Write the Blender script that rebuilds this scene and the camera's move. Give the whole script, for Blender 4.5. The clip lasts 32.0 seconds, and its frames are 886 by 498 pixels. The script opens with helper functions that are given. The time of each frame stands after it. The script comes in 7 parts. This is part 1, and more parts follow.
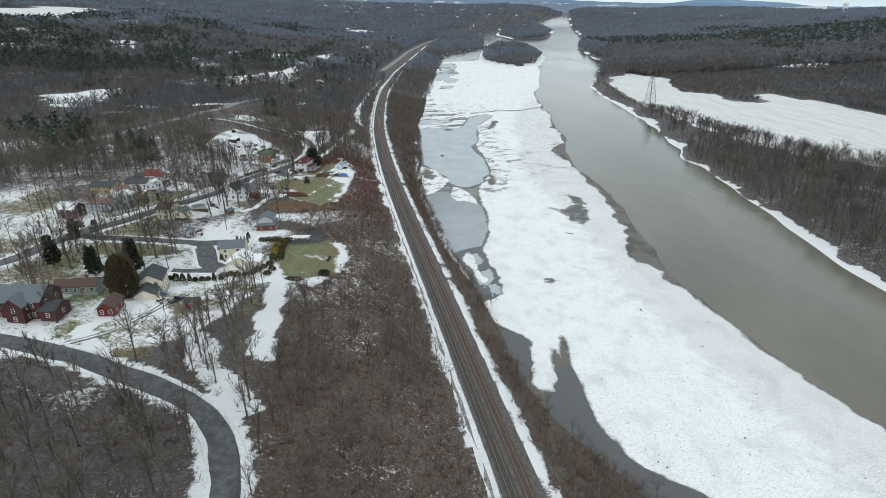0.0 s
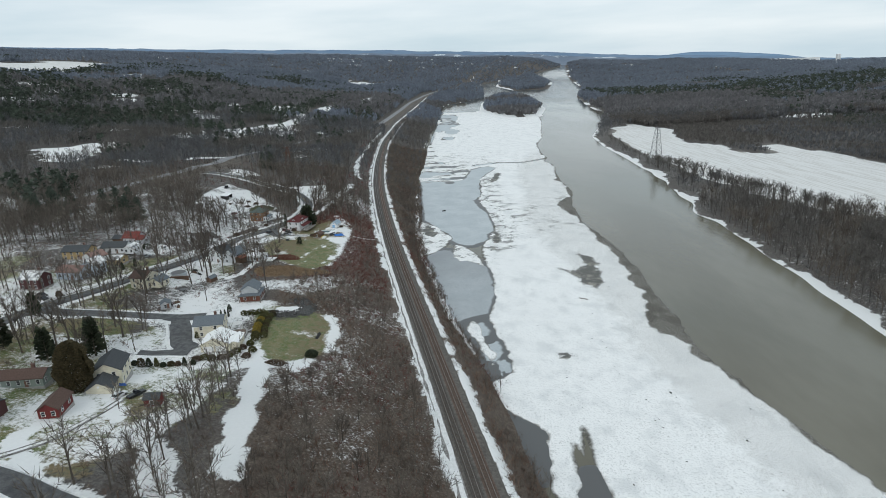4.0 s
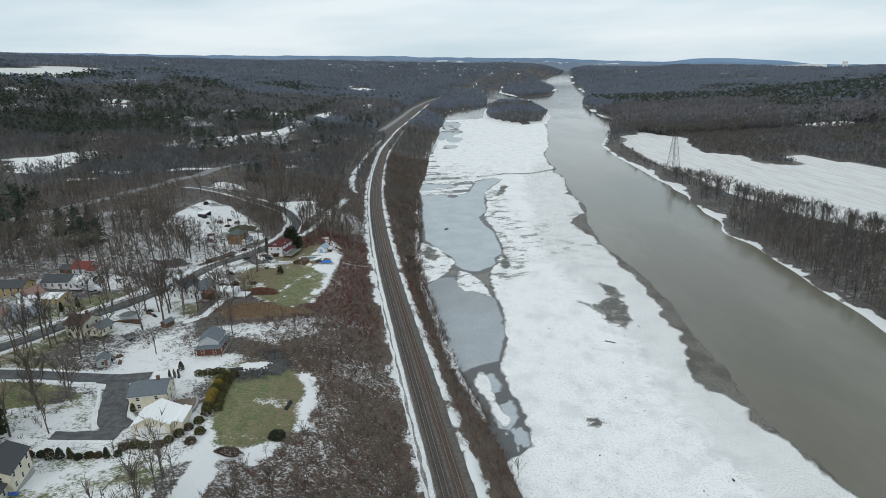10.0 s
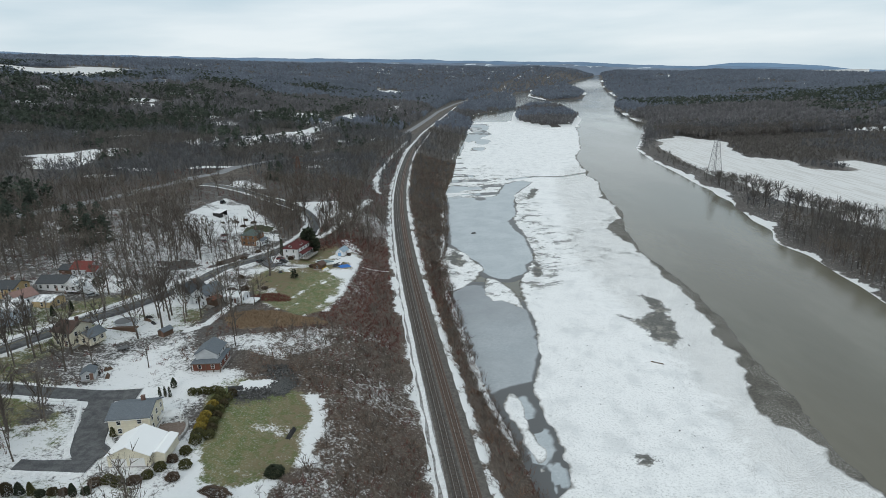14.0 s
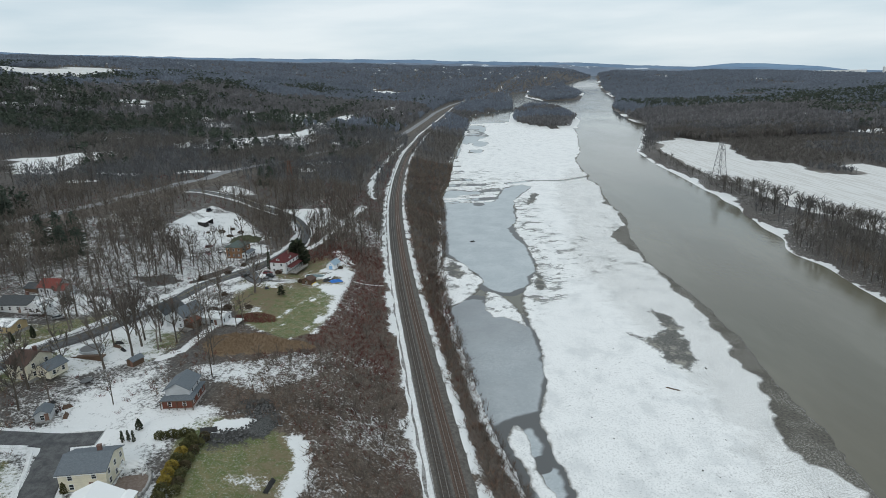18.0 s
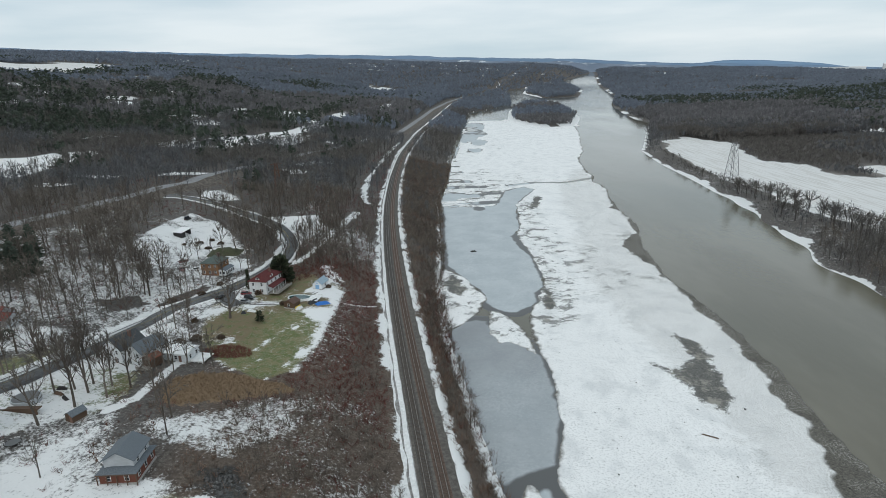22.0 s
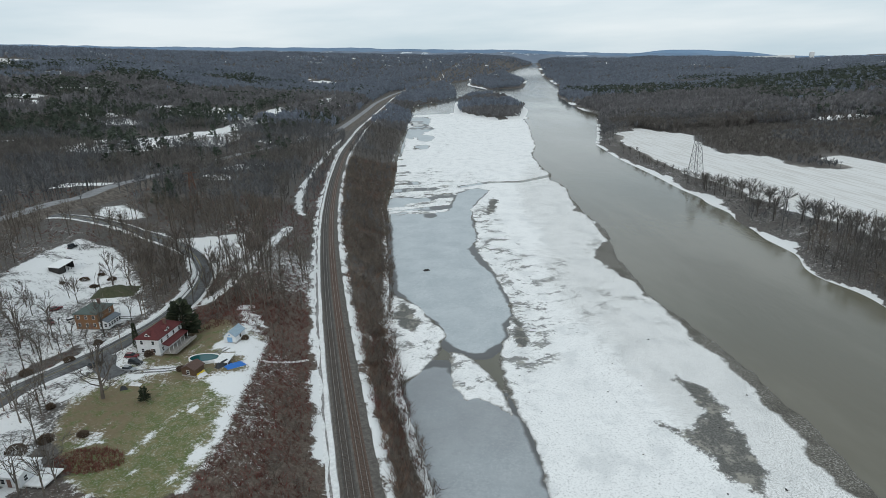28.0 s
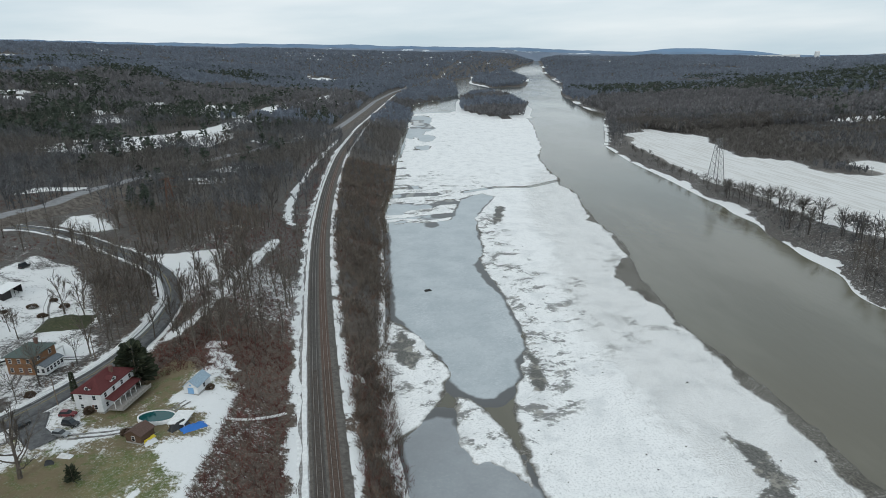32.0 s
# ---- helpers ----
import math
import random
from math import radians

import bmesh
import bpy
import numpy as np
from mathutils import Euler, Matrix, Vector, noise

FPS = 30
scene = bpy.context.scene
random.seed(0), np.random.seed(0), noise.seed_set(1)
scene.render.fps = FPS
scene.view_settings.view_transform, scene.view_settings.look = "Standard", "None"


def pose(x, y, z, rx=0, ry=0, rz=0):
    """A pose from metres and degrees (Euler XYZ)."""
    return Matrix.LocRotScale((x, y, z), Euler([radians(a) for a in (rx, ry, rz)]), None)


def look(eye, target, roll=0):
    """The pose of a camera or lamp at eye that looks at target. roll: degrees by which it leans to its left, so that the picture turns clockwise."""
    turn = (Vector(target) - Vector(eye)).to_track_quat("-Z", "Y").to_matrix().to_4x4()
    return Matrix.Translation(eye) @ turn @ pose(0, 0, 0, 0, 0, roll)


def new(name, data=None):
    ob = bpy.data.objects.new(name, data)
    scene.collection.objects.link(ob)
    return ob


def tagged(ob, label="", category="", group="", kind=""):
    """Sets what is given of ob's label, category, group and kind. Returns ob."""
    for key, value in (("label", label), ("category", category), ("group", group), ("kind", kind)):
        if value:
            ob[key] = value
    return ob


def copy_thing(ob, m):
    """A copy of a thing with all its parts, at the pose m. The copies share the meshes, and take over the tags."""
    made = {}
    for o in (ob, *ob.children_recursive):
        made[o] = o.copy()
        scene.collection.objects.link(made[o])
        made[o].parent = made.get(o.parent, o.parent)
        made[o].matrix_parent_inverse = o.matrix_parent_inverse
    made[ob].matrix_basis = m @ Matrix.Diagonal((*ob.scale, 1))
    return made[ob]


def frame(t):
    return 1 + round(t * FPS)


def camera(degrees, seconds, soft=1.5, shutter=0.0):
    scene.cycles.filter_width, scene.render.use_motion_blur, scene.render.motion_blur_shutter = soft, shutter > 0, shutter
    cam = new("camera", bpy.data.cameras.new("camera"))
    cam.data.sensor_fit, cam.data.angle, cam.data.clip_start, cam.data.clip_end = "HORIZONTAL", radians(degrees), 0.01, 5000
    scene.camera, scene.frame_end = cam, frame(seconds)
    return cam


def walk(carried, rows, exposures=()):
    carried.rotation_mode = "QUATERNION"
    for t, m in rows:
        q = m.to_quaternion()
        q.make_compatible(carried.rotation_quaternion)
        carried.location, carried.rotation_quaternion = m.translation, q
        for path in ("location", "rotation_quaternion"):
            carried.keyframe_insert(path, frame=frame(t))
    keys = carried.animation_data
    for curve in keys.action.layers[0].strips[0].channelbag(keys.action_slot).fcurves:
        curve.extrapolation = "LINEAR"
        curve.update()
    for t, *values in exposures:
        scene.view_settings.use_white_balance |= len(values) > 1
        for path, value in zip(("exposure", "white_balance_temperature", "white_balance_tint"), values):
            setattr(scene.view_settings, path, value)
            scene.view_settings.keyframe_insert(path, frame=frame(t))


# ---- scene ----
cam = camera(73.7, 32.0, soft=0.8)
PATH = [
    (0, (-0.414, 3.727, 109.435), (-0.368, 5.581, 108.687), -2.1),
    (0.5, (-0.476, 5.93, 109.549), (-0.428, 7.793, 108.825), -2.1),
    (1, (-0.541, 8.803, 109.732), (-0.49, 10.691, 109.076), -2.1),
    (1.5, (-0.511, 11.655, 109.317), (-0.458, 13.564, 108.721), -2.2),
    (2, (-0.455, 15.291, 109.272), (-0.402, 17.199, 108.676), -2.2),
    (2.5, (-0.233, 19.062, 109.492), (-0.182, 20.97, 108.893), -2.3),
    (3, (-0.167, 22.992, 109.666), (-0.116, 24.899, 109.066), -2.2),
    (3.5, (-0.026, 27.215, 109.787), (0.024, 29.122, 109.187), -2.3),
    (5.5, (0.258, 44.785, 109.718), (0.305, 46.693, 109.121), -2.3),
    (6, (0.617, 48.985, 110.09), (0.663, 50.893, 109.493), -2.3),
    (6.5, (0.795, 53.013, 110.256), (0.839, 54.922, 109.66), -2.3),
    (7, (0.755, 57.403, 110.192), (0.799, 59.312, 109.599), -2.3),
    (7.5, (1.008, 61.366, 110.217), (1.051, 63.276, 109.626), -2.3),
    (8, (1.004, 65.227, 109.848), (1.048, 67.138, 109.259), -2.3),
    (8.5, (1.142, 68.576, 109.867), (1.185, 70.487, 109.28), -2.2),
    (9, (1.334, 72.165, 109.572), (1.377, 74.077, 108.987), -2.2),
    (9.5, (1.386, 75.658, 109.011), (1.43, 77.57, 108.427), -2.2),
    (10, (1.419, 78.947, 108.187), (1.463, 80.861, 107.606), -2.2),
    (10.5, (1.329, 82.312, 107.317), (1.358, 84.227, 106.739), -2.1),
    (11, (1.502, 85.163, 106.441), (1.492, 87.078, 105.867), -2.0),
    (11.5, (1.346, 88.478, 105.54), (1.3, 90.394, 104.969), -1.9),
    (12, (1.167, 91.715, 104.492), (1.108, 93.631, 103.923), -1.8),
    (12.5, (1.185, 94.846, 103.585), (1.126, 96.763, 103.018), -1.9),
    (13, (0.957, 97.872, 102.767), (0.899, 99.789, 102.201), -1.9),
    (13.5, (0.975, 100.62, 102.102), (0.926, 102.538, 101.537), -1.9),
    (14, (0.69, 103.595, 101.506), (0.65, 105.513, 100.941), -1.9),
    (14.5, (0.549, 106.166, 101.72), (0.511, 108.084, 101.154), -1.9),
    (16.5, (0.441, 116.125, 102.072), (0.407, 118.043, 101.508), -1.9),
    (17, (0.337, 118.229, 102.131), (0.305, 120.148, 101.568), -1.9),
    (17.5, (0.261, 120.752, 102.085), (0.23, 122.671, 101.521), -1.9),
    (18, (0.07, 123.006, 102.238), (0.041, 124.924, 101.674), -1.9),
    (18.5, (-0.054, 126.017, 102.319), (-0.082, 127.935, 101.753), -1.9),
    (19, (-0.285, 129.539, 102.2), (-0.31, 131.457, 101.634), -1.9),
    (19.5, (-0.286, 133.193, 102.128), (-0.311, 135.111, 101.562), -1.9),
    (20, (-0.334, 137.018, 102.131), (-0.357, 138.935, 101.564), -1.9),
    (20.5, (-0.612, 141.076, 102.217), (-0.633, 142.993, 101.649), -1.9),
    (21, (-0.809, 145.464, 102.364), (-0.829, 147.381, 101.793), -1.9),
    (21.5, (-1.102, 150.078, 102.409), (-1.121, 151.994, 101.835), -1.8),
    (22, (-1.452, 154.715, 102.504), (-1.47, 156.63, 101.928), -1.8),
    (22.5, (-1.736, 159.528, 102.529), (-1.753, 161.442, 101.95), -1.8),
    (23, (-1.209, 163.993, 102.627), (-1.143, 165.905, 102.041), -2.0),
    (23.5, (-2.127, 168.782, 102.695), (-1.97, 170.686, 102.103), -2.0),
    (24, (-1.86, 173.334, 102.68), (-1.703, 175.237, 102.086), -2.1),
    (24.5, (-1.686, 178.196, 102.644), (-1.53, 180.098, 102.048), -2.2),
    (25, (-1.736, 182.83, 102.768), (-1.579, 184.732, 102.171), -2.1),
    (25.5, (-1.318, 187.349, 102.57), (-1.163, 189.251, 101.971), -2.2),
    (27.5, (-0.893, 205.891, 101.35), (-0.739, 207.792, 100.747), -2.3),
    (28, (-0.615, 210.483, 101.046), (-0.462, 212.383, 100.441), -2.3),
    (28.5, (-0.119, 215.025, 100.752), (0.033, 216.925, 100.144), -2.3),
    (29, (-0.176, 219.705, 100.262), (-0.024, 221.604, 99.654), -2.3),
    (29.5, (0.134, 224.314, 99.932), (0.286, 226.213, 99.323), -2.2),
    (30, (0.475, 229.11, 99.994), (0.627, 231.008, 99.383), -2.2),
    (30.5, (0.521, 233.501, 99.91), (0.673, 235.4, 99.301), -2.2),
    (31, (0.537, 238.294, 99.901), (0.69, 240.193, 99.291), -2.1),
    (31.5, (0.935, 242.428, 100.129), (1.086, 244.327, 99.518), -2.1),
    (32, (0.973, 247.135, 100.1), (1.126, 249.033, 99.488), -2.0),
]
walk(cam, [(t, look(e, g, r)) for t, e, g, r in PATH],
     exposures=((0, 0.2, 6320, 7.5), (1, 0.19, 6320, 7.5), (2, 0.03, 6320, 7.5), (3, 0.0, 6320, 7.5), (6, 0.0, 6320, 7.5), (13, -0.04, 6320, 7.5), (32, -0.08, 6320, 7.5)))

# ---- light ----
SKY_LIGHT = 1.0
world = bpy.data.worlds.new("winter_sky")
scene.world = world
world.use_nodes = True
wn = world.node_tree.nodes
wl = world.node_tree.links
sky = wn.new("ShaderNodeTexSky")
sky.sky_type, sky.sun_disc = "NISHITA", False
sky.sun_elevation, sky.sun_rotation = radians(32), radians(200)
sky_dim = wn.new("ShaderNodeVectorMath")
sky_dim.operation = "SCALE"
sky_dim.inputs["Scale"].default_value = 0.10
wl.new(sky.outputs[0], sky_dim.inputs[0])
sky_co = wn.new("ShaderNodeTexCoord")
sky_map = wn.new("ShaderNodeMapping")
sky_map.inputs["Scale"].default_value = (1.6, 1.6, 11.0)
wl.new(sky_co.outputs["Generated"], sky_map.inputs[0])
cloud = wn.new("ShaderNodeTexNoise")
cloud.inputs["Scale"].default_value, cloud.inputs["Detail"].default_value, cloud.inputs["Roughness"].default_value = 1.3, 5.0, 0.5
wl.new(sky_map.outputs[0], cloud.inputs["Vector"])
cloud_ramp = wn.new("ShaderNodeValToRGB")
cloud_ramp.color_ramp.elements[0].position, cloud_ramp.color_ramp.elements[0].color = 0.34, (0.61, 0.72, 0.79, 1)
cloud_ramp.color_ramp.elements[1].position, cloud_ramp.color_ramp.elements[1].color = 0.62, (0.86, 0.91, 0.94, 1)
wl.new(cloud.outputs["Fac"], cloud_ramp.inputs[0])
sky_mix = wn.new("ShaderNodeMix")
sky_mix.data_type = "RGBA"
sky_mix.inputs["Factor"].default_value = 0.93
wl.new(sky_dim.outputs[0], sky_mix.inputs["A"])
wl.new(cloud_ramp.outputs[0], sky_mix.inputs["B"])
background = wn["Background"]
background.inputs["Strength"].default_value = SKY_LIGHT
wl.new(sky_mix.outputs["Result"], background.inputs["Color"])

sun = new("sun", bpy.data.lights.new("sun", "SUN"))
sun.data.energy, sun.data.angle, sun.data.color = 0.8, radians(25), (1.0, 0.96, 0.9)
sun.matrix_world = look((0, 0, 500), (110, 300, 300))


# ---- materials ----
class Nodes:
    """A small wrapper to write node materials in few lines."""

    def __init__(self, name, rough=0.8, metal=0.0, spec=0.3):
        self.m = bpy.data.materials.new(name)
        self.m.use_nodes = True
        self.t = self.m.node_tree
        self.b = self.t.nodes["Principled BSDF"]
        self.b.inputs["Roughness"].default_value = rough
        self.b.inputs["Metallic"].default_value = metal
        self.b.inputs["Specular IOR Level"].default_value = spec
        self.pos = None

    def put(self, sock, v):
        if isinstance(v, bpy.types.NodeSocket):
            self.t.links.new(v, sock)
        elif v is not None:
            sock.default_value = (*v, 1) if isinstance(v, tuple) and len(v) == 3 and sock.type == "RGBA" else v

    def place(self, object_space=False):
        n = self.t.nodes.new("ShaderNodeTexCoord") if object_space else self.t.nodes.new("ShaderNodeNewGeometry")
        return n.outputs["Object"] if object_space else n.outputs["Position"]

    def noise(self, scale, detail=3.0, rough=0.55, stretch=None, object_space=False):
        n = self.t.nodes.new("ShaderNodeTexNoise")
        n.inputs["Scale"].default_value, n.inputs["Detail"].default_value, n.inputs["Roughness"].default_value = scale, detail, rough
        p = self.place(object_space)
        if stretch:
            mp = self.t.nodes.new("ShaderNodeMapping")
            mp.inputs["Scale"].default_value = stretch[:3]
            if len(stretch) > 3:
                mp.inputs["Rotation"].default_value = (0, 0, radians(stretch[3]))
            self.t.links.new(p, mp.inputs[0])
            p = mp.outputs[0]
        self.t.links.new(p, n.inputs["Vector"])
        return n.outputs["Fac"]

    def attr(self, name):
        n = self.t.nodes.new("ShaderNodeAttribute")
        n.attribute_name = name
        return n.outputs["Fac"]

    def math(self, op, a, b=0.0, clamp=False):
        n = self.t.nodes.new("ShaderNodeMath")
        n.operation, n.use_clamp = op, clamp
        self.put(n.inputs[0], a)
        self.put(n.inputs[1], b)
        return n.outputs[0]

    def step(self, v, lo, hi):
        n = self.t.nodes.new("ShaderNodeMapRange")
        n.interpolation_type = "SMOOTHSTEP"
        self.put(n.inputs["Value"], v)
        n.inputs["From Min"].default_value, n.inputs["From Max"].default_value = lo, hi
        return n.outputs["Result"]

    def mix(self, f, a, b):
        n = self.t.nodes.new("ShaderNodeMix")
        n.data_type = "RGBA"
        self.put(n.inputs["Factor"], f)
        self.put(n.inputs["A"], a)
        self.put(n.inputs["B"], b)
        return n.outputs["Result"]

    def random(self):
        return self.t.nodes.new("ShaderNodeObjectInfo").outputs["Random"]

    def island(self):
        return self.t.nodes.new("ShaderNodeNewGeometry").outputs["Random Per Island"]

    def color(self, v):
        self.put(self.b.inputs["Base Color"], v)
        return self

    def rough(self, v):
        self.put(self.b.inputs["Roughness"], v)
        return self

    def bump(self, height, strength=0.3, distance=0.1):
        n = self.t.nodes.new("ShaderNodeBump")
        n.inputs["Strength"].default_value, n.inputs["Distance"].default_value = strength, distance
        self.put(n.inputs["Height"], height)
        self.t.links.new(n.outputs[0], self.b.inputs["Normal"])
        return self


SNOW = (0.83, 0.825, 0.815)


def simple(name, c1, c2, scale=1.0, rough=0.8, metal=0.0, spec=0.3, bump=0.0, vary=0.0, object_space=False, stretch=None):
    """Two colours mixed by coarse and fine noise, with relief."""
    k = Nodes(name, rough, metal, spec)
    a = k.noise(scale, 4, 0.6, stretch, object_space)
    b = k.noise(scale * 7.3, 3, 0.6, stretch, object_space)
    f = k.math("ADD", k.math("MULTIPLY", a, 0.65), k.math("MULTIPLY", b, 0.35))
    c = k.mix(k.step(f, 0.35, 0.65), c1, c2)
    if vary:
        c = k.mix(k.math("MULTIPLY", k.random(), vary), c, tuple(0.55 * v for v in c1))
    k.color(c)
    if bump:
        k.bump(b, bump, 0.05)
    return k.m


def ground_material():
    k = Nodes("ground_cover", 0.9, 0, 0.2)
    fine, mid, broad = k.noise(1.25, 5, 0.72), k.noise(0.33, 4, 0.6), k.noise(0.035, 3, 0.55)
    litter = k.mix(k.step(fine, 0.3, 0.7), (0.062, 0.048, 0.038), (0.178, 0.142, 0.114))
    # Litter off the brushy slope is greyed to stand in for distance haze.
    litter = k.mix(k.attr("brushy"), k.mix(k.step(fine, 0.3, 0.7), (0.060, 0.055, 0.051), (0.168, 0.156, 0.145)), litter)
    litter = k.mix(k.math("MULTIPLY", k.step(mid, 0.4, 0.7), 0.7), litter, (0.086, 0.064, 0.054))
    grass = k.mix(k.step(mid, 0.38, 0.62), (0.100, 0.124, 0.040), (0.185, 0.162, 0.080))
    grass = k.mix(k.step(fine, 0.42, 0.7), grass, (0.155, 0.155, 0.075))
    grass = k.mix(k.math("MULTIPLY", k.step(k.noise(1.9, 6, 0.82), 0.50, 0.66), 0.42), grass, (0.62, 0.62, 0.60))
    grass = k.mix(k.math("MULTIPLY", k.attr("tan"), k.step(mid, 0.25, 0.6)), grass, k.mix(fine, (0.12, 0.095, 0.055), (0.24, 0.19, 0.12)))
    jitter = k.math("MULTIPLY", k.math("SUBTRACT", k.math("ADD", mid, k.math("MULTIPLY", fine, 0.6)), 0.8), 7.0)
    lawn = k.step(k.math("ADD", k.attr("lawn"), jitter), -0.6, 1.2)
    c = k.mix(lawn, litter, grass)
    reed = k.step(k.math("ADD", k.attr("reed"), jitter), -0.8, 0.8)
    c = k.mix(reed, c, k.mix(fine, (0.15, 0.10, 0.062), (0.27, 0.19, 0.12)))
    earth = k.step(k.math("ADD", k.attr("earth"), jitter), -0.8, 0.8)
    c = k.mix(earth, c, k.mix(fine, (0.03, 0.03, 0.03), (0.09, 0.085, 0.08)))
    cover = k.math("ADD", k.math("MULTIPLY", fine, 0.62), k.math("ADD", k.math("MULTIPLY", mid, 0.34), k.math("MULTIPLY", broad, 0.19)))
    amount = k.math("SUBTRACT", k.math("ADD", k.attr("snow"), cover), 0.575)
    snow = k.step(amount, 0.43, 0.60)
    c = k.mix(snow, c, k.mix(fine, SNOW, (0.70, 0.695, 0.685)))
    furrow = k.step(k.noise(0.42, 3, 0.6, (1.0, 0.05, 1, 24)), 0.46, 0.60)
    c = k.mix(k.math("MULTIPLY", k.attr("field"), k.math("ADD", 0.22, k.math("MULTIPLY", furrow, 0.34))), c, (0.46, 0.43, 0.39))
    k.color(c).bump(fine, 0.5, 0.25)
    return k.m


def ice_material():
    k = Nodes("snow_on_ice", 0.75, 0, 0.3)
    fine, mid, broad = k.noise(1.5, 6, 0.75), k.noise(0.22, 4, 0.62, (1, 1, 1)), k.noise(0.03, 4, 0.6, (1.0, 0.45, 1))
    snow = k.mix(k.step(fine, 0.47, 0.70), (0.90, 0.89, 0.875), (0.55, 0.545, 0.535))
    snow = k.mix(k.step(k.noise(0.55, 6, 0.78), 0.60, 0.69), snow, (0.36, 0.35, 0.34))
    snow = k.mix(k.math("MULTIPLY", k.step(k.noise(0.10, 5, 0.65, (1, 0.7, 1)), 0.45, 0.7), 0.5), snow, (0.58, 0.585, 0.585))
    rubble = k.step(k.math("ADD", k.attr("rubble"), k.math("MULTIPLY", k.math("SUBTRACT", mid, 0.5), 26.0)), -3.0, 5.0)
    speck = k.step(k.noise(2.4, 5, 0.8), 0.49, 0.60)
    snow = k.mix(k.math("MULTIPLY", rubble, speck), snow, (0.33, 0.315, 0.29))
    slush = k.mix(k.step(fine, 0.35, 0.7), (0.085, 0.082, 0.075), (0.20, 0.195, 0.182))
    slush = k.mix(k.math("MULTIPLY", k.step(k.noise(0.2, 6, 0.75), 0.50, 0.62), 0.8), slush, (0.34, 0.32, 0.275))
    snow = k.mix(k.math("MULTIPLY", k.step(k.noise(2.1, 3, 0.65), 0.635, 0.70), 0.75), snow, (0.24, 0.23, 0.22))
    patch = k.math("ADD", k.attr("wet"), k.math("MULTIPLY", k.math("SUBTRACT", k.noise(0.13, 6, 0.7), 0.5), 15.0))
    patch = k.step(k.math("ADD", patch, k.math("MULTIPLY", k.math("SUBTRACT", fine, 0.5), 6.0)), -0.6, 1.2)
    stain = k.math("MULTIPLY", k.step(k.math("ADD", k.attr("stain"), k.math("MULTIPLY", broad, 1.0)), 0.92, 1.10), k.step(k.noise(0.11, 9, 0.78, (0.75, 1.0, 1, -24)), 0.525, 0.575))
    c = k.mix(k.math("MULTIPLY", stain, 0.85), snow, slush)
    c = k.mix(patch, c, slush)
    rim = k.math("ADD", k.attr("edge"), k.math("MULTIPLY", k.math("SUBTRACT", mid, 0.5), 4.0))
    rim = k.step(rim, 1.9, 0.1)
    crumbs = k.step(k.noise(1.7, 6, 0.82), 0.50, 0.60)
    rough_rim = k.mix(k.step(fine, 0.3, 0.7), (0.045, 0.042, 0.036), (0.17, 0.155, 0.13))
    rough_rim = k.mix(k.math("MULTIPLY", k.math("MULTIPLY", crumbs, 0.6), k.step(k.noise(0.07, 3, 0.6), 0.38, 0.5)), rough_rim, (0.52, 0.50, 0.46))
    c = k.mix(rim, c, rough_rim)
    k.color(c).bump(k.math("ADD", fine, k.math("MULTIPLY", mid, 2.0)), 0.5, 0.25)
    return k.m


def water_material():
    k = Nodes("river_water", 0.13, 0, 0.5)
    broad = k.noise(0.02, 4, 0.6, (1, 0.35, 1, 12))
    k.color(k.mix(k.step(broad, 0.35, 0.68), (0.104, 0.094, 0.064), (0.146, 0.135, 0.100)))
    k.rough(k.math("ADD", 0.05, k.math("MULTIPLY", k.step(k.noise(0.012, 4, 0.6, (1, 0.3, 1, 10)), 0.3, 0.7), 0.1)))
    k.bump(k.math("ADD", k.noise(0.45, 5, 0.62, (1, 0.45, 1, 20)), k.math("MULTIPLY", k.noise(0.09, 4, 0.6, (1, 0.3, 1, 30)), 1.5)), 0.22, 0.35)
    return k.m


def pond_material():
    k = Nodes("grey_ice", 0.42, 0, 0.4)
    a, b = k.noise(0.07, 5, 0.6), k.noise(1.1, 4, 0.7)
    c = k.mix(k.step(a, 0.3, 0.7), (0.375, 0.412, 0.432), (0.465, 0.497, 0.512))
    c = k.mix(k.math("MULTIPLY", k.step(b, 0.48, 0.72), 0.6), c, (0.56, 0.58, 0.59))
    c = k.mix(k.math("MULTIPLY", k.step(k.noise(0.35, 6, 0.75), 0.50, 0.66), 0.4), c, (0.31, 0.335, 0.35))
    c = k.mix(k.math("MULTIPLY", k.math("MULTIPLY", k.step(k.noise(0.05, 5, 0.65, (1, 0.6, 1)), 0.48, 0.62), k.step(k.noise(0.9, 6, 0.8), 0.46, 0.6)), 0.5), c, (0.60, 0.62, 0.63))
    c = k.mix(k.math("MULTIPLY", k.attr("thin"), k.math("ADD", 0.35, k.math("MULTIPLY", k.noise(0.05, 4, 0.6), 0.7))), c, (0.215, 0.222, 0.232))
    c = k.mix(k.step(k.attr("edge"), 1.4, -0.2), c, (0.10, 0.10, 0.10))
    k.color(c).bump(b, 0.1, 0.1)
    return k.m


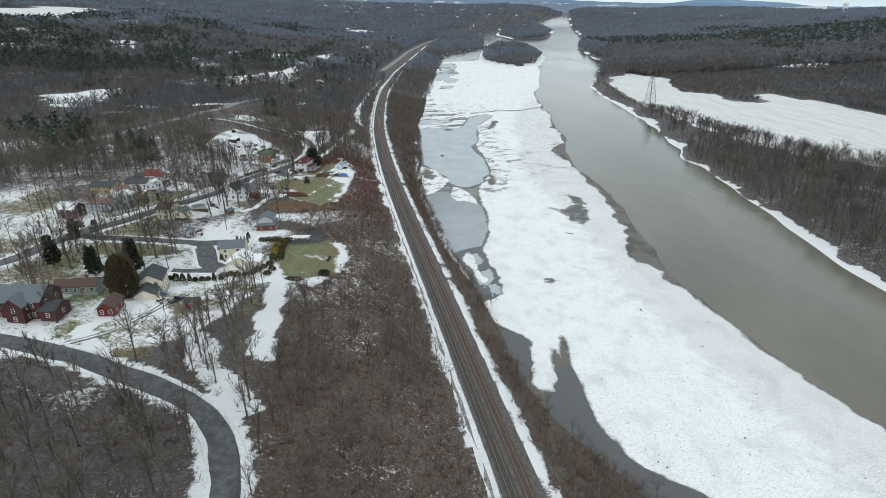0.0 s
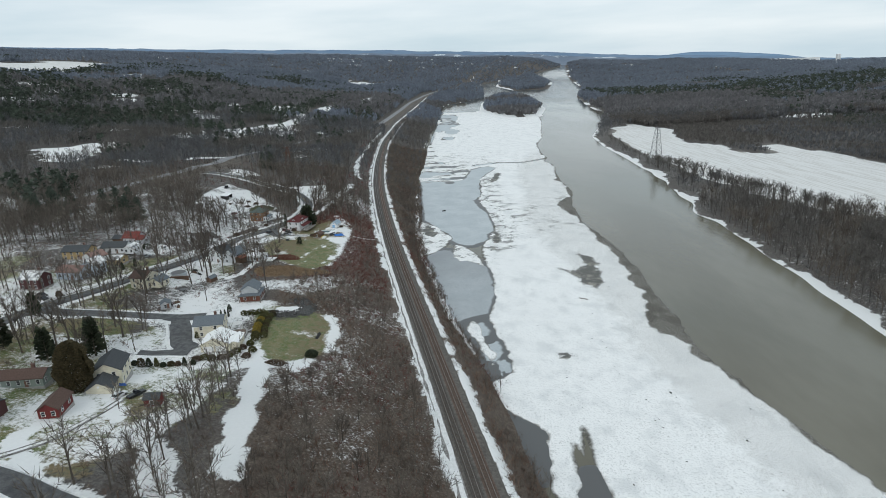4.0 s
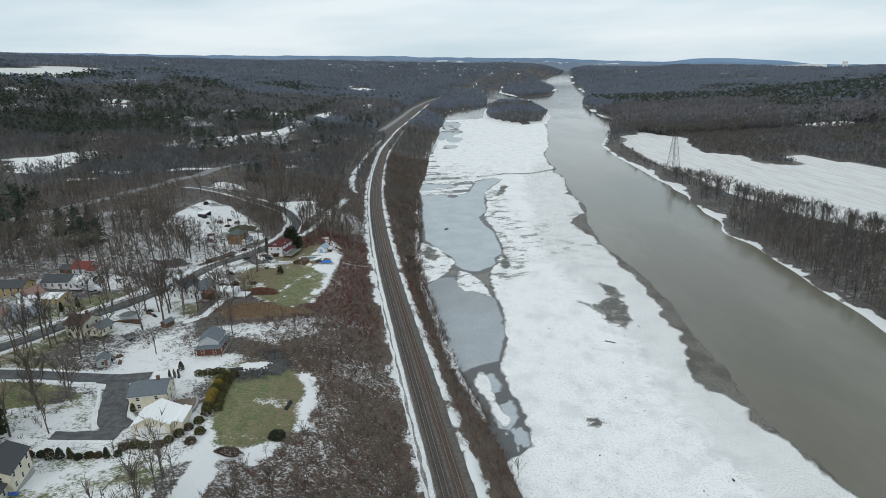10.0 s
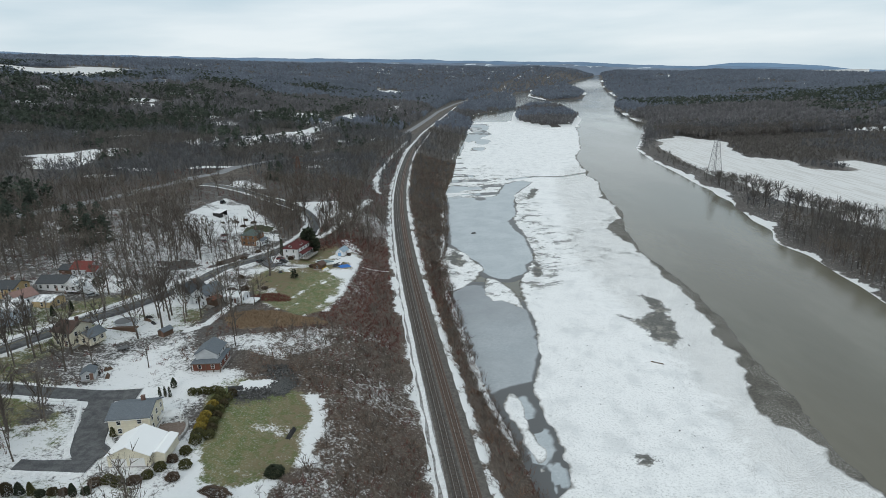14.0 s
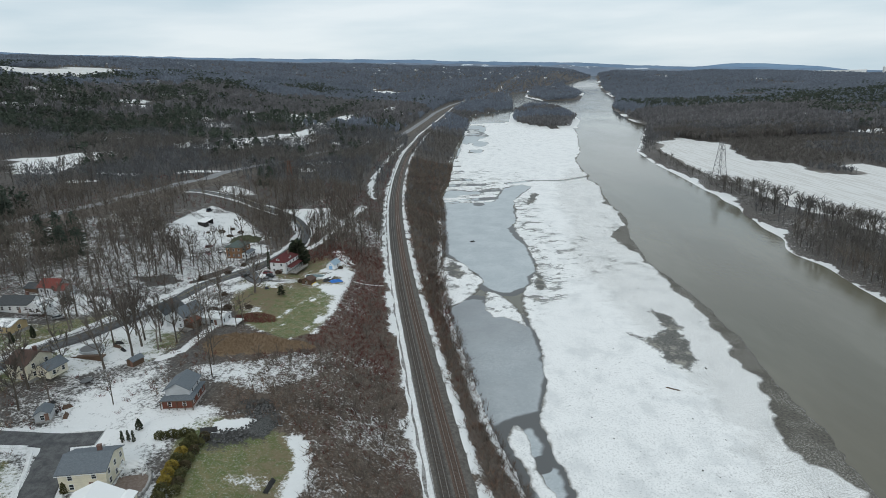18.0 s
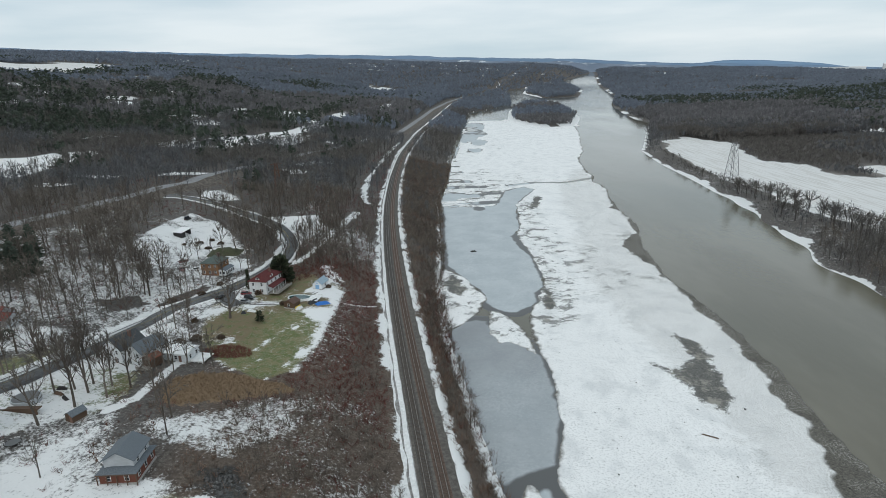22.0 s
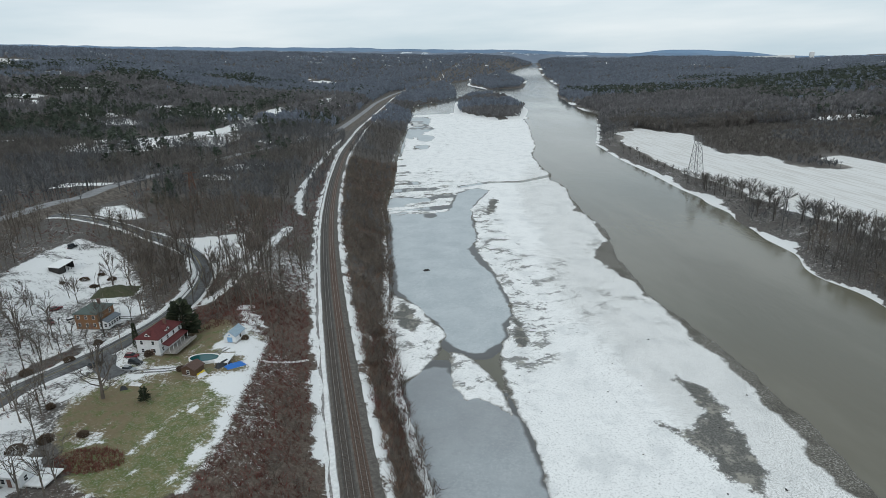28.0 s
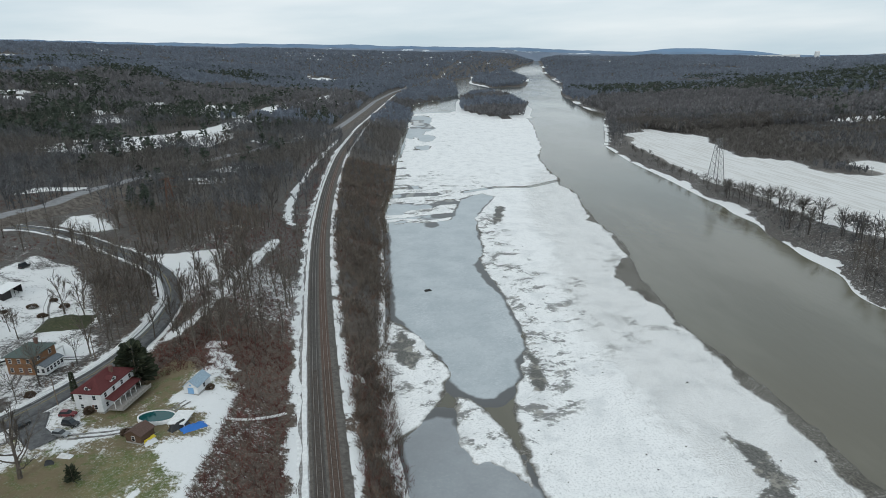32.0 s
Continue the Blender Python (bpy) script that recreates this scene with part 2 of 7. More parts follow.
def bark_material(name, dark, light, vary, airy=0.0, stands=0.0):
    """Bark and twigs. airy: how much light the fine twigs let through; stands: how far whole stands differ in tone."""
    k = Nodes(name, 0.9, 0, 0.15)
    c = k.mix(k.noise(1.3, 3, 0.6), dark, light)
    if stands:
        c = k.mix(k.math("MULTIPLY", k.step(k.noise(0.009, 5, 0.65), 0.42, 0.60), stands), c, tuple(0.45 * v for v in dark))
    c = k.mix(k.math("MULTIPLY", k.step(k.noise(0.11, 3, 0.6), 0.42, 0.66), 0.6), c, tuple(min(1.0, 1.45 * v) for v in light))
    c = k.mix(vary(k), c, tuple(0.6 * v for v in dark))
    k.color(c)
    if airy:
        thin, both = k.t.nodes.new("ShaderNodeBsdfTranslucent"), k.t.nodes.new("ShaderNodeMixShader")
        k.put(thin.inputs["Color"], c)
        both.inputs[0].default_value = airy
        k.t.links.new(k.b.outputs[0], both.inputs[1])
        k.t.links.new(thin.outputs[0], both.inputs[2])
        k.t.links.new(both.outputs[0], k.t.nodes["Material Output"].inputs["Surface"])
    return k.m


M_GROUND, M_ICE, M_WATER, M_POND = ground_material(), ice_material(), water_material(), pond_material()
M_BARK = bark_material("grey_bark", (0.092, 0.077, 0.064), (0.175, 0.15, 0.128), lambda k: k.math("MULTIPLY", k.random(), 0.7))
M_TWIG = bark_material("twig_bark", (0.098, 0.083, 0.071), (0.185, 0.161, 0.140), lambda k: k.math("MULTIPLY", k.random(), 0.7))
M_WOODS = bark_material("woods_bark", (0.097, 0.082, 0.069), (0.190, 0.165, 0.141), lambda k: k.math("MULTIPLY", k.island(), 0.7))
# Haze painted into the bark colour: lighter, greyer and cooler than the near woods.
M_HAZY_FARWOODS = bark_material("hazed_far_woods_bark", (0.116, 0.117, 0.122), (0.208, 0.209, 0.217), lambda k: k.math("MULTIPLY", k.island(), 0.75), 0.25, 0.35)
# Valley and hill woods carry aerial haze in their colour, bluest on the hills.
M_HAZY_VALLEYWOODS = bark_material("hazed_valley_woods_bark", (0.165, 0.160, 0.163), (0.245, 0.238, 0.242), lambda k: k.math("MULTIPLY", k.island(), 0.45), 0.5, 0.4)
M_HAZY_HILLWOODS = bark_material("hazed_hill_woods_bark", (0.185, 0.210, 0.255), (0.245, 0.272, 0.318), lambda k: k.math("MULTIPLY", k.island(), 0.3), 0.5, 0.35)
M_BANKWOODS = bark_material("bank_woods_bark", (0.098, 0.090, 0.083), (0.190, 0.176, 0.163), lambda k: k.math("MULTIPLY", k.island(), 0.6), 0.2)
M_SHRUB = bark_material("shrub_twigs", (0.118, 0.098, 0.082), (0.225, 0.192, 0.163), lambda k: k.math("MULTIPLY", k.island(), 0.7))
M_BRUSH = bark_material("brush_stems", (0.118, 0.076, 0.056), (0.24, 0.163, 0.124), lambda k: k.math("MULTIPLY", k.island(), 0.7))
# Pine green is lightened and blued to include the haze of distance.
M_HAZY_PINE = bark_material("hazed_pine_needles", (0.050, 0.064, 0.052), (0.100, 0.118, 0.092), lambda k: k.math("MULTIPLY", k.island(), 0.6))
M_FIR = bark_material("fir_needles", (0.014, 0.026, 0.012), (0.04, 0.058, 0.026), lambda k: k.math("MULTIPLY", k.island(), 0.6))
M_BALLAST = simple("ballast_stone", (0.078, 0.070, 0.062), (0.152, 0.138, 0.124), 0.9, 0.95, bump=0.6)
M_RAILBED = simple("rusty_trackbed", (0.072, 0.048, 0.038), (0.15, 0.104, 0.082), 1.4, 0.95, bump=0.6)
M_RAIL = simple("worn_rail_steel", (0.22, 0.19, 0.17), (0.36, 0.33, 0.31), 3, 0.45, 0.5)
M_REDBRUSH = bark_material("red_osier_stems", (0.10, 0.038, 0.034), (0.20, 0.082, 0.068), lambda k: k.math("MULTIPLY", k.island(), 0.7))
M_DARKBED = simple("oily_trackbed", (0.05, 0.046, 0.042), (0.115, 0.105, 0.096), 1.4, 0.95, bump=0.6)
M_TIE = simple("creosoted_timber", (0.05, 0.038, 0.03), (0.12, 0.095, 0.078), 3, 0.9)
M_ASPHALT = simple("worn_asphalt", (0.068, 0.068, 0.071), (0.14, 0.14, 0.14), 0.5, 0.85, bump=0.2)
M_SNOWBANK = simple("packed_snow", (0.84, 0.835, 0.825), (0.66, 0.655, 0.645), 0.9, 0.7, bump=0.4)

# ---- land ----
RIVER_Z = -11.6



def smooth(lo, hi, v):
    t = np.clip((np.asarray(v, float) - lo) / (hi - lo), 0, 1)
    return t * t * (3 - 2 * t)


def river_z(y):
    """Level of the river, which comes down a long reach from upstream."""
    return RIVER_Z + 36 * smooth(2000, 4700, y) + 44 * smooth(3200, 4700, y)


def line(pairs, soft=0):
    """x as a function of y through a few stations, rounded off."""
    ys, xs = np.array(pairs, float)[:, 0], np.array(pairs, float)[:, 1]
    yy = np.arange(-1600, 5600, 4.0)
    xx = np.interp(yy, ys, xs)
    if soft:
        k = np.hanning(2 * int(soft / 4) + 3)
        k /= k.sum()
        pad = len(k) // 2
        ext = np.r_[xx[0] + (xx[1] - xx[0]) * np.arange(-pad, 0), xx, xx[-1] + (xx[-1] - xx[-2]) * np.arange(1, pad + 1)]
        xx = np.convolve(ext, k, "valid")
    return lambda y: np.interp(y, yy, xx)


rail_x = line([(-1600, 262), (113, 19), (154, 13), (188, 8), (249, -1), (312, -11), (408, -25), (506, -37), (607, -47), (740, -54), (880, -57),
               (950, -57), (1045, -53), (1200, -47), (1370, -33), (1680, -8), (2091, 24), (2400, 70), (3000, 200), (4000, 480), (5600, 1000)], 90)
bank_x = line([(-1600, 330), (-100, 98), (121, 59), (135, 50), (150, 41), (168, 33), (190, 30), (215, 28.5), (247, 23), (273, 19), (296, 13), (364, 4),
               (400, -1), (447, -4), (560, -3), (640, -5), (690, -8), (770, 0), (921, 6), (1089, 16), (1264, 30), (1467, 45), (1764, 59), (1848, 76), (1944, 136), (2108, 213),
               (2429, 248), (3100, 300), (3387, 480), (3725, 690), (4242, 960), (5600, 1310)], 16)
shore_x = line([(-1600, 330), (-100, 205), (230, 199), (255, 197), (285, 201), (318, 203), (330, 207), (372, 208), (392, 212), (419, 213), (455, 218), (470, 212), (492, 214), (503, 224), (514, 226), (545, 226), (560, 232), (585, 232), (603, 241), (640, 240), (655, 246), (680, 244),
                (755, 250), (863, 255), (982, 270), (1060, 300), (1183, 342), (1369, 410), (1475, 415), (1649, 440), (2003, 505), (2440, 640), (3246, 790), (3703, 890), (5005, 1178), (5600, 1340)], 16)
ice_right = line([(-1600, 240), (-50, 168), (60, 150), (142, 134), (165, 127), (200, 122), (221, 118), (235, 118), (243, 115), (262, 114), (277, 117), (300, 119), (323, 120), (352, 124), (399, 125), (440, 123), (462, 120),
                  (497, 124), (526, 126), (554, 133), (581, 140), (630, 141), (672, 145), (717, 153), (748, 154), (762, 151), (775, 155), (793, 158), (839, 159), (905, 168), (981, 189), (1159, 225), (1290, 250), (1355, 258), (1420, 252), (1500, 230), (1600, 150)], 6)
snow_right = line([(-1600, 236), (142, 132), (200, 120), (219, 115), (238, 113), (251, 110), (262, 109), (272, 104), (281, 100), (292, 101), (309, 109), (318, 111), (336, 113), (365, 116), (390, 118), (426, 118), (456, 119),
                   (490, 118), (507, 112), (530, 113), (544, 119), (554, 129), (594, 138), (636, 138), (641, 130), (648, 140), (672, 143), (717, 151), (746, 152), (793, 157), (905, 166), (1159, 223), (1600, 148)], 4)
ice_left = line([(-1600, 250), (-50, 120), (60, 88), (120, 72), (131, 56), (150, 49), (171, 47), (199, 46), (206, 34), (216, 26), (230, 21), (240, 23), (258, 31), (285, 29), (302, 27),
                 (318, 30), (340, 35), (365, 37), (388, 35), (405, 35), (424, 37), (436, 42), (450, 47), (474, 51), (517, 51), (560, 47), (613, 51), (650, 58), (690, 58), (740, 48),
                 (775, 24), (921, 10), (1264, 27), (1500, 45), (1600, 60)], 8)


def value_noise(x, y, seed=0):
    """Smooth noise in 0..1 over the plan, without end or repeat."""
    xi, yi = np.floor(x).astype(np.int64), np.floor(y).astype(np.int64)
    fx, fy = x - xi, y - yi
    fx, fy = fx * fx * (3 - 2 * fx), fy * fy * (3 - 2 * fy)

    def h(a, b):
        n = (a * 374761393 + b * 668265263 + seed * 974711) & 0x7FFFFFFF
        n = ((n ^ (n >> 13)) * 1274126177) & 0x7FFFFFFF
        return ((n ^ (n >> 16)) & 0xFFFF) / 65535.0

    top = h(xi, yi) * (1 - fx) + h(xi + 1, yi) * fx
    low = h(xi, yi + 1) * (1 - fx) + h(xi + 1, yi + 1) * fx
    return top * (1 - fy) + low * fy


def fractal(x, y, size, seed=0, octaves=4):
    out, amp, total = 0, 1.0, 0
    for n in range(octaves):
        out = out + amp * value_noise(x / size * 2**n, y / size * 2**n, seed + n)
        total, amp = total + amp, amp * 0.5
    return out / total


def inside(poly, x, y, soft=0.0):
    """Distance to a polygon's edge in metres, positive inside."""
    p = np.array(poly, float)
    q = np.roll(p, -1, 0)
    best, cross = np.full(np.shape(x), 1e9), np.zeros(np.shape(x), bool)
    for (ax, ay), (bx, by) in zip(p, q):
        dx, dy = bx - ax, by - ay
        t = np.clip(((x - ax) * dx + (y - ay) * dy) / (dx * dx + dy * dy + 1e-9), 0, 1)
        best = np.minimum(best, np.hypot(x - ax - t * dx, y - ay - t * dy))
        if dy:
            cross ^= ((ay > y) != (by > y)) & (x < ax + (y - ay) / dy * dx)
    return np.where(cross, best, -best) + soft


def near_line(pts, x, y):
    """Distance to an open line in metres."""
    best = np.full(np.shape(x), 1e9)
    for (ax, ay), (bx, by) in zip(pts, pts[1:]):
        dx, dy = bx - ax, by - ay
        t = np.clip(((x - ax) * dx + (y - ay) * dy) / (dx * dx + dy * dy), 0, 1)
        best = np.minimum(best, np.hypot(x - ax - t * dx, y - ay - t * dy))
    return best


ISLAND_1 = [(150, 1560), (175, 1440), (204, 1362), (261, 1378), (310, 1560), (345, 1850), (330, 2150), (270, 2200), (190, 1900)]
ISLAND_2 = [(350, 2850), (385, 2480), (520, 2540), (640, 3000), (680, 3700), (560, 3700), (430, 3300)]


def land(x, y):
    """Height of the ground."""
    x, y = np.asarray(x, float), np.asarray(y, float)
    d = rail_x(y) - x
    up = np.interp(d, [0, 7, 14, 30, 45, 60, 80, 100, 120, 150, 250, 400, 600, 900, 1500, 4000],
                   [0, 0, 2.5, 10.0, 12.6, 15.5, 17.2, 18, 21.5, 25.0, 29, 36, 52, 84, 150, 260])
    up = up + 5.0 * smooth(235, 150, y) * smooth(24, 70, d) - 3.5 * smooth(290, 350, y) * smooth(560, 470, y) * smooth(34, 56, d) * smooth(130, 104, d)
    up = up - 11 * smooth(600, 800, y) * smooth(1500, 1200, y) * smooth(22, 60, d) * smooth(330, 120, d)
    up = up * (1 - 0.8 * smooth(850, 1100, y) * smooth(95, 40, d)) + 34 * smooth(900, 1400, y) * smooth(250, 600, d)
    up = up + (fractal(x, y, 60, 3) - 0.5) * 5.0 * smooth(18, 80, d) + (fractal(x, y, 420, 5) - 0.5) * 46 * smooth(200, 900, d)
    bank = bank_x(y)
    slope = np.clip((x - rail_x(y) - 7) / np.maximum(bank - rail_x(y) - 7, 6), 0, 1)
    RZ = river_z(y)
    down = (RZ - 0.2) * smooth(0, 1.0, slope ** 0.8)
    left = np.where(d > 0, up, down)
    bed = RZ - 2.0
    left = np.where(x > bank, RZ - 0.2 - np.minimum((x - bank) * 0.35, 1.8), left)
    e = x - shore_x(y)
    right = np.interp(e, [-8, -2, 0, 3, 14, 26, 60, 150, 400, 900, 2000, 4500], [-1.9, -0.3, 0, 0.5, 1.4, 5.2, 7.2, 8, 14, 26, 34, 40]) + RZ
    right = right + (fractal(x, y, 300, 9) - 0.5) * 26 * smooth(220, 700, e)
    z = np.where(e > -8, np.maximum(right, bed), left)
    for isl in (ISLAND_1, ISLAND_2):
        z = np.maximum(z, RZ - 0.4 + np.clip((inside(isl, x, y) + 10) * 0.08, -1, 2.4))
    r, az = np.hypot(x, y - 130), np.degrees(np.arctan2(x, y - 130))
    ridge = np.interp(az, [-60, -34, -20, -6, 0, 8, 16, 22, 27, 34, 60], [300, 270, 216, 176, 150, 122, 88, 62, 50, 20, 10])
    far = ridge + (fractal(x, y, 700, 11) - 0.5) * 44 + (fractal(x, y, 190, 13) - 0.5) * 16
    k = smooth(2500, 4650, r) * np.where(y > -300, 1, 0)
    valley = smooth(-10, 160, np.maximum(bank_x(y) - x, x - shore_x(y))) * 0.999 + 0.001
    k = k * np.maximum(valley, smooth(4480, 4860, r))
    return z * (1 - k) + k * far


def mesh_object(name, verts, faces, material, parent=None, smooth_shade=False):
    me = bpy.data.meshes.new(name)
    verts, faces = np.asarray(verts, np.float32), np.asarray(faces, np.int32)
    n = faces.shape[1]
    me.vertices.add(len(verts))
    me.vertices.foreach_set("co", verts.ravel())
    me.loops.add(faces.size)
    me.loops.foreach_set("vertex_index", faces.ravel())
    me.polygons.add(len(faces))
    me.polygons.foreach_set("loop_start", np.arange(0, faces.size, n, dtype=np.int32))
    me.polygons.foreach_set("use_smooth", np.full(len(faces), smooth_shade))
    me.update(calc_edges=True)
    me.materials.append(material)
    ob = new(name, me)
    ob.parent = parent
    return ob


def grid_faces(nx, ny):
    a = (np.arange(ny - 1)[:, None] * nx + np.arange(nx - 1)[None]).ravel()
    return np.stack([a, a + 1, a + nx + 1, a + nx], 1)


def stations(lo, hi, step, out_lo, out_hi, growth=1.09):
    mid = list(np.arange(lo, hi + 0.1, step))
    s, v = step, hi
    while v < out_hi:
        s = min(s * growth, 80.0)
        v += s
        mid.append(min(v, out_hi))
    s, v = step, lo
    while v > out_lo:
        s = min(s * growth, 80.0)
        v -= s
        mid.insert(0, max(v, out_lo))
    return np.array(mid)


def give(ob, name, values):
    ob.data.attributes.new(name, "FLOAT", "POINT").data.foreach_set("value", np.asarray(values, np.float32).ravel())

# outlines of the open ground, in plan
LAWN_1 = [(-67, 252), (-56, 257), (-46, 259), (-41, 249), (-38, 231), (-41, 220), (-50, 213), (-58, 214), (-62, 226), (-67, 238)]
LAWN_1_SNOW = [(-75, 262), (-54, 264), (-40, 259), (-36, 243), (-36, 228), (-41, 219), (-46, 208), (-60, 206), (-66, 220), (-68, 238)]
LAWN_2 = [(-90, 362), (-88, 371), (-76, 375), (-60, 372), (-53, 360), (-51.5, 350), (-53, 333), (-57, 323), (-68, 323), (-75, 330), (-77, 350)]
FARM_SIDE = [(-114, 324), (-98, 319), (-93, 303), (-97, 291), (-118, 298)]
TAN_GRASS = [(-79, 404), (-73, 425), (-64, 421), (-65, 404), (-70, 396)]
SHED_SNOW = [(-67, 400), (-60, 420), (-66, 437), (-60, 438), (-52, 422), (-49, 408), (-50, 392), (-58, 394)]
GARDEN = [(-60, 204), (-92, 206), (-106, 226), (-98, 262), (-62, 268), (-66, 240)]
LAWN_2_SNOW = [(-100, 378), (-92, 400), (-64, 418), (-50, 412), (-49, 386), (-48, 345), (-51, 326), (-62, 318), (-78, 328), (-94, 350)]
REEDS = [(-86, 316), (-79, 321), (-69, 322), (-54, 318), (-48, 313), (-58, 308.5), (-67, 304), (-77, 299), (-83, 301), (-86, 308)]
BRUSH_SNOW = [(-86, 289), (-80, 295), (-73, 298), (-66, 302), (-58, 307), (-48, 312), (-41, 314), (-39, 304), (-42, 292), (-50, 284), (-54, 274), (-64, 276), (-73, 279)]
FOOTWAY = [(-89, 330), (-90, 320), (-90, 311), (-90, 302), (-94, 294)]
SNOW_PATH = [(-62, 214), (-55, 213), (-52, 190), (-47, 162), (-45, 147), (-50, 145), (-54, 151), (-55, 165), (-58, 192)]
SNOW_PATCH = [(-77, 162), (-68, 164), (-58, 145), (-48, 134), (-44, 126), (-49, 121), (-57, 131), (-68, 142)]
POND_6 = [(47, 180), (46, 160), (53, 138), (64, 122), (76, 106), (92, 80), (80, 80), (60, 112), (48, 134), (40, 160)]
VILLAGE = [(-68, 262), (-76, 210), (-70, 160), (-84, 120), (-140, 132), (-230, 190), (-260, 300), (-180, 345), (-120, 350), (-98, 320), (-84, 285)]
LAWN_3 = [(-107, 244), (-98, 236), (-96.5, 226), (-104, 221.5), (-118, 218), (-118, 229), (-107, 235)]
SCRUB_BEDS = [[(-138, 243), (-128, 246), (-110, 243.5), (-106, 240), (-108, 234), (-118, 230), (-128, 226), (-140, 232)], [(-121, 379), (-118, 390), (-109, 401), (-105, 394), (-111, 384)], [(-140, 372), (-132, 384), (-126, 380), (-132, 366)]]
YARD_1 = [(-72, 158), (-65, 176), (-64, 205), (-72, 214), (-118, 214), (-126, 180), (-104, 150), (-84, 152)]
YARD_2 = [(-128, 296), (-120, 342), (-110, 364), (-96, 354), (-92, 338), (-100, 320), (-97, 298), (-116, 280)]
FARM_YARD = [(-99, 428), (-106, 444), (-113, 462), (-125, 485), (-143, 510), (-160, 513), (-166, 482), (-163, 445), (-138, 415), (-110, 410)]
CLEARING_1 = [(-92, 478), (-79, 500), (-80, 520), (-86, 542), (-98, 534), (-117, 527), (-111, 516), (-99, 498)]
RIGHT_FIELD = [(290, 960), (318, 1030), (364, 1060), (392, 960), (360, 877), (347, 813), (378, 784), (374, 737), (386, 706), (400, 696), (405, 730), (420, 763), (434, 767), (440, 735), (448, 695), (453, 640), (462, 520), (480, 380), (330, 400), (289, 450), (276, 500), (270, 560), (268, 640), (270, 740), (273, 800), (278, 870)]
FIELD_FAR_1 = [(-1073, 1531), (-939, 1527), (-900, 1700), (-1000, 2100), (-1127, 2354), (-1343, 2314), (-1300, 1800)]
FIELD_FAR_2 = [(-804, 1625), (-812, 1827), (-696, 1704)]
MEADOWS = [[(-437, 714), (-375, 716), (-335, 668), (-340, 612), (-375, 608)], [(-312, 981), (-282, 1015), (-259, 1084), (-238, 1194), (-237, 1378), (-190, 1506), (-150, 1709), (-136, 1900), (-128, 1587), (-178, 1440), (-205, 1262), (-222, 1150), (-235, 990), (-246, 898), (-270, 873)],
           [(-714, 1267), (-678, 1276), (-645, 1216), (-678, 1207)], [(-592, 1210), (-544, 1274), (-520, 1239), (-571, 1180)], [(-430, 1180), (-381, 1167), (-354, 1102), (-390, 1079)], [(-613, 2838), (-492, 2924), (-468, 2715), (-588, 2760)],
           [(600, 1010), (680, 1000), (700, 1060), (610, 1070)], [(931, 2440), (1083, 2343), (1120, 2430), (960, 2530)], [(2300, 3350), (2800, 3350), (2800, 3620), (2300, 3620)], [(-192, 590), (-172, 600), (-150, 566), (-158, 552), (-178, 556)]]
FARM_TRACKS = [[(-96, 178), (-104, 160), (-92, 148)], [(-80, 440), (-76, 458), (-71, 500), (-68, 545), (-66, 570)], [(-120, 210), (-95, 188), (-84, 170)], [(-62, 612), (-67, 616), (-72, 656), (-76, 724), (-76, 806), (-75, 919), (-71, 1050)]]

ROAD_SOUTH = [(-10, -240), (-14, -120), (-22, -30), (-30, 24), (-36, 60), (-42, 84), (-44, 96), (-46, 106), (-50, 115), (-59, 126), (-76, 136.5), (-97, 145.5), (-121, 151.5), (-150, 157), (-200, 170), (-260, 200)]
ROAD_MAIN = [(-250, 120), (-185, 188), (-162, 214), (-160, 238), (-152, 256), (-146, 268), (-134, 288), (-126, 305), (-124, 325), (-123, 347), (-115, 375), (-100, 392), (-93, 412), (-88, 432), (-88, 452), (-91, 480), (-103, 505), (-120, 522), (-146, 541), (-172, 551), (-196, 556)]
ROAD_LANE = [(-155, 250), (-143, 248), (-122, 249), (-104, 250), (-90, 252)]
DRIVEWAY = [(-101, 250), (-96, 242), (-93, 234), (-90, 226), (-84, 221)]
APRON = [(-101, 218), (-92, 218.5), (-84, 218.5)]
PARKING = [(-97, 392), (-94, 384), (-88, 379)]
HIGHWAY = [(-330, 300), (-262, 400), (-228, 470), (-215, 520), (-203, 570), (-195, 620), (-193, 680), (-194, 740), (-187, 800), (-172, 865), (-126, 1000), (-90, 1110), (-80, 1160), (-68, 1300), (-52, 1500), (-34, 1760), (10, 2150), (70, 2500)]

# ---- ground sheet ----
gx = stations(-190, 260, 2.0, -4900, 4900, 1.07)
gy = stations(70, 560, 2.0, -1500, 4900, 1.05)
GX, GY = np.meshgrid(gx, gy)
GZ = land(GX, GY)


def ground_z(x, y):
    """Height of the ground sheet itself between its stations."""
    i = np.clip(np.searchsorted(gx, x) - 1, 0, len(gx) - 2)
    j = np.clip(np.searchsorted(gy, y) - 1, 0, len(gy) - 2)
    u, v = (x - gx[i]) / (gx[i + 1] - gx[i]), (y - gy[j]) / (gy[j + 1] - gy[j])
    return (GZ[j, i] * (1 - u) + GZ[j, i + 1] * u) * (1 - v) + (GZ[j + 1, i] * (1 - u) + GZ[j + 1, i + 1] * u) * v


ground = mesh_object("ground", np.stack([GX, GY, GZ], -1).reshape(-1, 3), grid_faces(len(gx), len(gy)), M_GROUND, smooth_shade=True)
tagged(ground, "winter ground of leaf litter, grass and patchy snow", "ground", kind="structure")


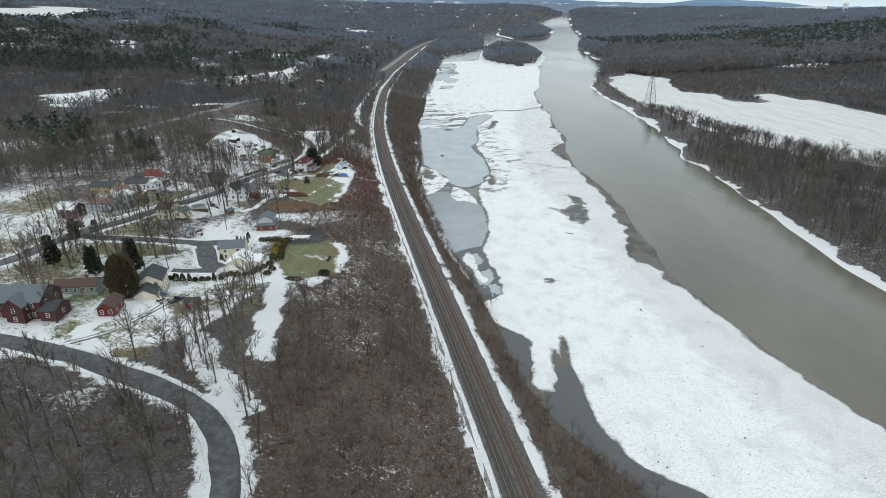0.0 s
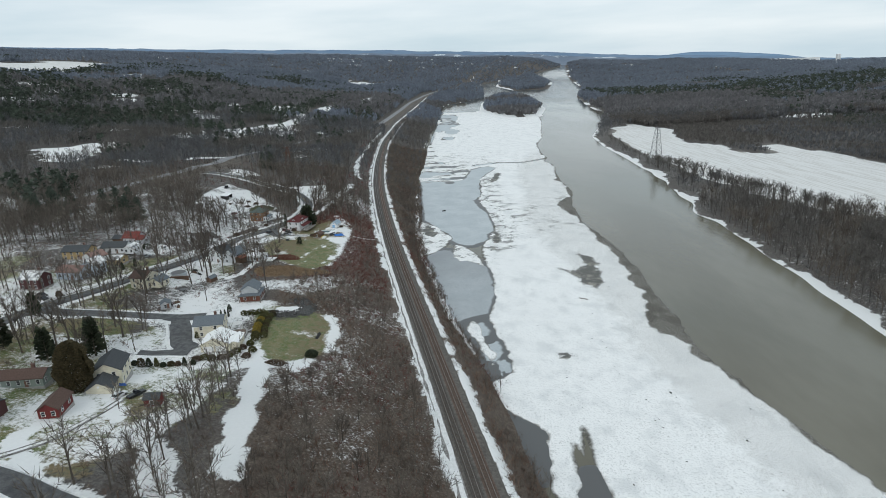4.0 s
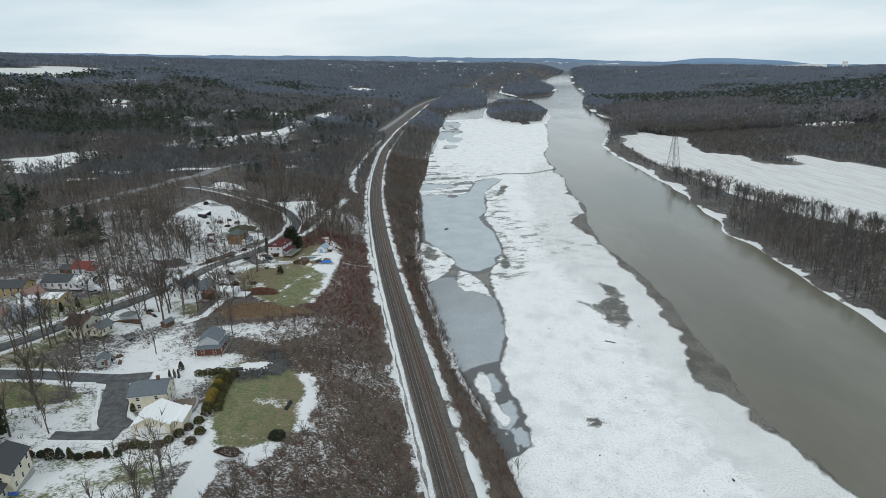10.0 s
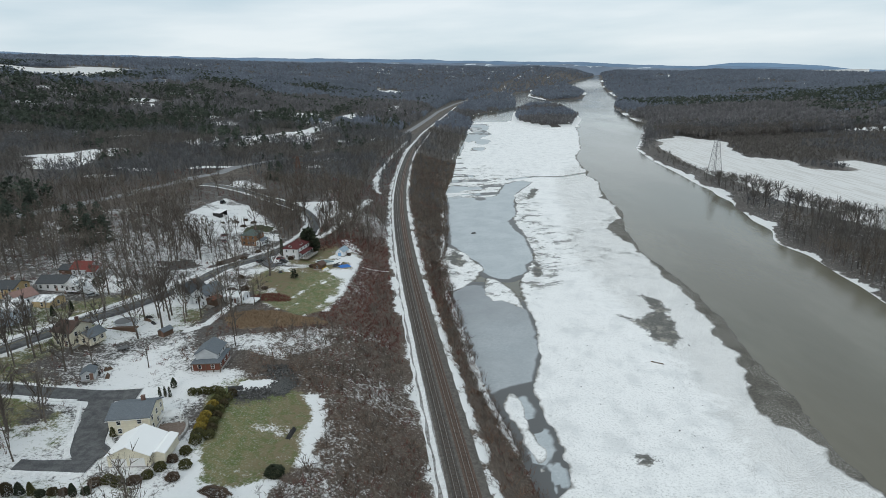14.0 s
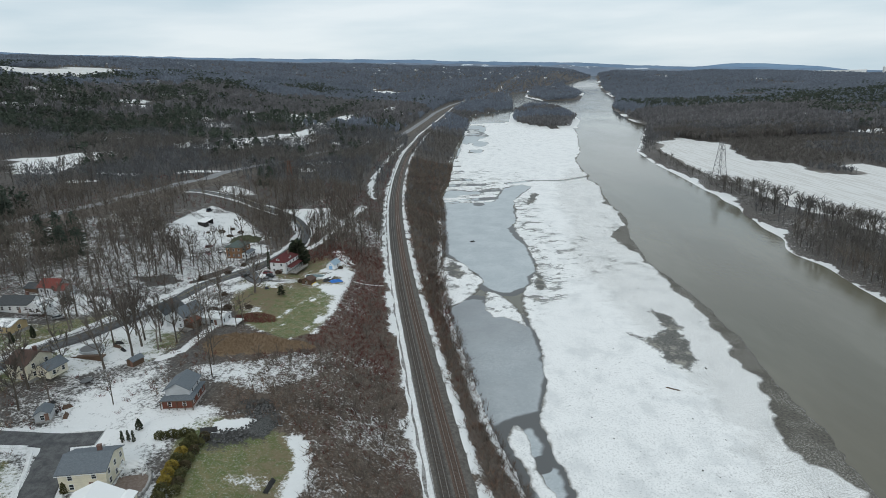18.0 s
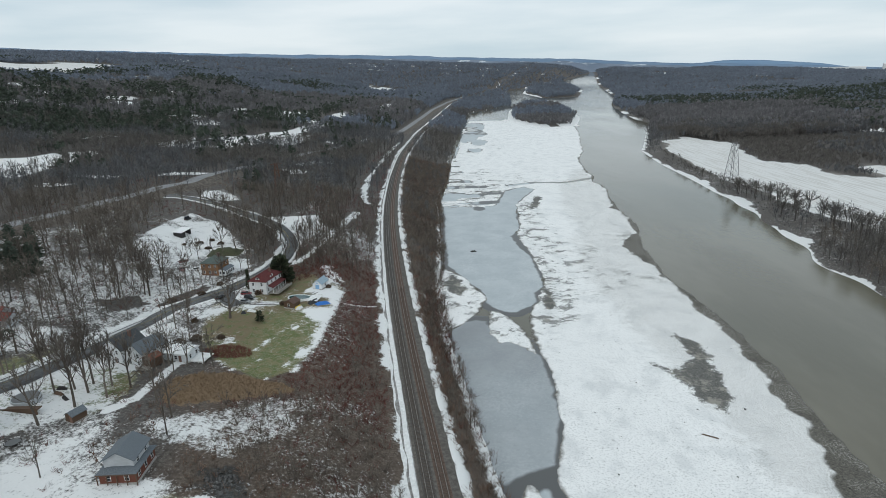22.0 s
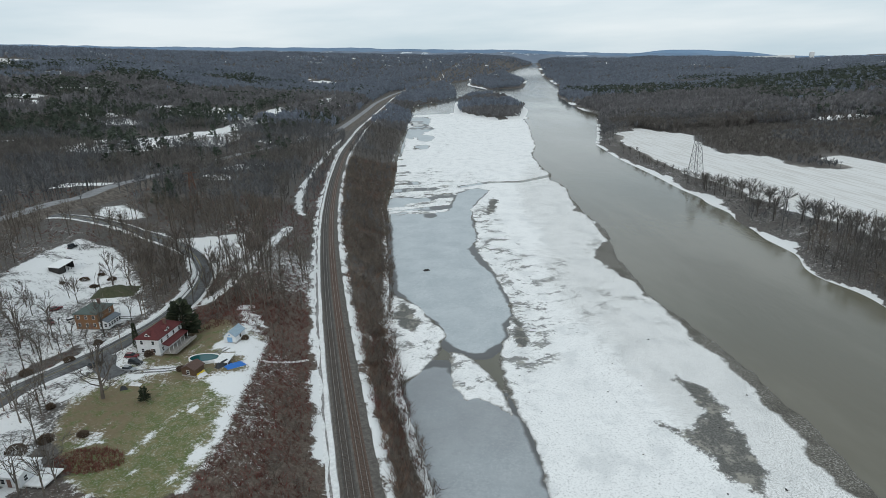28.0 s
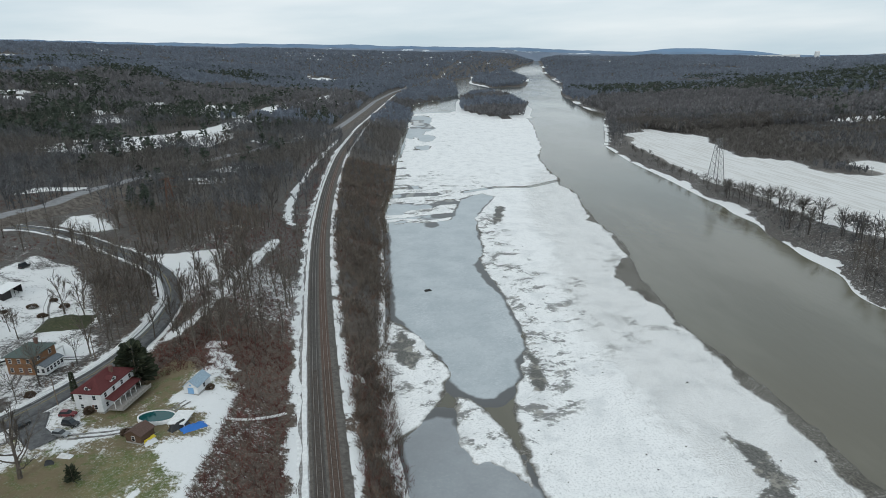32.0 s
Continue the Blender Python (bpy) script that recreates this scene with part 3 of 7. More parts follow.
def glades(x, y):
    """Small snowy openings in the far woods, 0 to 1."""
    r = np.hypot(x, y - 130)
    off = np.minimum(np.abs(x - rail_x(y)), np.abs(x - shore_x(y)))
    far = smooth(0.70, 0.73, fractal(x, y, 240, 57)) * (r > 1900)
    mid = smooth(0.66, 0.69, fractal(x, y, 75, 58)) * (r > 470) * (r < 1500) * (x < rail_x(y))
    return np.maximum(far, mid) * ((x < rail_x(y)) | (x > shore_x(y))) * (off > 70)


def shelf(y):
    """Width of the snowy ledge along the far bank."""
    return np.interp(y, [200, 330, 370, 480, 512, 528, 545, 575, 612, 640, 655, 670, 700, 750, 790, 820, 940], [6.0, 6.0, 1.5, 1.5, 2.2, 12.5, 9.0, 1.5, 1.0, 12.0, 12.0, 2.0, 4.0, 10.0, 4.0, 2.0, 2.0])


def snow_amount(x, y):
    """How much of the ground the thin snow covers, 0 to 1."""
    s = 0.415 + smooth(-90, -120, x) * (0.075 * smooth(340, 355, y) * smooth(475, 440, y) - 0.05 * smooth(455, 480, y) * smooth(700, 560, y)) + (fractal(x, y, 55, 21) - 0.5) * 0.34 + (fractal(x, y, 14, 22) - 0.5) * 0.14
    s = np.maximum(s, (0.475 + (fractal(x, y, 24, 23) - 0.5) * 0.7) * smooth(-6, 6, inside(VILLAGE, x, y)))
    for poly in (LAWN_1_SNOW, LAWN_2_SNOW, SNOW_PATH, SNOW_PATCH, YARD_1, FARM_YARD, CLEARING_1, RIGHT_FIELD, FIELD_FAR_1, FIELD_FAR_2, *MEADOWS):
        far = 1.0 if np.hypot(*poly[0]) < 620 else 5.0
        s = np.maximum(s, 1.06 * smooth(-1.5 * far, 2.5 * far, inside(poly, x, y) + (fractal(x, y, 9 * far, 4) - 0.5) * 6 * far))
    yard = inside(LAWN_2_SNOW, x, y)
    s = np.where(yard > 0, 0.515 + (fractal(x, y, 11, 24) - 0.5) * 0.6 + 0.10 * smooth(-56, -51, x) * smooth(312, 330, y), s)
    s = s - 0.045 * smooth(-46, -56, x) * smooth(150, 135, y) * (s < 0.6)
    for poly, much in ((YARD_1, 0.55), (FARM_YARD, 0.60), (LAWN_3, 0.55), (YARD_2, 0.58), (SHED_SNOW, 0.64), (GARDEN, 0.56), (FARM_SIDE, 0.53)):
        s = np.where(inside(poly, x, y) > 0, much + (fractal(x, y, 9, 25) - 0.5) * 0.5, s)
    streak = (fractal(x - 0.3 * y, y * 0.12, 3.2, 28) - 0.5) * 0.6 + (fractal(x, y, 10, 29) - 0.5) * 0.34
    streak = np.where(y < 265, (fractal(x * 0.14, y, 2.4, 28) - 0.5) * 0.5 + (fractal(x, y, 10, 29) - 0.5) * 0.22, streak)
    for poly, bare in ((LAWN_1, 0.30 + 0.07 * smooth(-54, -46, x)), (LAWN_2, 0.385 + 0.10 * smooth(-62, -54, x)), (TAN_GRASS, 0.36)):
        grass = smooth(-2.5, 4.5, inside(poly, x, y) + 2.2 + (fractal(x, y, 8, 8) - 0.5) * 4.5)
        s = s * (1 - grass) + (bare + streak) * grass
    s = np.where(inside(REEDS, x, y) > 0, 0.1, s)
    for poly in SCRUB_BEDS:
        s = np.where(inside(poly, x, y) + (fractal(x, y, 7, 26) - 0.5) * 5 > 0, 0.34 + (fractal(x, y, 5, 30) - 0.5) * 0.3, s)
    s = np.where(np.hypot((x + 78) / 9.0, (y - 338) / 6.5) < 1, 0.2, s)
    d = x - rail_x(y)
    s = np.where((d > -62) & (d < -7.6) & (y > 60) & (y < 700) & (s < 0.6), s - 0.01 - 0.012 * smooth(230, 190, y) - 0.02 * smooth(262, 278, y) * smooth(310, 300, y) - 0.09 * smooth(305, 325, y) * smooth(450, 430, y), s)
    s = np.maximum(s, (0.51 + (fractal(x, y, 12, 39) - 0.5) * 0.4) * smooth(-3, 4, inside(BRUSH_SNOW, x, y)))
    s = s - 0.16 * smooth(430, 620, np.hypot(x, y - 130)) * (s < 0.6)
    s = np.maximum(s, 0.9 * smooth(2.0, 0.8, near_line(FOOTWAY, x, y)))
    for road, half in ((ROAD_SOUTH, 3.4), (ROAD_MAIN, 3.9), (ROAD_LANE, 2.8)):
        s = np.maximum(s, 0.72 * smooth(half + 3.0, half + 0.8, near_line(road, x, y) + (fractal(x, y, 11, 27) - 0.5) * 4))
    for track in FARM_TRACKS:
        s = np.maximum(s, (0.6 + 0.5 * fractal(x, y, 5, 76)) * smooth(2.6, 1.0, near_line(track, x, y) + (fractal(x, y, 6, 77) - 0.5) * 1.6))
    s = np.maximum(s, (0.30 + 0.70 * fractal(x, y, 7, 47)) * smooth(-10.6, -8.2, d + (fractal(x, y, 10, 48) - 0.5) * 7) * (d < -6.5) * (y > 60) * (y < 1000))
    e = x - shore_x(y)
    s = np.where((e > -3) & (e < 60) & (inside(RIGHT_FIELD, x, y) < 0), np.maximum(0.41, 1.1 * smooth(2.0, -2.0, e - shelf(y) + (fractal(x, y, 18, 31) - 0.5) * 12 + (fractal(x, y, 6, 32) - 0.5) * 7)), s)
    for isl in (ISLAND_1, ISLAND_2):
        i = inside(isl, x, y)
        s = np.where(i > -8, np.where(i < (13 if isl is ISLAND_1 else 5), 1.1, 0.3), s)
    b = x - bank_x(y)
    s = np.where((d > 6) & (b < 0), 0.30 + 0.5 * smooth(-8, -1, b + (fractal(x, y, 8, 50) - 0.5) * 6) * smooth(230, 300, y), s)
    s = np.where((d > 6) & (b < -6), np.maximum(s, (0.30 + 0.8 * fractal(x, y, 8, 49)) * smooth(11.5, 8.5, d + (fractal(x, y, 7, 52) - 0.5) * 4)), s)
    s = np.where((y > 1300) & (d < -60), s - 0.05, s)
    s = np.maximum(s, glades(x, y))
    return s


give(ground, "snow", snow_amount(GX, GY))
lawn = np.maximum(inside(LAWN_1, GX, GY), inside(LAWN_2, GX, GY))
lawn = np.maximum(lawn, np.maximum(inside(LAWN_1_SNOW, GX, GY), inside(LAWN_2_SNOW, GX, GY)) - 1)
lawn = np.maximum(lawn, inside(VILLAGE, GX, GY) * 0.15 + (fractal(GX, GY, 30, 41) - 0.70) * 20)
lawn = np.maximum(lawn, np.maximum(np.maximum(inside(TAN_GRASS, GX, GY), inside(FARM_SIDE, GX, GY)), np.maximum(inside(LAWN_3, GX, GY), inside(YARD_1, GX, GY))))
for poly in (RIGHT_FIELD, FIELD_FAR_1, FIELD_FAR_2, *MEADOWS):
    lawn = np.maximum(lawn, inside(poly, GX, GY) - 9)
give(ground, "lawn", np.clip(lawn, -20, 20))
tan = np.maximum(smooth(-68, -78, GX) * smooth(330, 350, GY) * smooth(395, 380, GY), smooth(372, 380, GY) * smooth(470, 440, GY))
tan = np.maximum(tan, 0.75 * smooth(-54, -46, GX) * smooth(275, 262, GY))
tan = np.maximum(tan, smooth(0.5, 0.62, fractal(GX, GY, 40, 43)) * (inside(VILLAGE, GX, GY) > 0))
give(ground, "tan", tan)
give(ground, "field", np.clip(np.maximum(np.maximum(inside(RIGHT_FIELD, GX, GY), inside(FIELD_FAR_1, GX, GY)), inside(FIELD_FAR_2, GX, GY)) * 0.2, 0, 1))
give(ground, "brushy", smooth(75, 55, rail_x(GY) - GX) * smooth(520, 440, GY) * (GX < bank_x(GY)))
give(ground, "reed", np.clip(inside(REEDS, GX, GY), -20, 20))
earth = np.maximum(2.4 - near_line([(-61, 253), (-56, 255.5), (-52.5, 259), (-52, 264), (-56, 270)], GX, GY) * 0.55, -20)
give(ground, "earth", np.clip(earth, -20, 20))

# ---- river ----
wx, wy = stations(-20, 260, 20, -400, 1700, 1.3), stations(-200, 1500, 25, -1500, 4700, 1.2)
WX, WY = np.meshgrid(wx, wy)
water = mesh_object("river", np.stack([WX, WY, river_z(WY)], -1).reshape(-1, 3), grid_faces(len(wx), len(wy)), M_WATER, smooth_shade=True)
tagged(water, "calm grey-brown open river water", "river", kind="structure")

POND_1 = [(0, 402), (4, 410), (10, 415), (16, 413), (17, 398), (21, 390), (30, 388), (35, 376), (35, 345), (34, 330), (28, 306), (19, 303), (13, 298), (9, 307), (5, 345), (1, 376)]
POND_2 = [(-3, 631), (15, 630), (36, 637), (46, 676), (56, 723), (76, 741), (84, 728), (64, 681), (56, 657), (53, 606), (51, 581), (43, 561), (44, 537), (50, 515), (50, 480), (49, 457), (43, 448), (42, 436), (31, 423), (25, 424), (18, 436), (16, 455), (7, 475), (-1, 498), (-3, 560)]
POND_3 = [(18, 292), (24, 294), (27, 286), (24, 278), (18, 279)]
POND_5 = [(28, 215), (32.5, 213), (33.5, 203), (32.5, 190), (30.5, 182), (28, 190)]
POND_4 = [(24, 275), (29, 273), (31, 258), (31, 246), (27, 242), (23, 258)]
ICE_ISLE = [(18, 427), (26, 421), (31, 405), (34, 389), (34, 377), (29, 384), (24, 389), (19, 387), (15, 398)]
ICE_LEFT = [(-7, 500), (0, 489), (10, 472), (15.5, 454), (18, 442), (16, 434), (12, 422), (5, 411), (-1, 403), (-6, 396), (-9, 430)]
ICE_LOW = [(33, 173), (35, 188), (37, 203), (35, 216), (30, 229), (30, 240), (42, 240), (50, 212), (45, 197), (43, 177), (40, 169)]
ICE_FOOT = [(20, 300), (23, 292), (25, 275), (28, 262), (25, 250), (20, 268), (15, 290)]
WET_1 = [(77, 367), (87, 361), (95, 372), (97, 394), (104, 383), (102, 363), (97, 342), (92, 331), (86, 339), (84, 355)]
WET_2 = [(55, 254), (59, 256), (58, 260), (54, 259)]
WET_3 = [(-5, 470), (1, 479), (6, 470), (8, 456), (4, 446), (-3, 455)]
WET_4 = [(42, 434), (47, 452), (53, 460), (56, 446), (53, 424), (46, 422)]
WET_5 = [(60, 640), (72, 690), (84, 712), (92, 690), (84, 652), (70, 628)]


def ice_edge(x, y):
    """Distance inside the white ice, in metres."""
    wob = (fractal(x, y, 16, 51, 5) - 0.5) * np.clip(5 + y / 160, 5, 16)
    s = np.minimum(x - ice_left(y), ice_right(y) - x)
    s = np.minimum(s, 1560 - y)
    braid = fractal(x * 0.28 - y * 0.10, y * 0.85, 13, 61, 5)
    zone = smooth(640, 700, y) * smooth(980, 900, y) * smooth(62, 30, x - (y - 700) * 0.03)
    s = np.maximum(s, np.where((zone > 0.2) & (x > bank_x(y)), (braid - 0.46) * 30, -50))
    far = fractal(x, y * 0.5, 60, 66, 4)
    s = np.where((y > 930) & (x < 70 + (y - 950) * 0.08), np.minimum(s, (far - 0.5) * 90 + np.maximum(0, x - 40 - (y - 950) * 0.08) * 1.6), s)
    for poly in (POND_1, POND_2, POND_3, POND_4):
        s = np.minimum(s, -inside(poly, x, y) - 0.7)
    for poly in (ICE_ISLE, ICE_LEFT, ICE_LOW, ICE_FOOT):
        s = np.maximum(s, inside(poly, x, y))
    s = np.maximum(s, inside(ISLAND_1, x, y) + 15)
    s = s + wob * np.where(y < 640, 0.34, 0.55) + (fractal(x, y, 3.6, 53, 2) - 0.5) * 2.6
    crack = near_line([(62, 752), (92, 765), (120, 758), (150, 778)], x, y) - 1.0 - 3 * fractal(x, y, 12, 71)
    s = np.minimum(s, np.where((np.abs(y - 760) < 60), crack, 50))
    channel = near_line([(46, 140), (47, 166), (47.5, 185), (50, 205)], x, y) - 0.3 - 0.045 * np.clip(203 - y, 0, 45) - 1.6 * (fractal(x, y, 6, 73) - 0.4) * smooth(202, 188, y)
    s = np.minimum(s, np.where((y > 150) & (y < 225), channel, 50))
    return s


def ice_sheet(name, xs, ys, edge, height, material, label):
    X, Y = np.meshgrid(xs, ys)
    X = X + np.interp(Y, [700, 770, 921, 1264, 1580], [0, 0, 4, 24, 46])
    s = edge(X, Y)
    z = RIVER_Z + np.clip(s * 0.22, -0.5, height) + np.where(s > 0.5, (fractal(X, Y, 3.0, 81) - 0.5) * 0.25 * height, 0)
    keep = s.ravel() > -6
    faces = grid_faces(len(xs), len(ys))
    faces = faces[keep[faces].any(1)]
    ob = mesh_object(name, np.stack([X, Y, z], -1).reshape(-1, 3), faces, material, smooth_shade=True)
    give(ob, "edge", np.clip(np.where((ice_right(Y) - X < X - ice_left(Y)) & (Y < 760), np.minimum(s, snow_right(Y) - X + (fractal(X, Y, 9, 83) - 0.5) * 9 + 2.0), s * 1.1 - 7.0 * np.maximum(0, fractal(X, Y, 13, 87) - 0.52) * smooth(330, 420, Y)) if name == "ice" else np.where(Y < 240, -6.0, s - 4.9 + (fractal(X, Y, 5, 88) - 0.5) * 2.4 - np.where(Y < 280, 26.0, 0.0) * np.maximum(0, fractal(X, Y, 6, 85) - 0.44)), -20, 60))
    tagged(ob, label, "ice", kind="structure")
    return ob, X, Y, s


ice, IX, IY, _ = ice_sheet("ice", np.arange(-12, 240, 1.3), np.r_[np.arange(-400, 20, 6.0), np.arange(20, 640, 1.5), np.arange(640, 1000, 2.5), np.arange(1000, 1580, 6)], ice_edge, 0.34, M_ICE,
                            "broken sheet of snow-covered river ice with brown slushy rims")
wet = np.maximum(inside(WET_1, IX, IY), np.maximum(inside(WET_2, IX, IY), np.maximum(inside(WET_3, IX, IY), np.maximum(inside(WET_4, IX, IY) - 2.5, inside(WET_5, IX, IY) - 6.5))))
give(ice, "wet", np.clip(wet, -20, 20))
give(ice, "stain", 0.16 * smooth(395, 440, IY) * smooth(600, 520, IY) + 0.42 * smooth(330, 420, IY) * smooth(900, 640, IY) * smooth(75, 45, IX - 0.06 * (IY - 400)) + 0.22 * smooth(380, 440, IY) * smooth(760, 640, IY) + 0.1 * smooth(200, 500, IY) + 0.26 * smooth(700, 790, IY))
give(ice, "rubble", np.clip(20 - (ice_right(IY) - IX) * 0.7, -40, 12) + 12 * smooth(280, 420, IY) - 30 * smooth(700, 900, IY))


def pond_edge(x, y):
    wob = (fractal(x, y, 10, 91, 4) - 0.5) * 2
    s = np.maximum(np.maximum(inside(POND_1, x, y), inside(POND_2, x, y)), np.maximum(np.maximum(inside(POND_3, x, y), inside(POND_5, x, y)), np.maximum(inside(POND_6, x, y), inside(POND_4, x, y))))
    far = np.where((y > 630) & (x > bank_x(y) + 1), (fractal(x, y * 0.5, 50, 93) - 0.38) * 80, -50)
    return np.maximum(s + wob + 6.0, np.minimum(far, ice_left(y) + 60 - x))


pond, PX, PY, _ = ice_sheet("pond_ice", np.arange(-10, 92, 1.2), np.r_[np.arange(84, 700, 1.5), np.arange(700, 1500, 5.0)], pond_edge, 0.12, M_POND, "smooth blue-grey ice over the backwater ponds")
give(pond, "thin", smooth(-6, 2, inside(POND_1, PX, PY)) * (0.55 + 0.45 * smooth(330, 400, PY)))


M_RUT = simple("slushy_rut", (0.07, 0.062, 0.055), (0.34, 0.33, 0.32), 0.8, 0.8)


# ---- strips: roads and railway ----
def resample(pts, step):
    p = np.array(pts, float)
    d = np.r_[0, np.cumsum(np.hypot(*np.diff(p, axis=0).T))]
    s = np.linspace(0, d[-1], max(2, int(d[-1] / step)))
    out = np.stack([np.interp(s, d, p[:, 0]), np.interp(s, d, p[:, 1])], 1)
    k = np.array([1, 2, 3, 4, 3, 2, 1.0])
    k /= k.sum()
    for n in range(2):
        if len(out) > 14:
            pad = np.pad(out, ((3, 3), (0, 0)), "edge")
            mid = np.stack([np.convolve(pad[:, c], k, "valid") for c in (0, 1)], 1)
            mid[0], mid[-1] = out[0], out[-1]
            out = mid
    return out


def strip(name, path, offsets, lifts, material, parent=None, ground_z=None, ragged=0.0, seed=0):
    """A ribbon along a path with a cross-section of offsets to the right and heights above the land."""
    p = np.array(path, float)
    t = np.gradient(p, axis=0)
    t /= np.hypot(*t.T)[:, None]
    right = np.stack([t[:, 1], -t[:, 0]], 1)
    off = np.array(offsets)[None].repeat(len(p), 0)
    if ragged:
        off = off + (fractal(p[:, :1] + np.arange(len(offsets)) * 40, p[:, 1:], 7, seed) - 0.5) * ragged
    q = p[:, None] + right[:, None] * off[..., None]
    z = (land(p[:, 0], p[:, 1]) if ground_z is None else np.full(len(p), ground_z))[:, None] + np.array(lifts)[None]
    return mesh_object(name, np.concatenate([q, z[..., None]], -1).reshape(-1, 3), grid_faces(len(offsets), len(p)), material, parent)


for pts, half in ((ROAD_SOUTH, 3.0), (ROAD_MAIN, 3.8), (ROAD_LANE, 2.8), (DRIVEWAY, 3.8), (APRON, 2.2), (PARKING, 3.0)):
    tagged(strip("road", resample(pts, 3), [-half - 0.6, -half, -half * 0.5, 0, half * 0.5, half, half + 0.6], [-0.6, 0.22, 0.26, 0.3, 0.26, 0.22, -0.6], M_ASPHALT),
           "worn grey asphalt road with snowy verges", "road", kind="structure")
def along(path, shift):
    """A path moved sideways, to the right for positive shifts."""
    p = np.array(path, float)
    t = np.gradient(p, axis=0)
    t /= np.hypot(*t.T)[:, None]
    return p + np.stack([t[:, 1], -t[:, 0]], 1) * shift


for pts, half, sides in ((ROAD_SOUTH, 3.0, (-1, 1)), (ROAD_MAIN, 3.8, (-1, 1)), (ROAD_LANE, 2.8, (-1, 1)), (DRIVEWAY, 3.8, (-1, 1)), (APRON, 2.2, (1,))):
    for side in sides:
        path = along(resample(pts, 1.6), side * (half + 0.75))
        keep = np.ones(len(path), bool)
        for other, reach in ((ROAD_LANE, 3.2), (DRIVEWAY, 4.2), (ROAD_MAIN, 4.2), (APRON, 2.6), (PARKING, 4.0)):
            if other is not pts:
                keep &= near_line(other, path[:, 0], path[:, 1]) > reach
        cuts = np.nonzero(np.diff(keep.astype(int)))[0] + 1
        for run in np.split(np.arange(len(path)), cuts):
            if keep[run[0]] and len(run) > 4:
                tagged(strip("snowbank", path[run], [-0.75, -0.4, 0.3, 0.9], [-0.25, 0.26, 0.24, -0.3], M_SNOWBANK, None, None, 1.9, 11 + side), "ragged ploughed snowbank along the road edge", "snowbank", kind="structure")
M_LINE = simple("worn_road_paint", (0.24, 0.20, 0.10), (0.42, 0.35, 0.16), 1.2, 0.8)
M_EDGE = simple("worn_white_paint", (0.30, 0.30, 0.30), (0.52, 0.52, 0.52), 1.2, 0.8)
M_WEAR = simple("polished_asphalt", (0.13, 0.13, 0.132), (0.21, 0.21, 0.21), 0.6, 0.7)
tagged(strip("footpath", resample([(-50, 392), (-46, 393.2), (-40, 398), (-35, 403.5)], 1.0), [-0.6, -0.45, 0.45, 0.6], [-0.1, 0.2, 0.2, -0.1], M_SNOWBANK, None, None, 0.5, 3), "narrow snowy footpath through the brush", "footpath", kind="structure")
main_path = resample(ROAD_MAIN, 3)
for shift, wide, lift, paint_of, what in ((-0.14, 0.06, 0.32, M_LINE, "faded yellow centre line"), (0.14, 0.06, 0.32, M_LINE, "faded yellow centre line"), (-3.1, 0.06, 0.255, M_EDGE, "worn white edge line"), (3.1, 0.06, 0.255, M_EDGE, "worn white edge line"),
                                    (-2.3, 0.3, 0.277, M_WEAR, "polished wheel track"), (-0.9, 0.3, 0.29, M_WEAR, "polished wheel track"), (0.9, 0.3, 0.29, M_WEAR, "polished wheel track"), (2.3, 0.3, 0.277, M_WEAR, "polished wheel track")):
    tagged(strip("road_marking", along(main_path, shift), [-wide, wide], [lift, lift], paint_of), what, "road marking", kind="structure")
tagged(strip("embankment", resample(HIGHWAY, 8), [-20, -7, 0, 7, 20], [-5, 3.2, 3.3, 3.2, -5], simple("brushy_bank", (0.07, 0.058, 0.048), (0.19, 0.165, 0.145), 0.4, 0.95, bump=0.8)),
       "brown embankment carrying the highway", "embankment", kind="structure")
tagged(strip("highway", resample(HIGHWAY, 8), [-5.6, -5.3, -3.0, 0, 3.0, 5.3, 5.6], [3.0, 3.5, 3.6, 3.6, 3.6, 3.5, 3.0], simple("salted_asphalt", (0.19, 0.19, 0.195), (0.29, 0.29, 0.295), 0.3, 0.9)),
       "pale salted highway beside the railway", "road", kind="structure")

RUTS = [[(-106, 150), (-100, 155), (-95, 160), (-92, 168), (-90, 175), (-88.5, 182)], [(-112, 428), (-117, 423), (-123, 424), (-127, 432), (-125, 442)], [(-99, 425), (-108, 424), (-114, 416), (-111, 407)],
        [(-125, 442), (-127, 455), (-134, 468), (-138, 480)], [(-84, 382), (-76, 384), (-66, 388), (-60, 398)]]
for path in RUTS:
    for side in (-0.85, 0.85):
        tagged(strip("wheel_rut", resample(path, 0.8), [side - 0.34, side - 0.26, side + 0.26, side + 0.34], [-0.05, 0.1, 0.1, -0.05], M_RUT, None, None, 0.3, 5),
               "dark slushy wheel rut in the snow", "wheel rut", kind="structure")

rail_y = np.r_[np.arange(-400, 40, 8.0), np.arange(40, 700, 4.0), np.arange(700, 2500, 12.0)]
rail_path = np.stack([rail_x(rail_y), rail_y], 1)
railway = tagged(new("railway"), "double-track railway on brown stone ballast", "railway", kind="structure")
strip("ballast", rail_path, [-6.6, -4.4, -3.6, 3.6, 5.2, 7.2], [-0.5, 0.3, 0.55, 0.55, 0.35, -0.5], M_BALLAST, railway, 0.0)
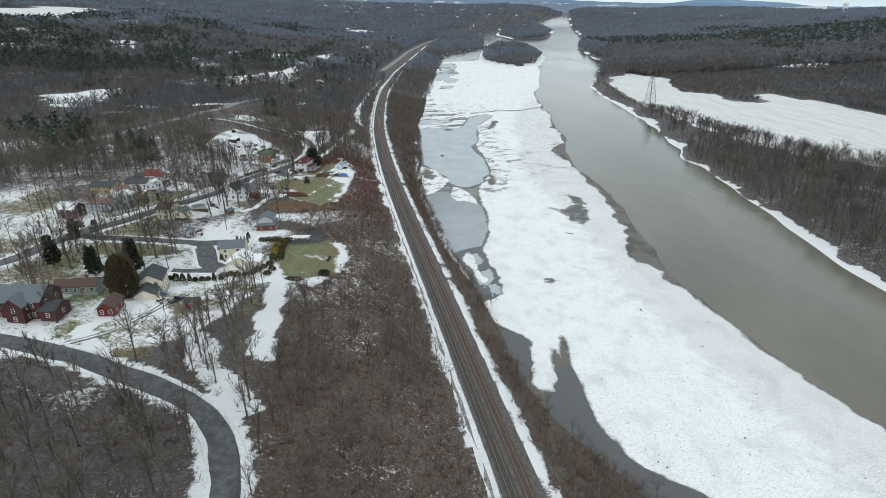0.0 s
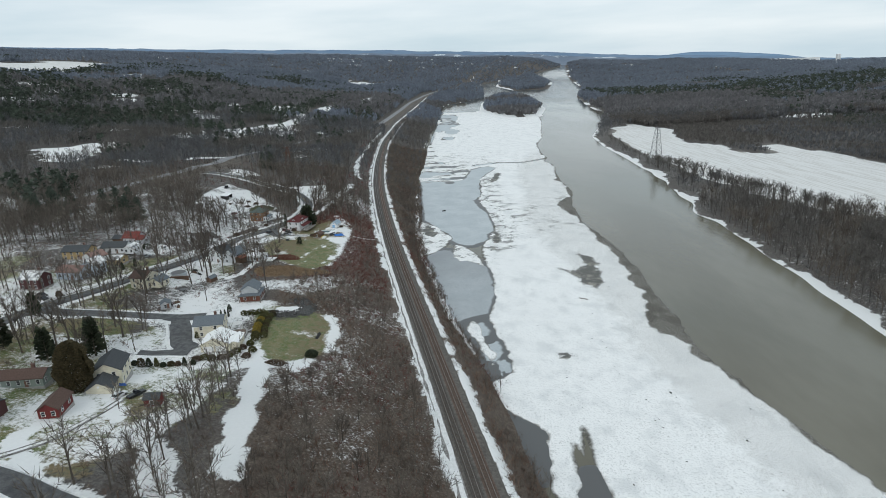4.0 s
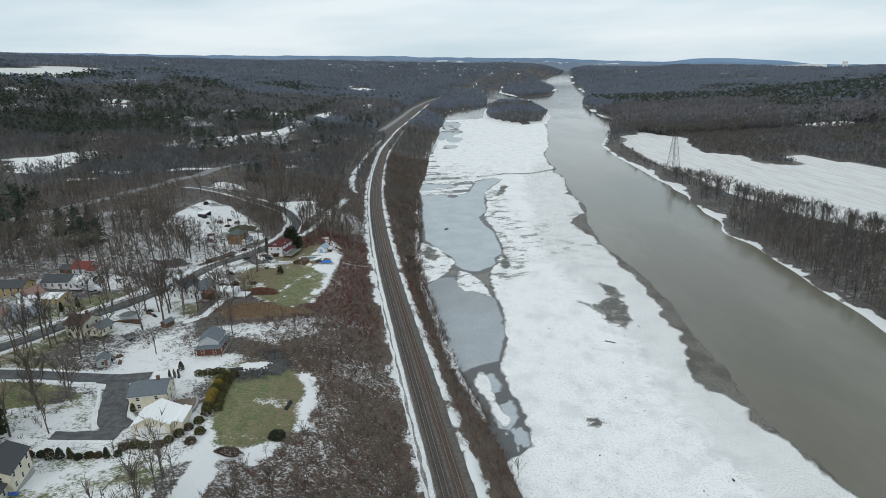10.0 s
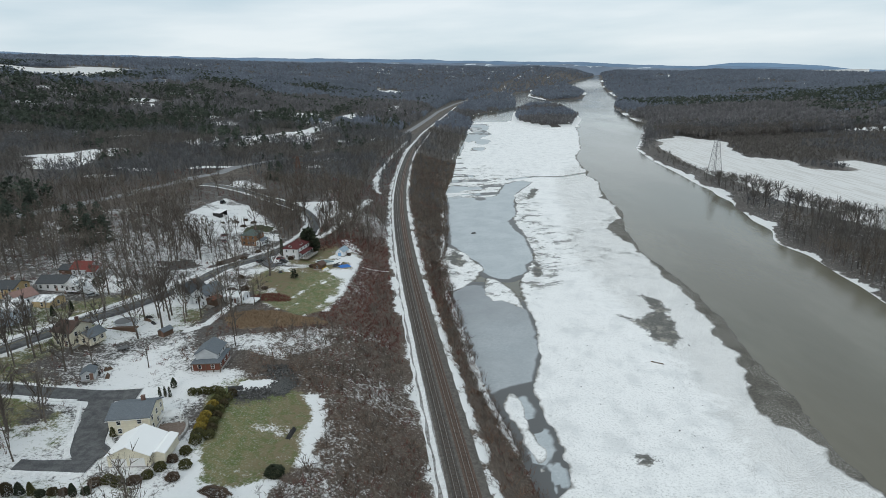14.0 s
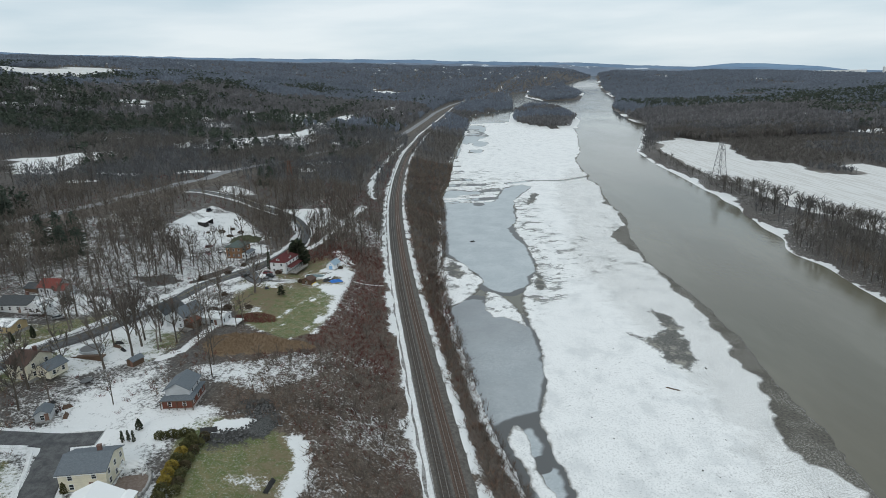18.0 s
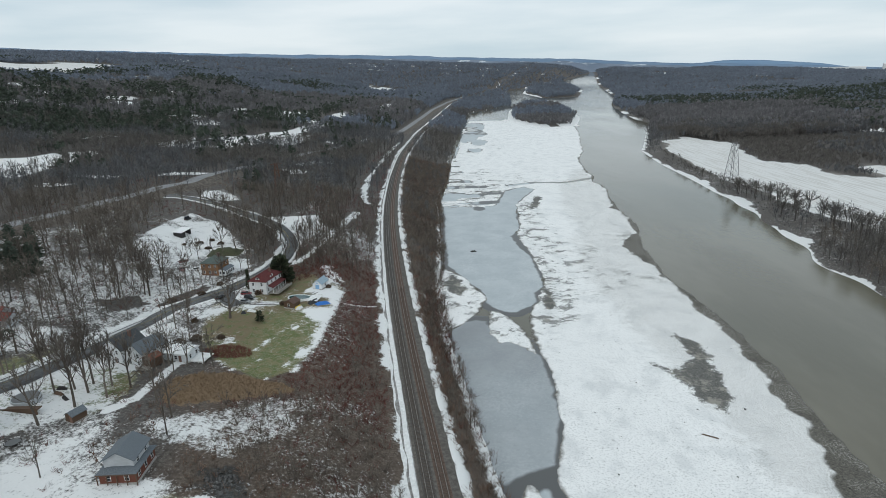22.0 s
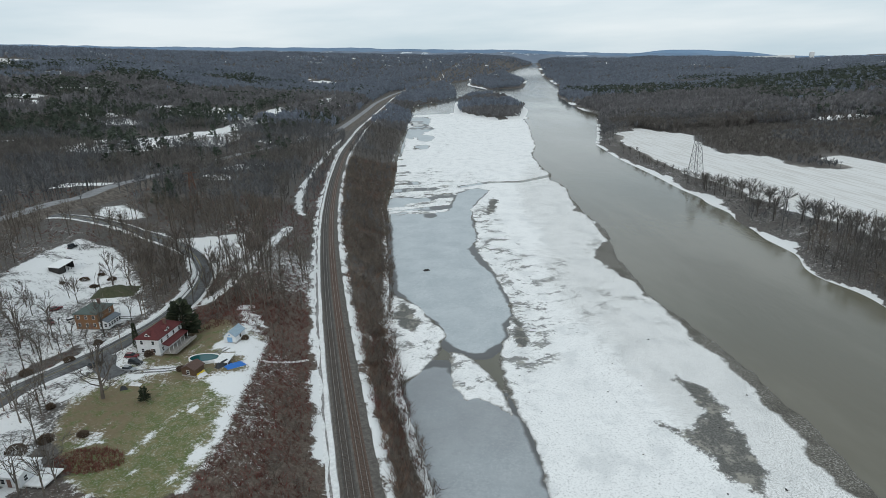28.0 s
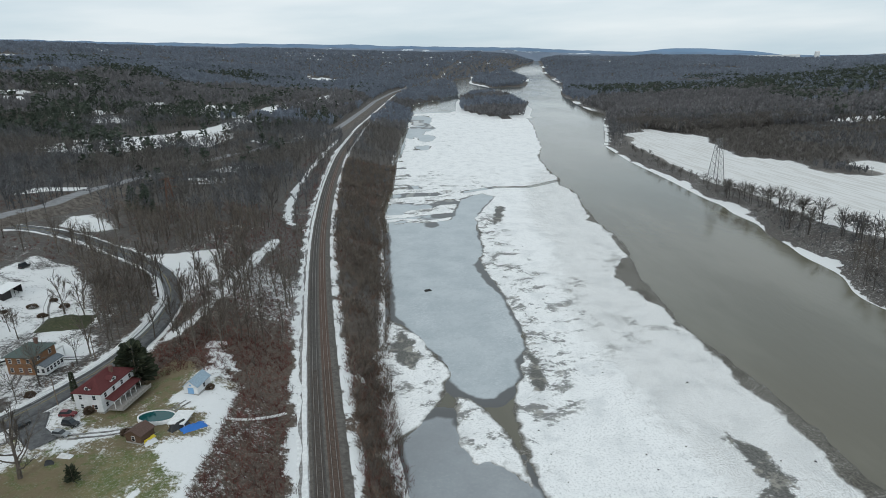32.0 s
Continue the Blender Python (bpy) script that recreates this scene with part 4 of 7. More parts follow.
for c in (-1.98, 1.98):
    strip("trackbed", rail_path, [c - 1.75, c - 1.5, c + 1.5, c + 1.75], [0.5, 0.6, 0.6, 0.5], M_RAILBED if c > 0 else M_DARKBED, railway, 0.0)
    for r in (-0.72, 0.72):
        strip("rail", rail_path, [c + r - 0.075, c + r - 0.05, c + r + 0.05, c + r + 0.075], [0.56, 0.80, 0.80, 0.56], M_RAIL, railway, 0.0)
strip("snow_verge", rail_path, [-6.35, -6.2, -4.9, -4.5], [-0.4, 0.36, 0.46, 0.05], M_SNOWBANK, railway, 0.0, 1.3, 7)
strip("snow_verge", rail_path, [-8.6, -8.2, -6.9, -6.75], [-0.4, 0.3, 0.36, -0.2], M_SNOWBANK, railway, 0.0, 3.4, 9)
strip("service_track", rail_path, [-8.4, -7.8, -4.5, -4.0], [-0.5, 0.24, 0.28, 0.2], simple("rutted_track", (0.11, 0.095, 0.085), (0.42, 0.41, 0.40), 1.2, 0.9), railway, 0.0)


# ---- builders ----
def part(name, verts, faces, material, parent=None, label="", smooth_shade=False):
    """One mesh object under a thing or a part."""
    me = bpy.data.meshes.new(name)
    me.from_pydata([tuple(map(float, v)) for v in verts], [], [tuple(f) for f in faces])
    me.materials.append(material)
    if smooth_shade:
        me.polygons.foreach_set("use_smooth", np.ones(len(me.polygons), bool))
    me.update()
    ob = new(name, me)
    ob.parent = parent
    return tagged(ob, label)


def thing(name, m, label, category, group=""):
    ob = new(name)
    ob.matrix_basis = m
    return tagged(ob, label, category, group)


def box(x0, x1, y0, y1, z0, z1, taper=0.0):
    t = taper
    v = [(x0, y0, z0), (x1, y0, z0), (x1, y1, z0), (x0, y1, z0), (x0 + t, y0 + t, z1), (x1 - t, y0 + t, z1), (x1 - t, y1 - t, z1), (x0 + t, y1 - t, z1)]
    return v, [(0, 3, 2, 1), (4, 5, 6, 7), (0, 1, 5, 4), (1, 2, 6, 5), (2, 3, 7, 6), (3, 0, 4, 7)]


def join(*shapes):
    verts, faces = [], []
    for v, f in shapes:
        faces += [tuple(i + len(verts) for i in q) for q in f]
        verts += list(v)
    return verts, faces


def tube(p0, p1, r0, r1, sides=6):
    a, b = Vector(p0), Vector(p1)
    q = (b - a).to_track_quat("Z", "Y")
    ring = [(math.cos(2 * math.pi * k / sides), math.sin(2 * math.pi * k / sides)) for k in range(sides)]
    v = [a + q @ Vector((c * r0, s * r0, 0)) for c, s in ring] + [b + q @ Vector((c * r1, s * r1, 0)) for c, s in ring]
    f = [(k, (k + 1) % sides, sides + (k + 1) % sides, sides + k) for k in range(sides)]
    return v, f + [tuple(range(sides))[::-1], tuple(range(sides, 2 * sides))]


def prisms(p0, p1, r0, r1, sides=3):
    """Many tapered branches at once: arrays of ends and radii."""
    p0, p1 = np.asarray(p0, float), np.asarray(p1, float)
    r0, r1 = np.asarray(r0, float)[:, None], np.asarray(r1, float)[:, None]
    d = p1 - p0
    d = d / np.maximum(np.linalg.norm(d, axis=1, keepdims=True), 1e-6)
    ref = np.where(np.abs(d[:, 2:3]) > 0.9, [[1.0, 0, 0]], [[0, 0, 1.0]])
    u = np.cross(d, ref)
    u /= np.linalg.norm(u, axis=1, keepdims=True)
    w = np.cross(d, u)
    ang = 2 * np.pi * np.arange(sides) / sides
    ring = [u * math.cos(a) + w * math.sin(a) for a in ang]
    v = np.stack([p0 + r0 * q for q in ring] + [p1 + r1 * q for q in ring], 1)
    base = (np.arange(len(p0)) * 2 * sides)[:, None]
    tri = []
    for k in range(sides):
        n = (k + 1) % sides
        tri += [(k, n, sides + n), (k, sides + n, sides + k)]
    return v.reshape(-1, 3), (base[..., None] + np.array(tri)[None]).reshape(-1, 3)


def spikes(p0, p1, r0):
    """Many three-sided twigs that end in a point."""
    p0, p1 = np.asarray(p0, float), np.asarray(p1, float)
    d = p1 - p0
    d = d / np.maximum(np.linalg.norm(d, axis=1, keepdims=True), 1e-6)
    ref = np.where(np.abs(d[:, 2:3]) > 0.9, [[1.0, 0, 0]], [[0, 0, 1.0]])
    u = np.cross(d, ref)
    u /= np.linalg.norm(u, axis=1, keepdims=True)
    w = np.cross(d, u)
    r0 = np.asarray(r0, float)[:, None]
    v = np.stack([p0 + r0 * (u * math.cos(a) + w * math.sin(a)) for a in (0, 2.0944, 4.1888)] + [p1], 1)
    base = (np.arange(len(p0)) * 4)[:, None, None]
    return v.reshape(-1, 3), (base + np.array([(0, 1, 3), (1, 2, 3), (2, 0, 3)])[None]).reshape(-1, 3)


def blades(p0, p1, r0, g):
    """Many fine twigs, each a thin sliver."""
    p0, p1 = np.asarray(p0, float), np.asarray(p1, float)
    u = np.cross(p1 - p0, g.normal(0, 1, p0.shape))
    u /= np.maximum(np.linalg.norm(u, axis=1, keepdims=True), 1e-6)
    r0 = np.asarray(r0, float)[:, None]
    v = np.stack([p0 - u * r0, p0 + u * r0, p1], 1)
    return v.reshape(-1, 3), (np.arange(len(p0)) * 3)[:, None] + np.array([[0, 1, 2]])


def merge(*pieces):
    vs, fs, n = [], [], 0
    for v, f in pieces:
        vs.append(v)
        fs.append(np.asarray(f) + n)
        n += len(v)
    return np.concatenate(vs), np.concatenate(fs)


def direction(az, el):
    return np.stack([np.cos(az) * np.cos(el), np.sin(az) * np.cos(el), np.sin(el)], -1)


def grow_tree(seed, height, limbs=10, subs=5, twigs=7, thick=0.05, spread=0.42, fork=0.28, stout=1.0):
    """A bare broad-leaved tree: trunk with limbs, and a crown of twigs."""
    g = np.random.default_rng(seed)
    n = 6
    zs = np.linspace(0, height * 0.86, n)
    bend = np.cumsum(g.normal(0, 0.016 * height, (n, 2)), 0) * np.linspace(0, 1, n)[:, None]
    spine = np.c_[bend, zs]
    rad = stout * 0.018 * height * (1 - 0.85 * np.linspace(0, 1, n)) + 0.02
    wood = [prisms(spine[:-1], spine[1:], rad[:-1], rad[1:], 6)]
    tips, dirs, lens = [], [], []
    for k in range(limbs):
        h = fork + (0.84 - fork) * (k + g.random()) / limbs
        start = np.array([np.interp(h * height, zs, spine[:, c]) for c in range(3)])
        az = k * 2.4 + g.normal(0, 0.4)
        el = radians(g.uniform(28, 58)) + 0.35 * h
        length = height * spread * (1.12 - 0.72 * h) * g.uniform(0.8, 1.2)
        p = [start]
        for m in range(3):
            p.append(p[-1] + direction(az + g.normal(0, 0.2), el + 0.13 * m + g.normal(0, 0.08)) * length / 3)
        p = np.array(p)
        r = stout * np.array([1, 0.7, 0.42, 0.18]) * 0.0082 * height * (1.15 - 0.6 * h)
        wood.append(prisms(p[:-1], p[1:], r[:-1], r[1:], 4))
        for m in range(subs):
            f = g.uniform(0.3, 1.0)
            q = np.array([np.interp(f * 3, np.arange(4), p[:, c]) for c in range(3)])
            tips.append(q)
            dirs.append((az + g.choice([-1, 1]) * g.uniform(0.35, 1.1), el + g.normal(0.15, 0.25)))
            lens.append(length * g.uniform(0.28, 0.5))
    tips, dirs, lens = np.array(tips), np.array(dirs), np.array(lens)
    ends = tips + direction(dirs[:, 0], dirs[:, 1]) * lens[:, None]
    fine = [prisms(tips, ends, np.full(len(tips), thick * 1.1), np.full(len(tips), thick * 0.5), 3)]
    f = g.random((len(tips), twigs, 1)) * 0.85 + 0.15
    q0 = (tips[:, None] * (1 - f) + ends[:, None] * f).reshape(-1, 3)
    az = np.repeat(dirs[:, 0], twigs) + g.uniform(-1.2, 1.2, len(q0))
    el = np.repeat(dirs[:, 1], twigs) + g.normal(0.1, 0.4, len(q0))
    q1 = q0 + direction(az, el) * (np.repeat(lens, twigs) * g.uniform(0.35, 0.8, len(q0)))[:, None]
    fine.append(blades(q0, q1, np.full(len(q0), thick * 0.7), g))
    return merge(*wood), merge(*fine)


def rough_tree(seed, limbs, twigs, thick, trunk=True, limb=1.1):
    """A cheap bare tree of unit height for the woods."""
    g = np.random.default_rng(seed)
    out = []
    if trunk:
        out.append(spikes([[0, 0, -0.03]], [[g.normal(0, 0.03), g.normal(0, 0.03), 0.95]], [0.016]))
    h = g.uniform(0.22, 0.62, limbs) if trunk else g.uniform(0.0, 0.25, limbs)
    az = np.arange(limbs) * 2.4 + g.normal(0, 0.4, limbs)
    p0 = np.c_[np.zeros((limbs, 2)), h]
    el = g.uniform(-0.15, 1.35, limbs)
    p1 = np.array([0, 0, 0.62]) + direction(az, el) * [0.30, 0.30, 0.34] * g.uniform(0.75, 1.05, (limbs, 1))
    out.append(spikes(p0, p1, np.full(limbs, thick * limb)))
    if twigs:
        k = g.integers(0, limbs, twigs)
        f = g.uniform(0.3, 1.0, (twigs, 1))
        q0 = p0[k] * (1 - f) + p1[k] * f
        q1 = q0 + direction(az[k] + g.uniform(-1.5, 1.5, twigs), el[k] * 0.6 + g.uniform(-0.2, 1.0, twigs)) * g.uniform(0.08, 0.2, (twigs, 1))
        out.append(blades(q0, q1, np.full(twigs, thick), g))
    return merge(*out)


def tuft(seed, stems, thick, spread=0.5):
    """A shrub of bare stems, one metre high."""
    g = np.random.default_rng(seed)
    az = g.uniform(0, 6.28, stems)
    p0 = np.c_[g.normal(0, 0.16, (stems, 2)), np.full(stems, -0.05)]
    p1 = p0 + direction(az, g.uniform(0.75, 1.4, stems)) * g.uniform(0.5, 1.05, (stems, 1)) * [1 + spread * 0.4, 1 + spread * 0.4, 1]
    return spikes(p0, p1, np.full(stems, thick))


def needle_tree(seed, whorls, per, thick, slim=0.24, sprays=3):
    """A conifer of unit height: drooping boughs in whorls round a stem, each with sprays of needles."""
    g = np.random.default_rng(seed)
    p0, p1, r = [[0, 0, 0.82]], [[0, 0, 1.0]], [thick * 0.7]
    for k in range(whorls):
        h = 0.05 + 0.9 * k / whorls
        reach = slim * (1 - h) ** 0.65 + 0.02
        for m in range(per):
            az = g.uniform(0, 6.28)
            tip = np.array([math.cos(az), math.sin(az), g.uniform(-0.4, 0.1)]) * reach * g.uniform(0.65, 1.15)
            for n in range(sprays):
                f = (n + 0.6) / sprays
                side = np.array([-math.sin(az), math.cos(az), 0]) * g.uniform(-0.25, 0.25) * reach
                a = np.array([0, 0, h + g.normal(0, 0.015)]) + tip * f * 0.75
                p0.append(a)
                p1.append(a + tip * 0.42 + side)
                r.append(thick * (1.15 - 0.5 * h))
    return spikes(p0, p1, r)


def scatter(name, templates, xs, ys, heights, material, label, category, wide=(0.85, 1.25), sink=0.0):
    """Joins many plants into one mesh."""
    g = np.random.default_rng(len(xs) + 7)
    zs = ground_z(xs, ys) - sink
    vs, fs, n = [], [], 0
    kind = g.integers(0, len(templates), len(xs))
    for k, (v, f) in enumerate(templates):
        i = np.nonzero(kind == k)[0]
        if not len(i):
            continue
        a = g.uniform(0, 6.28, len(i))
        s = heights[i]
        w = s * g.uniform(*wide, len(i))
        x = (v[None, :, 0] * np.cos(a)[:, None] - v[None, :, 1] * np.sin(a)[:, None]) * w[:, None] + xs[i][:, None]
        y = (v[None, :, 0] * np.sin(a)[:, None] + v[None, :, 1] * np.cos(a)[:, None]) * w[:, None] + ys[i][:, None]
        z = v[None, :, 2] * s[:, None] + zs[i][:, None]
        vs.append(np.stack([x, y, z], -1).reshape(-1, 3))
        fs.append((f[None] + (np.arange(len(i)) * len(v))[:, None, None]).reshape(-1, 3) + n)
        n += len(i) * len(v)
    ob = mesh_object(name, np.concatenate(vs), np.concatenate(fs), material)
    return tagged(ob, label, category, kind="stuff")


def field_points(x0, x1, y0, y1, spacing, keep, seed):
    """Jittered points over a rectangle where keep(x, y) gives the chance of a plant."""
    g = np.random.default_rng(seed)
    nx, ny = int((x1 - x0) / spacing), int((y1 - y0) / spacing)
    X, Y = np.meshgrid(x0 + (np.arange(nx) + 0.5) * spacing, y0 + (np.arange(ny) + 0.5) * spacing)
    X, Y = (X + g.uniform(-0.5, 0.5, X.shape) * spacing).ravel(), (Y + g.uniform(-0.5, 0.5, Y.shape) * spacing).ravel()
    ok = g.random(len(X)) < keep(X, Y)
    return X[ok], Y[ok]


# ---- where plants stand ----
OPEN = [GARDEN, LAWN_1_SNOW, LAWN_2_SNOW, SNOW_PATH, YARD_1, FARM_YARD, CLEARING_1, RIGHT_FIELD, FIELD_FAR_1, FIELD_FAR_2, REEDS, *MEADOWS]
HOUSE_PLOTS = [(-99, 193, 13), (-102, 174, 10), (-78, 179, 5), (-121, 168, 14), (-120, 188, 9), (-166, 272, 9), (-156, 287, 11), (-169, 313, 9), (-158, 303, 8), (-157, 323, 9),
               (-160, 343, 13), (-149, 304, 7), (-124, 281, 10), (-80, 230, 16), (-76, 270, 11), (-105, 330, 13), (-88, 334, 10), (-82, 401, 13), (-111, 418, 11), (-150, 473, 9), (-86, 384, 10)]
PINE_WOODS = [[(-690, 1050), (-576, 1095), (-480, 1120), (-340, 1040), (-345, 900), (-436, 860), (-519, 840), (-700, 880)], [(-920, 1300), (-820, 1480), (-640, 1210), (-700, 1090), (-900, 1150)],
              [(-690, 1433), (-556, 1520), (-495, 1332), (-570, 1240)], [(820, 1500), (1500, 1500), (1700, 1900), (1000, 1950)], [(-150, 1150), (-110, 1180), (-130, 1290), (-170, 1250)], [(520, 1700), (900, 1500), (1000, 1800), (560, 2100)], [(-300, 400), (-225, 392), (-215, 425), (-290, 450)]]


def clear_of(x, y, margin=0.0):
    """1 where trees may stand: off the water, rails, roads, yards and fields."""
    d = rail_x(y) - x
    ok = np.where(d > 0, d > 8.8 + margin, (d < -8.5) & (x < bank_x(y) - 0.6))
    isl = np.maximum(inside(ISLAND_1, x, y), inside(ISLAND_2, x, y))
    ok &= ~((d > 0) & (d < 46) & (y > 1080) & (y < 2450))
    ok = ok | (x > shore_x(y) + np.maximum(shelf(y), 3.5) + 1.5 + margin) | (isl > 7) | ((np.hypot(x, y - 130) > 4510) & (land(x, y) > river_z(y) + 1.5))
    for poly in OPEN:
        ok &= inside(poly, x, y) < -0.5 - margin
    for path, half in ((ROAD_SOUTH, 5), (ROAD_MAIN, 6), (ROAD_LANE, 4.5), (DRIVEWAY, 4), (HIGHWAY, 7.5), (PARKING, 5), *((t, 3.6) for t in FARM_TRACKS)):
        ok &= near_line(path, x, y) > half + margin * 0.5
    for hx, hy, r in HOUSE_PLOTS:
        ok &= np.hypot(x - hx, y - hy) > r * 0.85 + margin
    return ok


def in_pines(x, y):
    best = np.full(np.shape(x), -1e9)
    for poly in PINE_WOODS:
        best = np.maximum(best, inside(poly, x, y))
    best = best + (fractal(x, y, 120, 77) - 0.5) * 230
    wild = (fractal(x, y, 150, 78) - 0.60) * 200 * ((rail_x(y) - x > 190) | (x - shore_x(y) > 330)) * (y > 690) + 26 * smooth(760, 860, y) * smooth(1500, 1250, y) * (rail_x(y) - x > 330)
    return np.maximum(best, np.where(wild > 0, wild, -50))


def wood_density(x, y):
    d = rail_x(y) - x
    p = np.where(d > 0, 0.92, 1.0)
    p = np.where((d > 0) & (d < 62) & (y > 205) & (y < 430), np.where(y < 300, 0.62, 0.42), p)
    p = np.where((d > 0) & (d < 62) & (y <= 205), 0.75, p)
    p = np.where((d > 0) & (d < 26) & (y >= 420) & (y < 700), 0.35, p)
    p = np.where((d < 0) & (x < bank_x(y)), np.where(y > 900, 1.0, 0.55), p)
    p = np.where(inside(VILLAGE, x, y) > 0, 0.16, p)
    p = np.where((x < -48) & (y < 145), p * 0.7, p)
    p = np.where((x > -112) & (x < -58) & (y > 272) & (y < 322), p * 0.3, p)
    p = np.where((x > -130) & (x < -88) & (y > 330) & (y < 425), p * 0.7, p)
    p = np.where(inside(YARD_2, x, y) > 0, p * 0.15, p)
    glade = fractal(x, y, 110, 33)
    p = p * np.clip((glade - 0.22) * 6, 0.25, 1)
    p = np.where((x > shore_x(y)) & (x < shore_x(y) + 60) & (y > 560) & (y < 940), p * np.interp(y, [560, 640, 700], [0.8, 0.45, 0.22]), p)
    return p * clear_of(x, y) * (glades(x, y) < 0.5)


def far_clump(seed):
    """A far bare tree: a rounded crown of boughs fanning out from a low fork."""
    g = np.random.default_rng(seed)
    n = 15
    az, el = np.arange(n) * 2.4 + g.normal(0, 0.3, n), g.uniform(-0.1, 1.4, n)
    p1 = np.array([0, 0, 0.58]) + direction(az, el) * [0.36, 0.36, 0.4] * g.uniform(0.75, 1.05, (n, 1))
    p0 = np.c_[g.normal(0, 0.05, (n, 2)), g.uniform(0.0, 0.4, n)]
    return blades(p1, p0, g.uniform(0.04, 0.075, n), g)


def pine_clump(seed, n, wide, reach=0.26):
    """A pine: layered boughs of uneven length that thin out towards the top."""
    g = np.random.default_rng(seed)
    h = g.uniform(0.12, 0.95, n)
    az = np.arange(n) * 2.4 + g.normal(0, 0.4, n)
    r = reach * np.clip(1.12 - h, 0.1, 0.8) ** 0.6 * g.uniform(0.6, 1.15, n)
    p0 = np.c_[np.cos(az) * r * 0.1, np.sin(az) * r * 0.1, h - 0.05]
    p1 = np.c_[np.cos(az) * r, np.sin(az) * r, h + g.uniform(-0.02, 0.10, n)]
    return merge(blades(p1, p0, np.full(n, wide), g), blades(p0 * 0.4 + p1 * 0.6, p1 * [1.1, 1.1, 1.03], np.full(n, wide * 0.8), g), spikes([[0, 0, 0.0]], [[0, 0, 1.0]], [0.03]))


# ---- woods ----
NEAR_WOOD = [rough_tree(s, 12, 88, 0.0052) for s in range(7)]
MID_WOOD = [rough_tree(s, 9, 50, 0.0105, True, 0.7) for s in range(20, 25)]
FAR_WOOD = [far_clump(s) for s in range(30, 36)]
PINES_MID = [pine_clump(s, 26, 0.07) for s in range(40, 44)]
PINES_FAR = [pine_clump(s, 9, 0.12) for s in range(44, 48)]
BRUSH = [tuft(s, 9, 0.024) for s in range(50, 55)]
THICKET = [tuft(s, 9, 0.024, 0.9) for s in range(55, 59)]


def heights_for(x, y, lo, hi, seed):
    g = np.random.default_rng(seed)
    h = g.uniform(lo, hi, len(x)) * (0.8 + 0.5 * fractal(x, y, 45, 15))
    d = x - rail_x(y)
    h = np.where((x > shore_x(y)) & (y < 1000), h * np.interp(y, [520, 600, 700], [0.95, 0.62, 0.42]) + 0.4 * smooth(55, 75, x - shore_x(y)), h)
    return np.where((d > 0) & (x < bank_x(y)) & (y > 900), h * 0.8, np.where((d > 0) & (x < bank_x(y)), h * 0.5, np.where((d < 0) & (d > -62) & (y > 205) & (y < 430), h * 0.36, np.where((d < 0) & (d > -62) & (y < 430), h * 0.66, h))))


def ring(r0, r1):
    return lambda x, y: wood_density(x, y) * ((np.hypot(x, y - 130) >= r0) & (np.hypot(x, y - 130) < r1)) * np.where((in_pines(x, y) < 0) | (np.abs(x - 100) > 1580) | (y > 2280), 1.0, 0.4)


x, y = field_points(-480, 420, 60, 620, 5.5, ring(0, 470), 1)
x2, y2 = field_points(-260, 320, -150, 60, 9.0, ring(0, 470), 21)
x, y = np.r_[x, x2], np.r_[y, y2]
h, east = heights_for(x, y, 10.5, 17.5, 2), x > 120
scatter("woodland", NEAR_WOOD, x[~east], y[~east], h[~east], M_WOODS, "bare grey-brown winter woodland round the village", "woodland")
warm = east & (fractal(x, y, 30, 59) > 0.47)
east = east & ~warm
scatter("woodland", NEAR_WOOD, x[warm], y[warm], h[warm], M_WOODS, "bare brown woodland along the far river bank", "woodland")
scatter("woodland", NEAR_WOOD, x[east], y[east], h[east], M_BANKWOODS, "bare grey-brown woodland along the far river bank", "woodland")
x, y = field_points(-1050, 1000, 240, 1200, 7.6, lambda x, y: ring(470, 1080)(x, y) * (np.abs(x) < 60 + 0.9 * y), 3)
h, grey = heights_for(x, y, 12, 19, 4), fractal(x, y, 90, 72) > 0.52
scatter("woodland", MID_WOOD, x[grey], y[grey], h[grey], M_HAZY_FARWOODS, "bare grey winter woodland on the valley sides", "woodland")
scatter("woodland", MID_WOOD, x[~grey], y[~grey], h[~grey], M_BANKWOODS, "bare brown winter woodland on the valley sides", "woodland")
x, y = field_points(285, 900, 560, 1250, 6.2, lambda x, y: 0.9 * clear_of(x, y, 1.0) * (x > shore_x(y) + 55) * (np.hypot(x, y - 130) < 1200) * (x < 60 + 0.9 * y), 26)
grey = fractal(x, y, 70, 73) > 0.5
scatter("woodland", FAR_WOOD, x[grey], y[grey], heights_for(x, y, 9, 15, 27)[grey], M_HAZY_FARWOODS, "dense grey leafless woods behind the snowy field", "woodland", wide=(0.8, 1.2))
scatter("woodland", FAR_WOOD, x[~grey], y[~grey], heights_for(x, y, 9, 15, 27)[~grey], M_BANKWOODS, "dense brown leafless woods behind the snowy field", "woodland", wide=(0.8, 1.2))
x, y = field_points(-2300, 2300, 700, 2600, 11.0, lambda x, y: ring(1080, 2500)(x, y) * (np.abs(x) < 120 + 0.86 * y), 5)
# More trees take the haze-blue colour the farther off they stand.
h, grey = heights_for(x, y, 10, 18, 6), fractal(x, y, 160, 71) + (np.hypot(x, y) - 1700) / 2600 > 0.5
scatter("woodland", FAR_WOOD, x[~grey], y[~grey], h[~grey], M_HAZY_VALLEYWOODS, "distant leafless woods in haze-paled brown covering the valley sides", "woodland", wide=(0.9, 1.35))
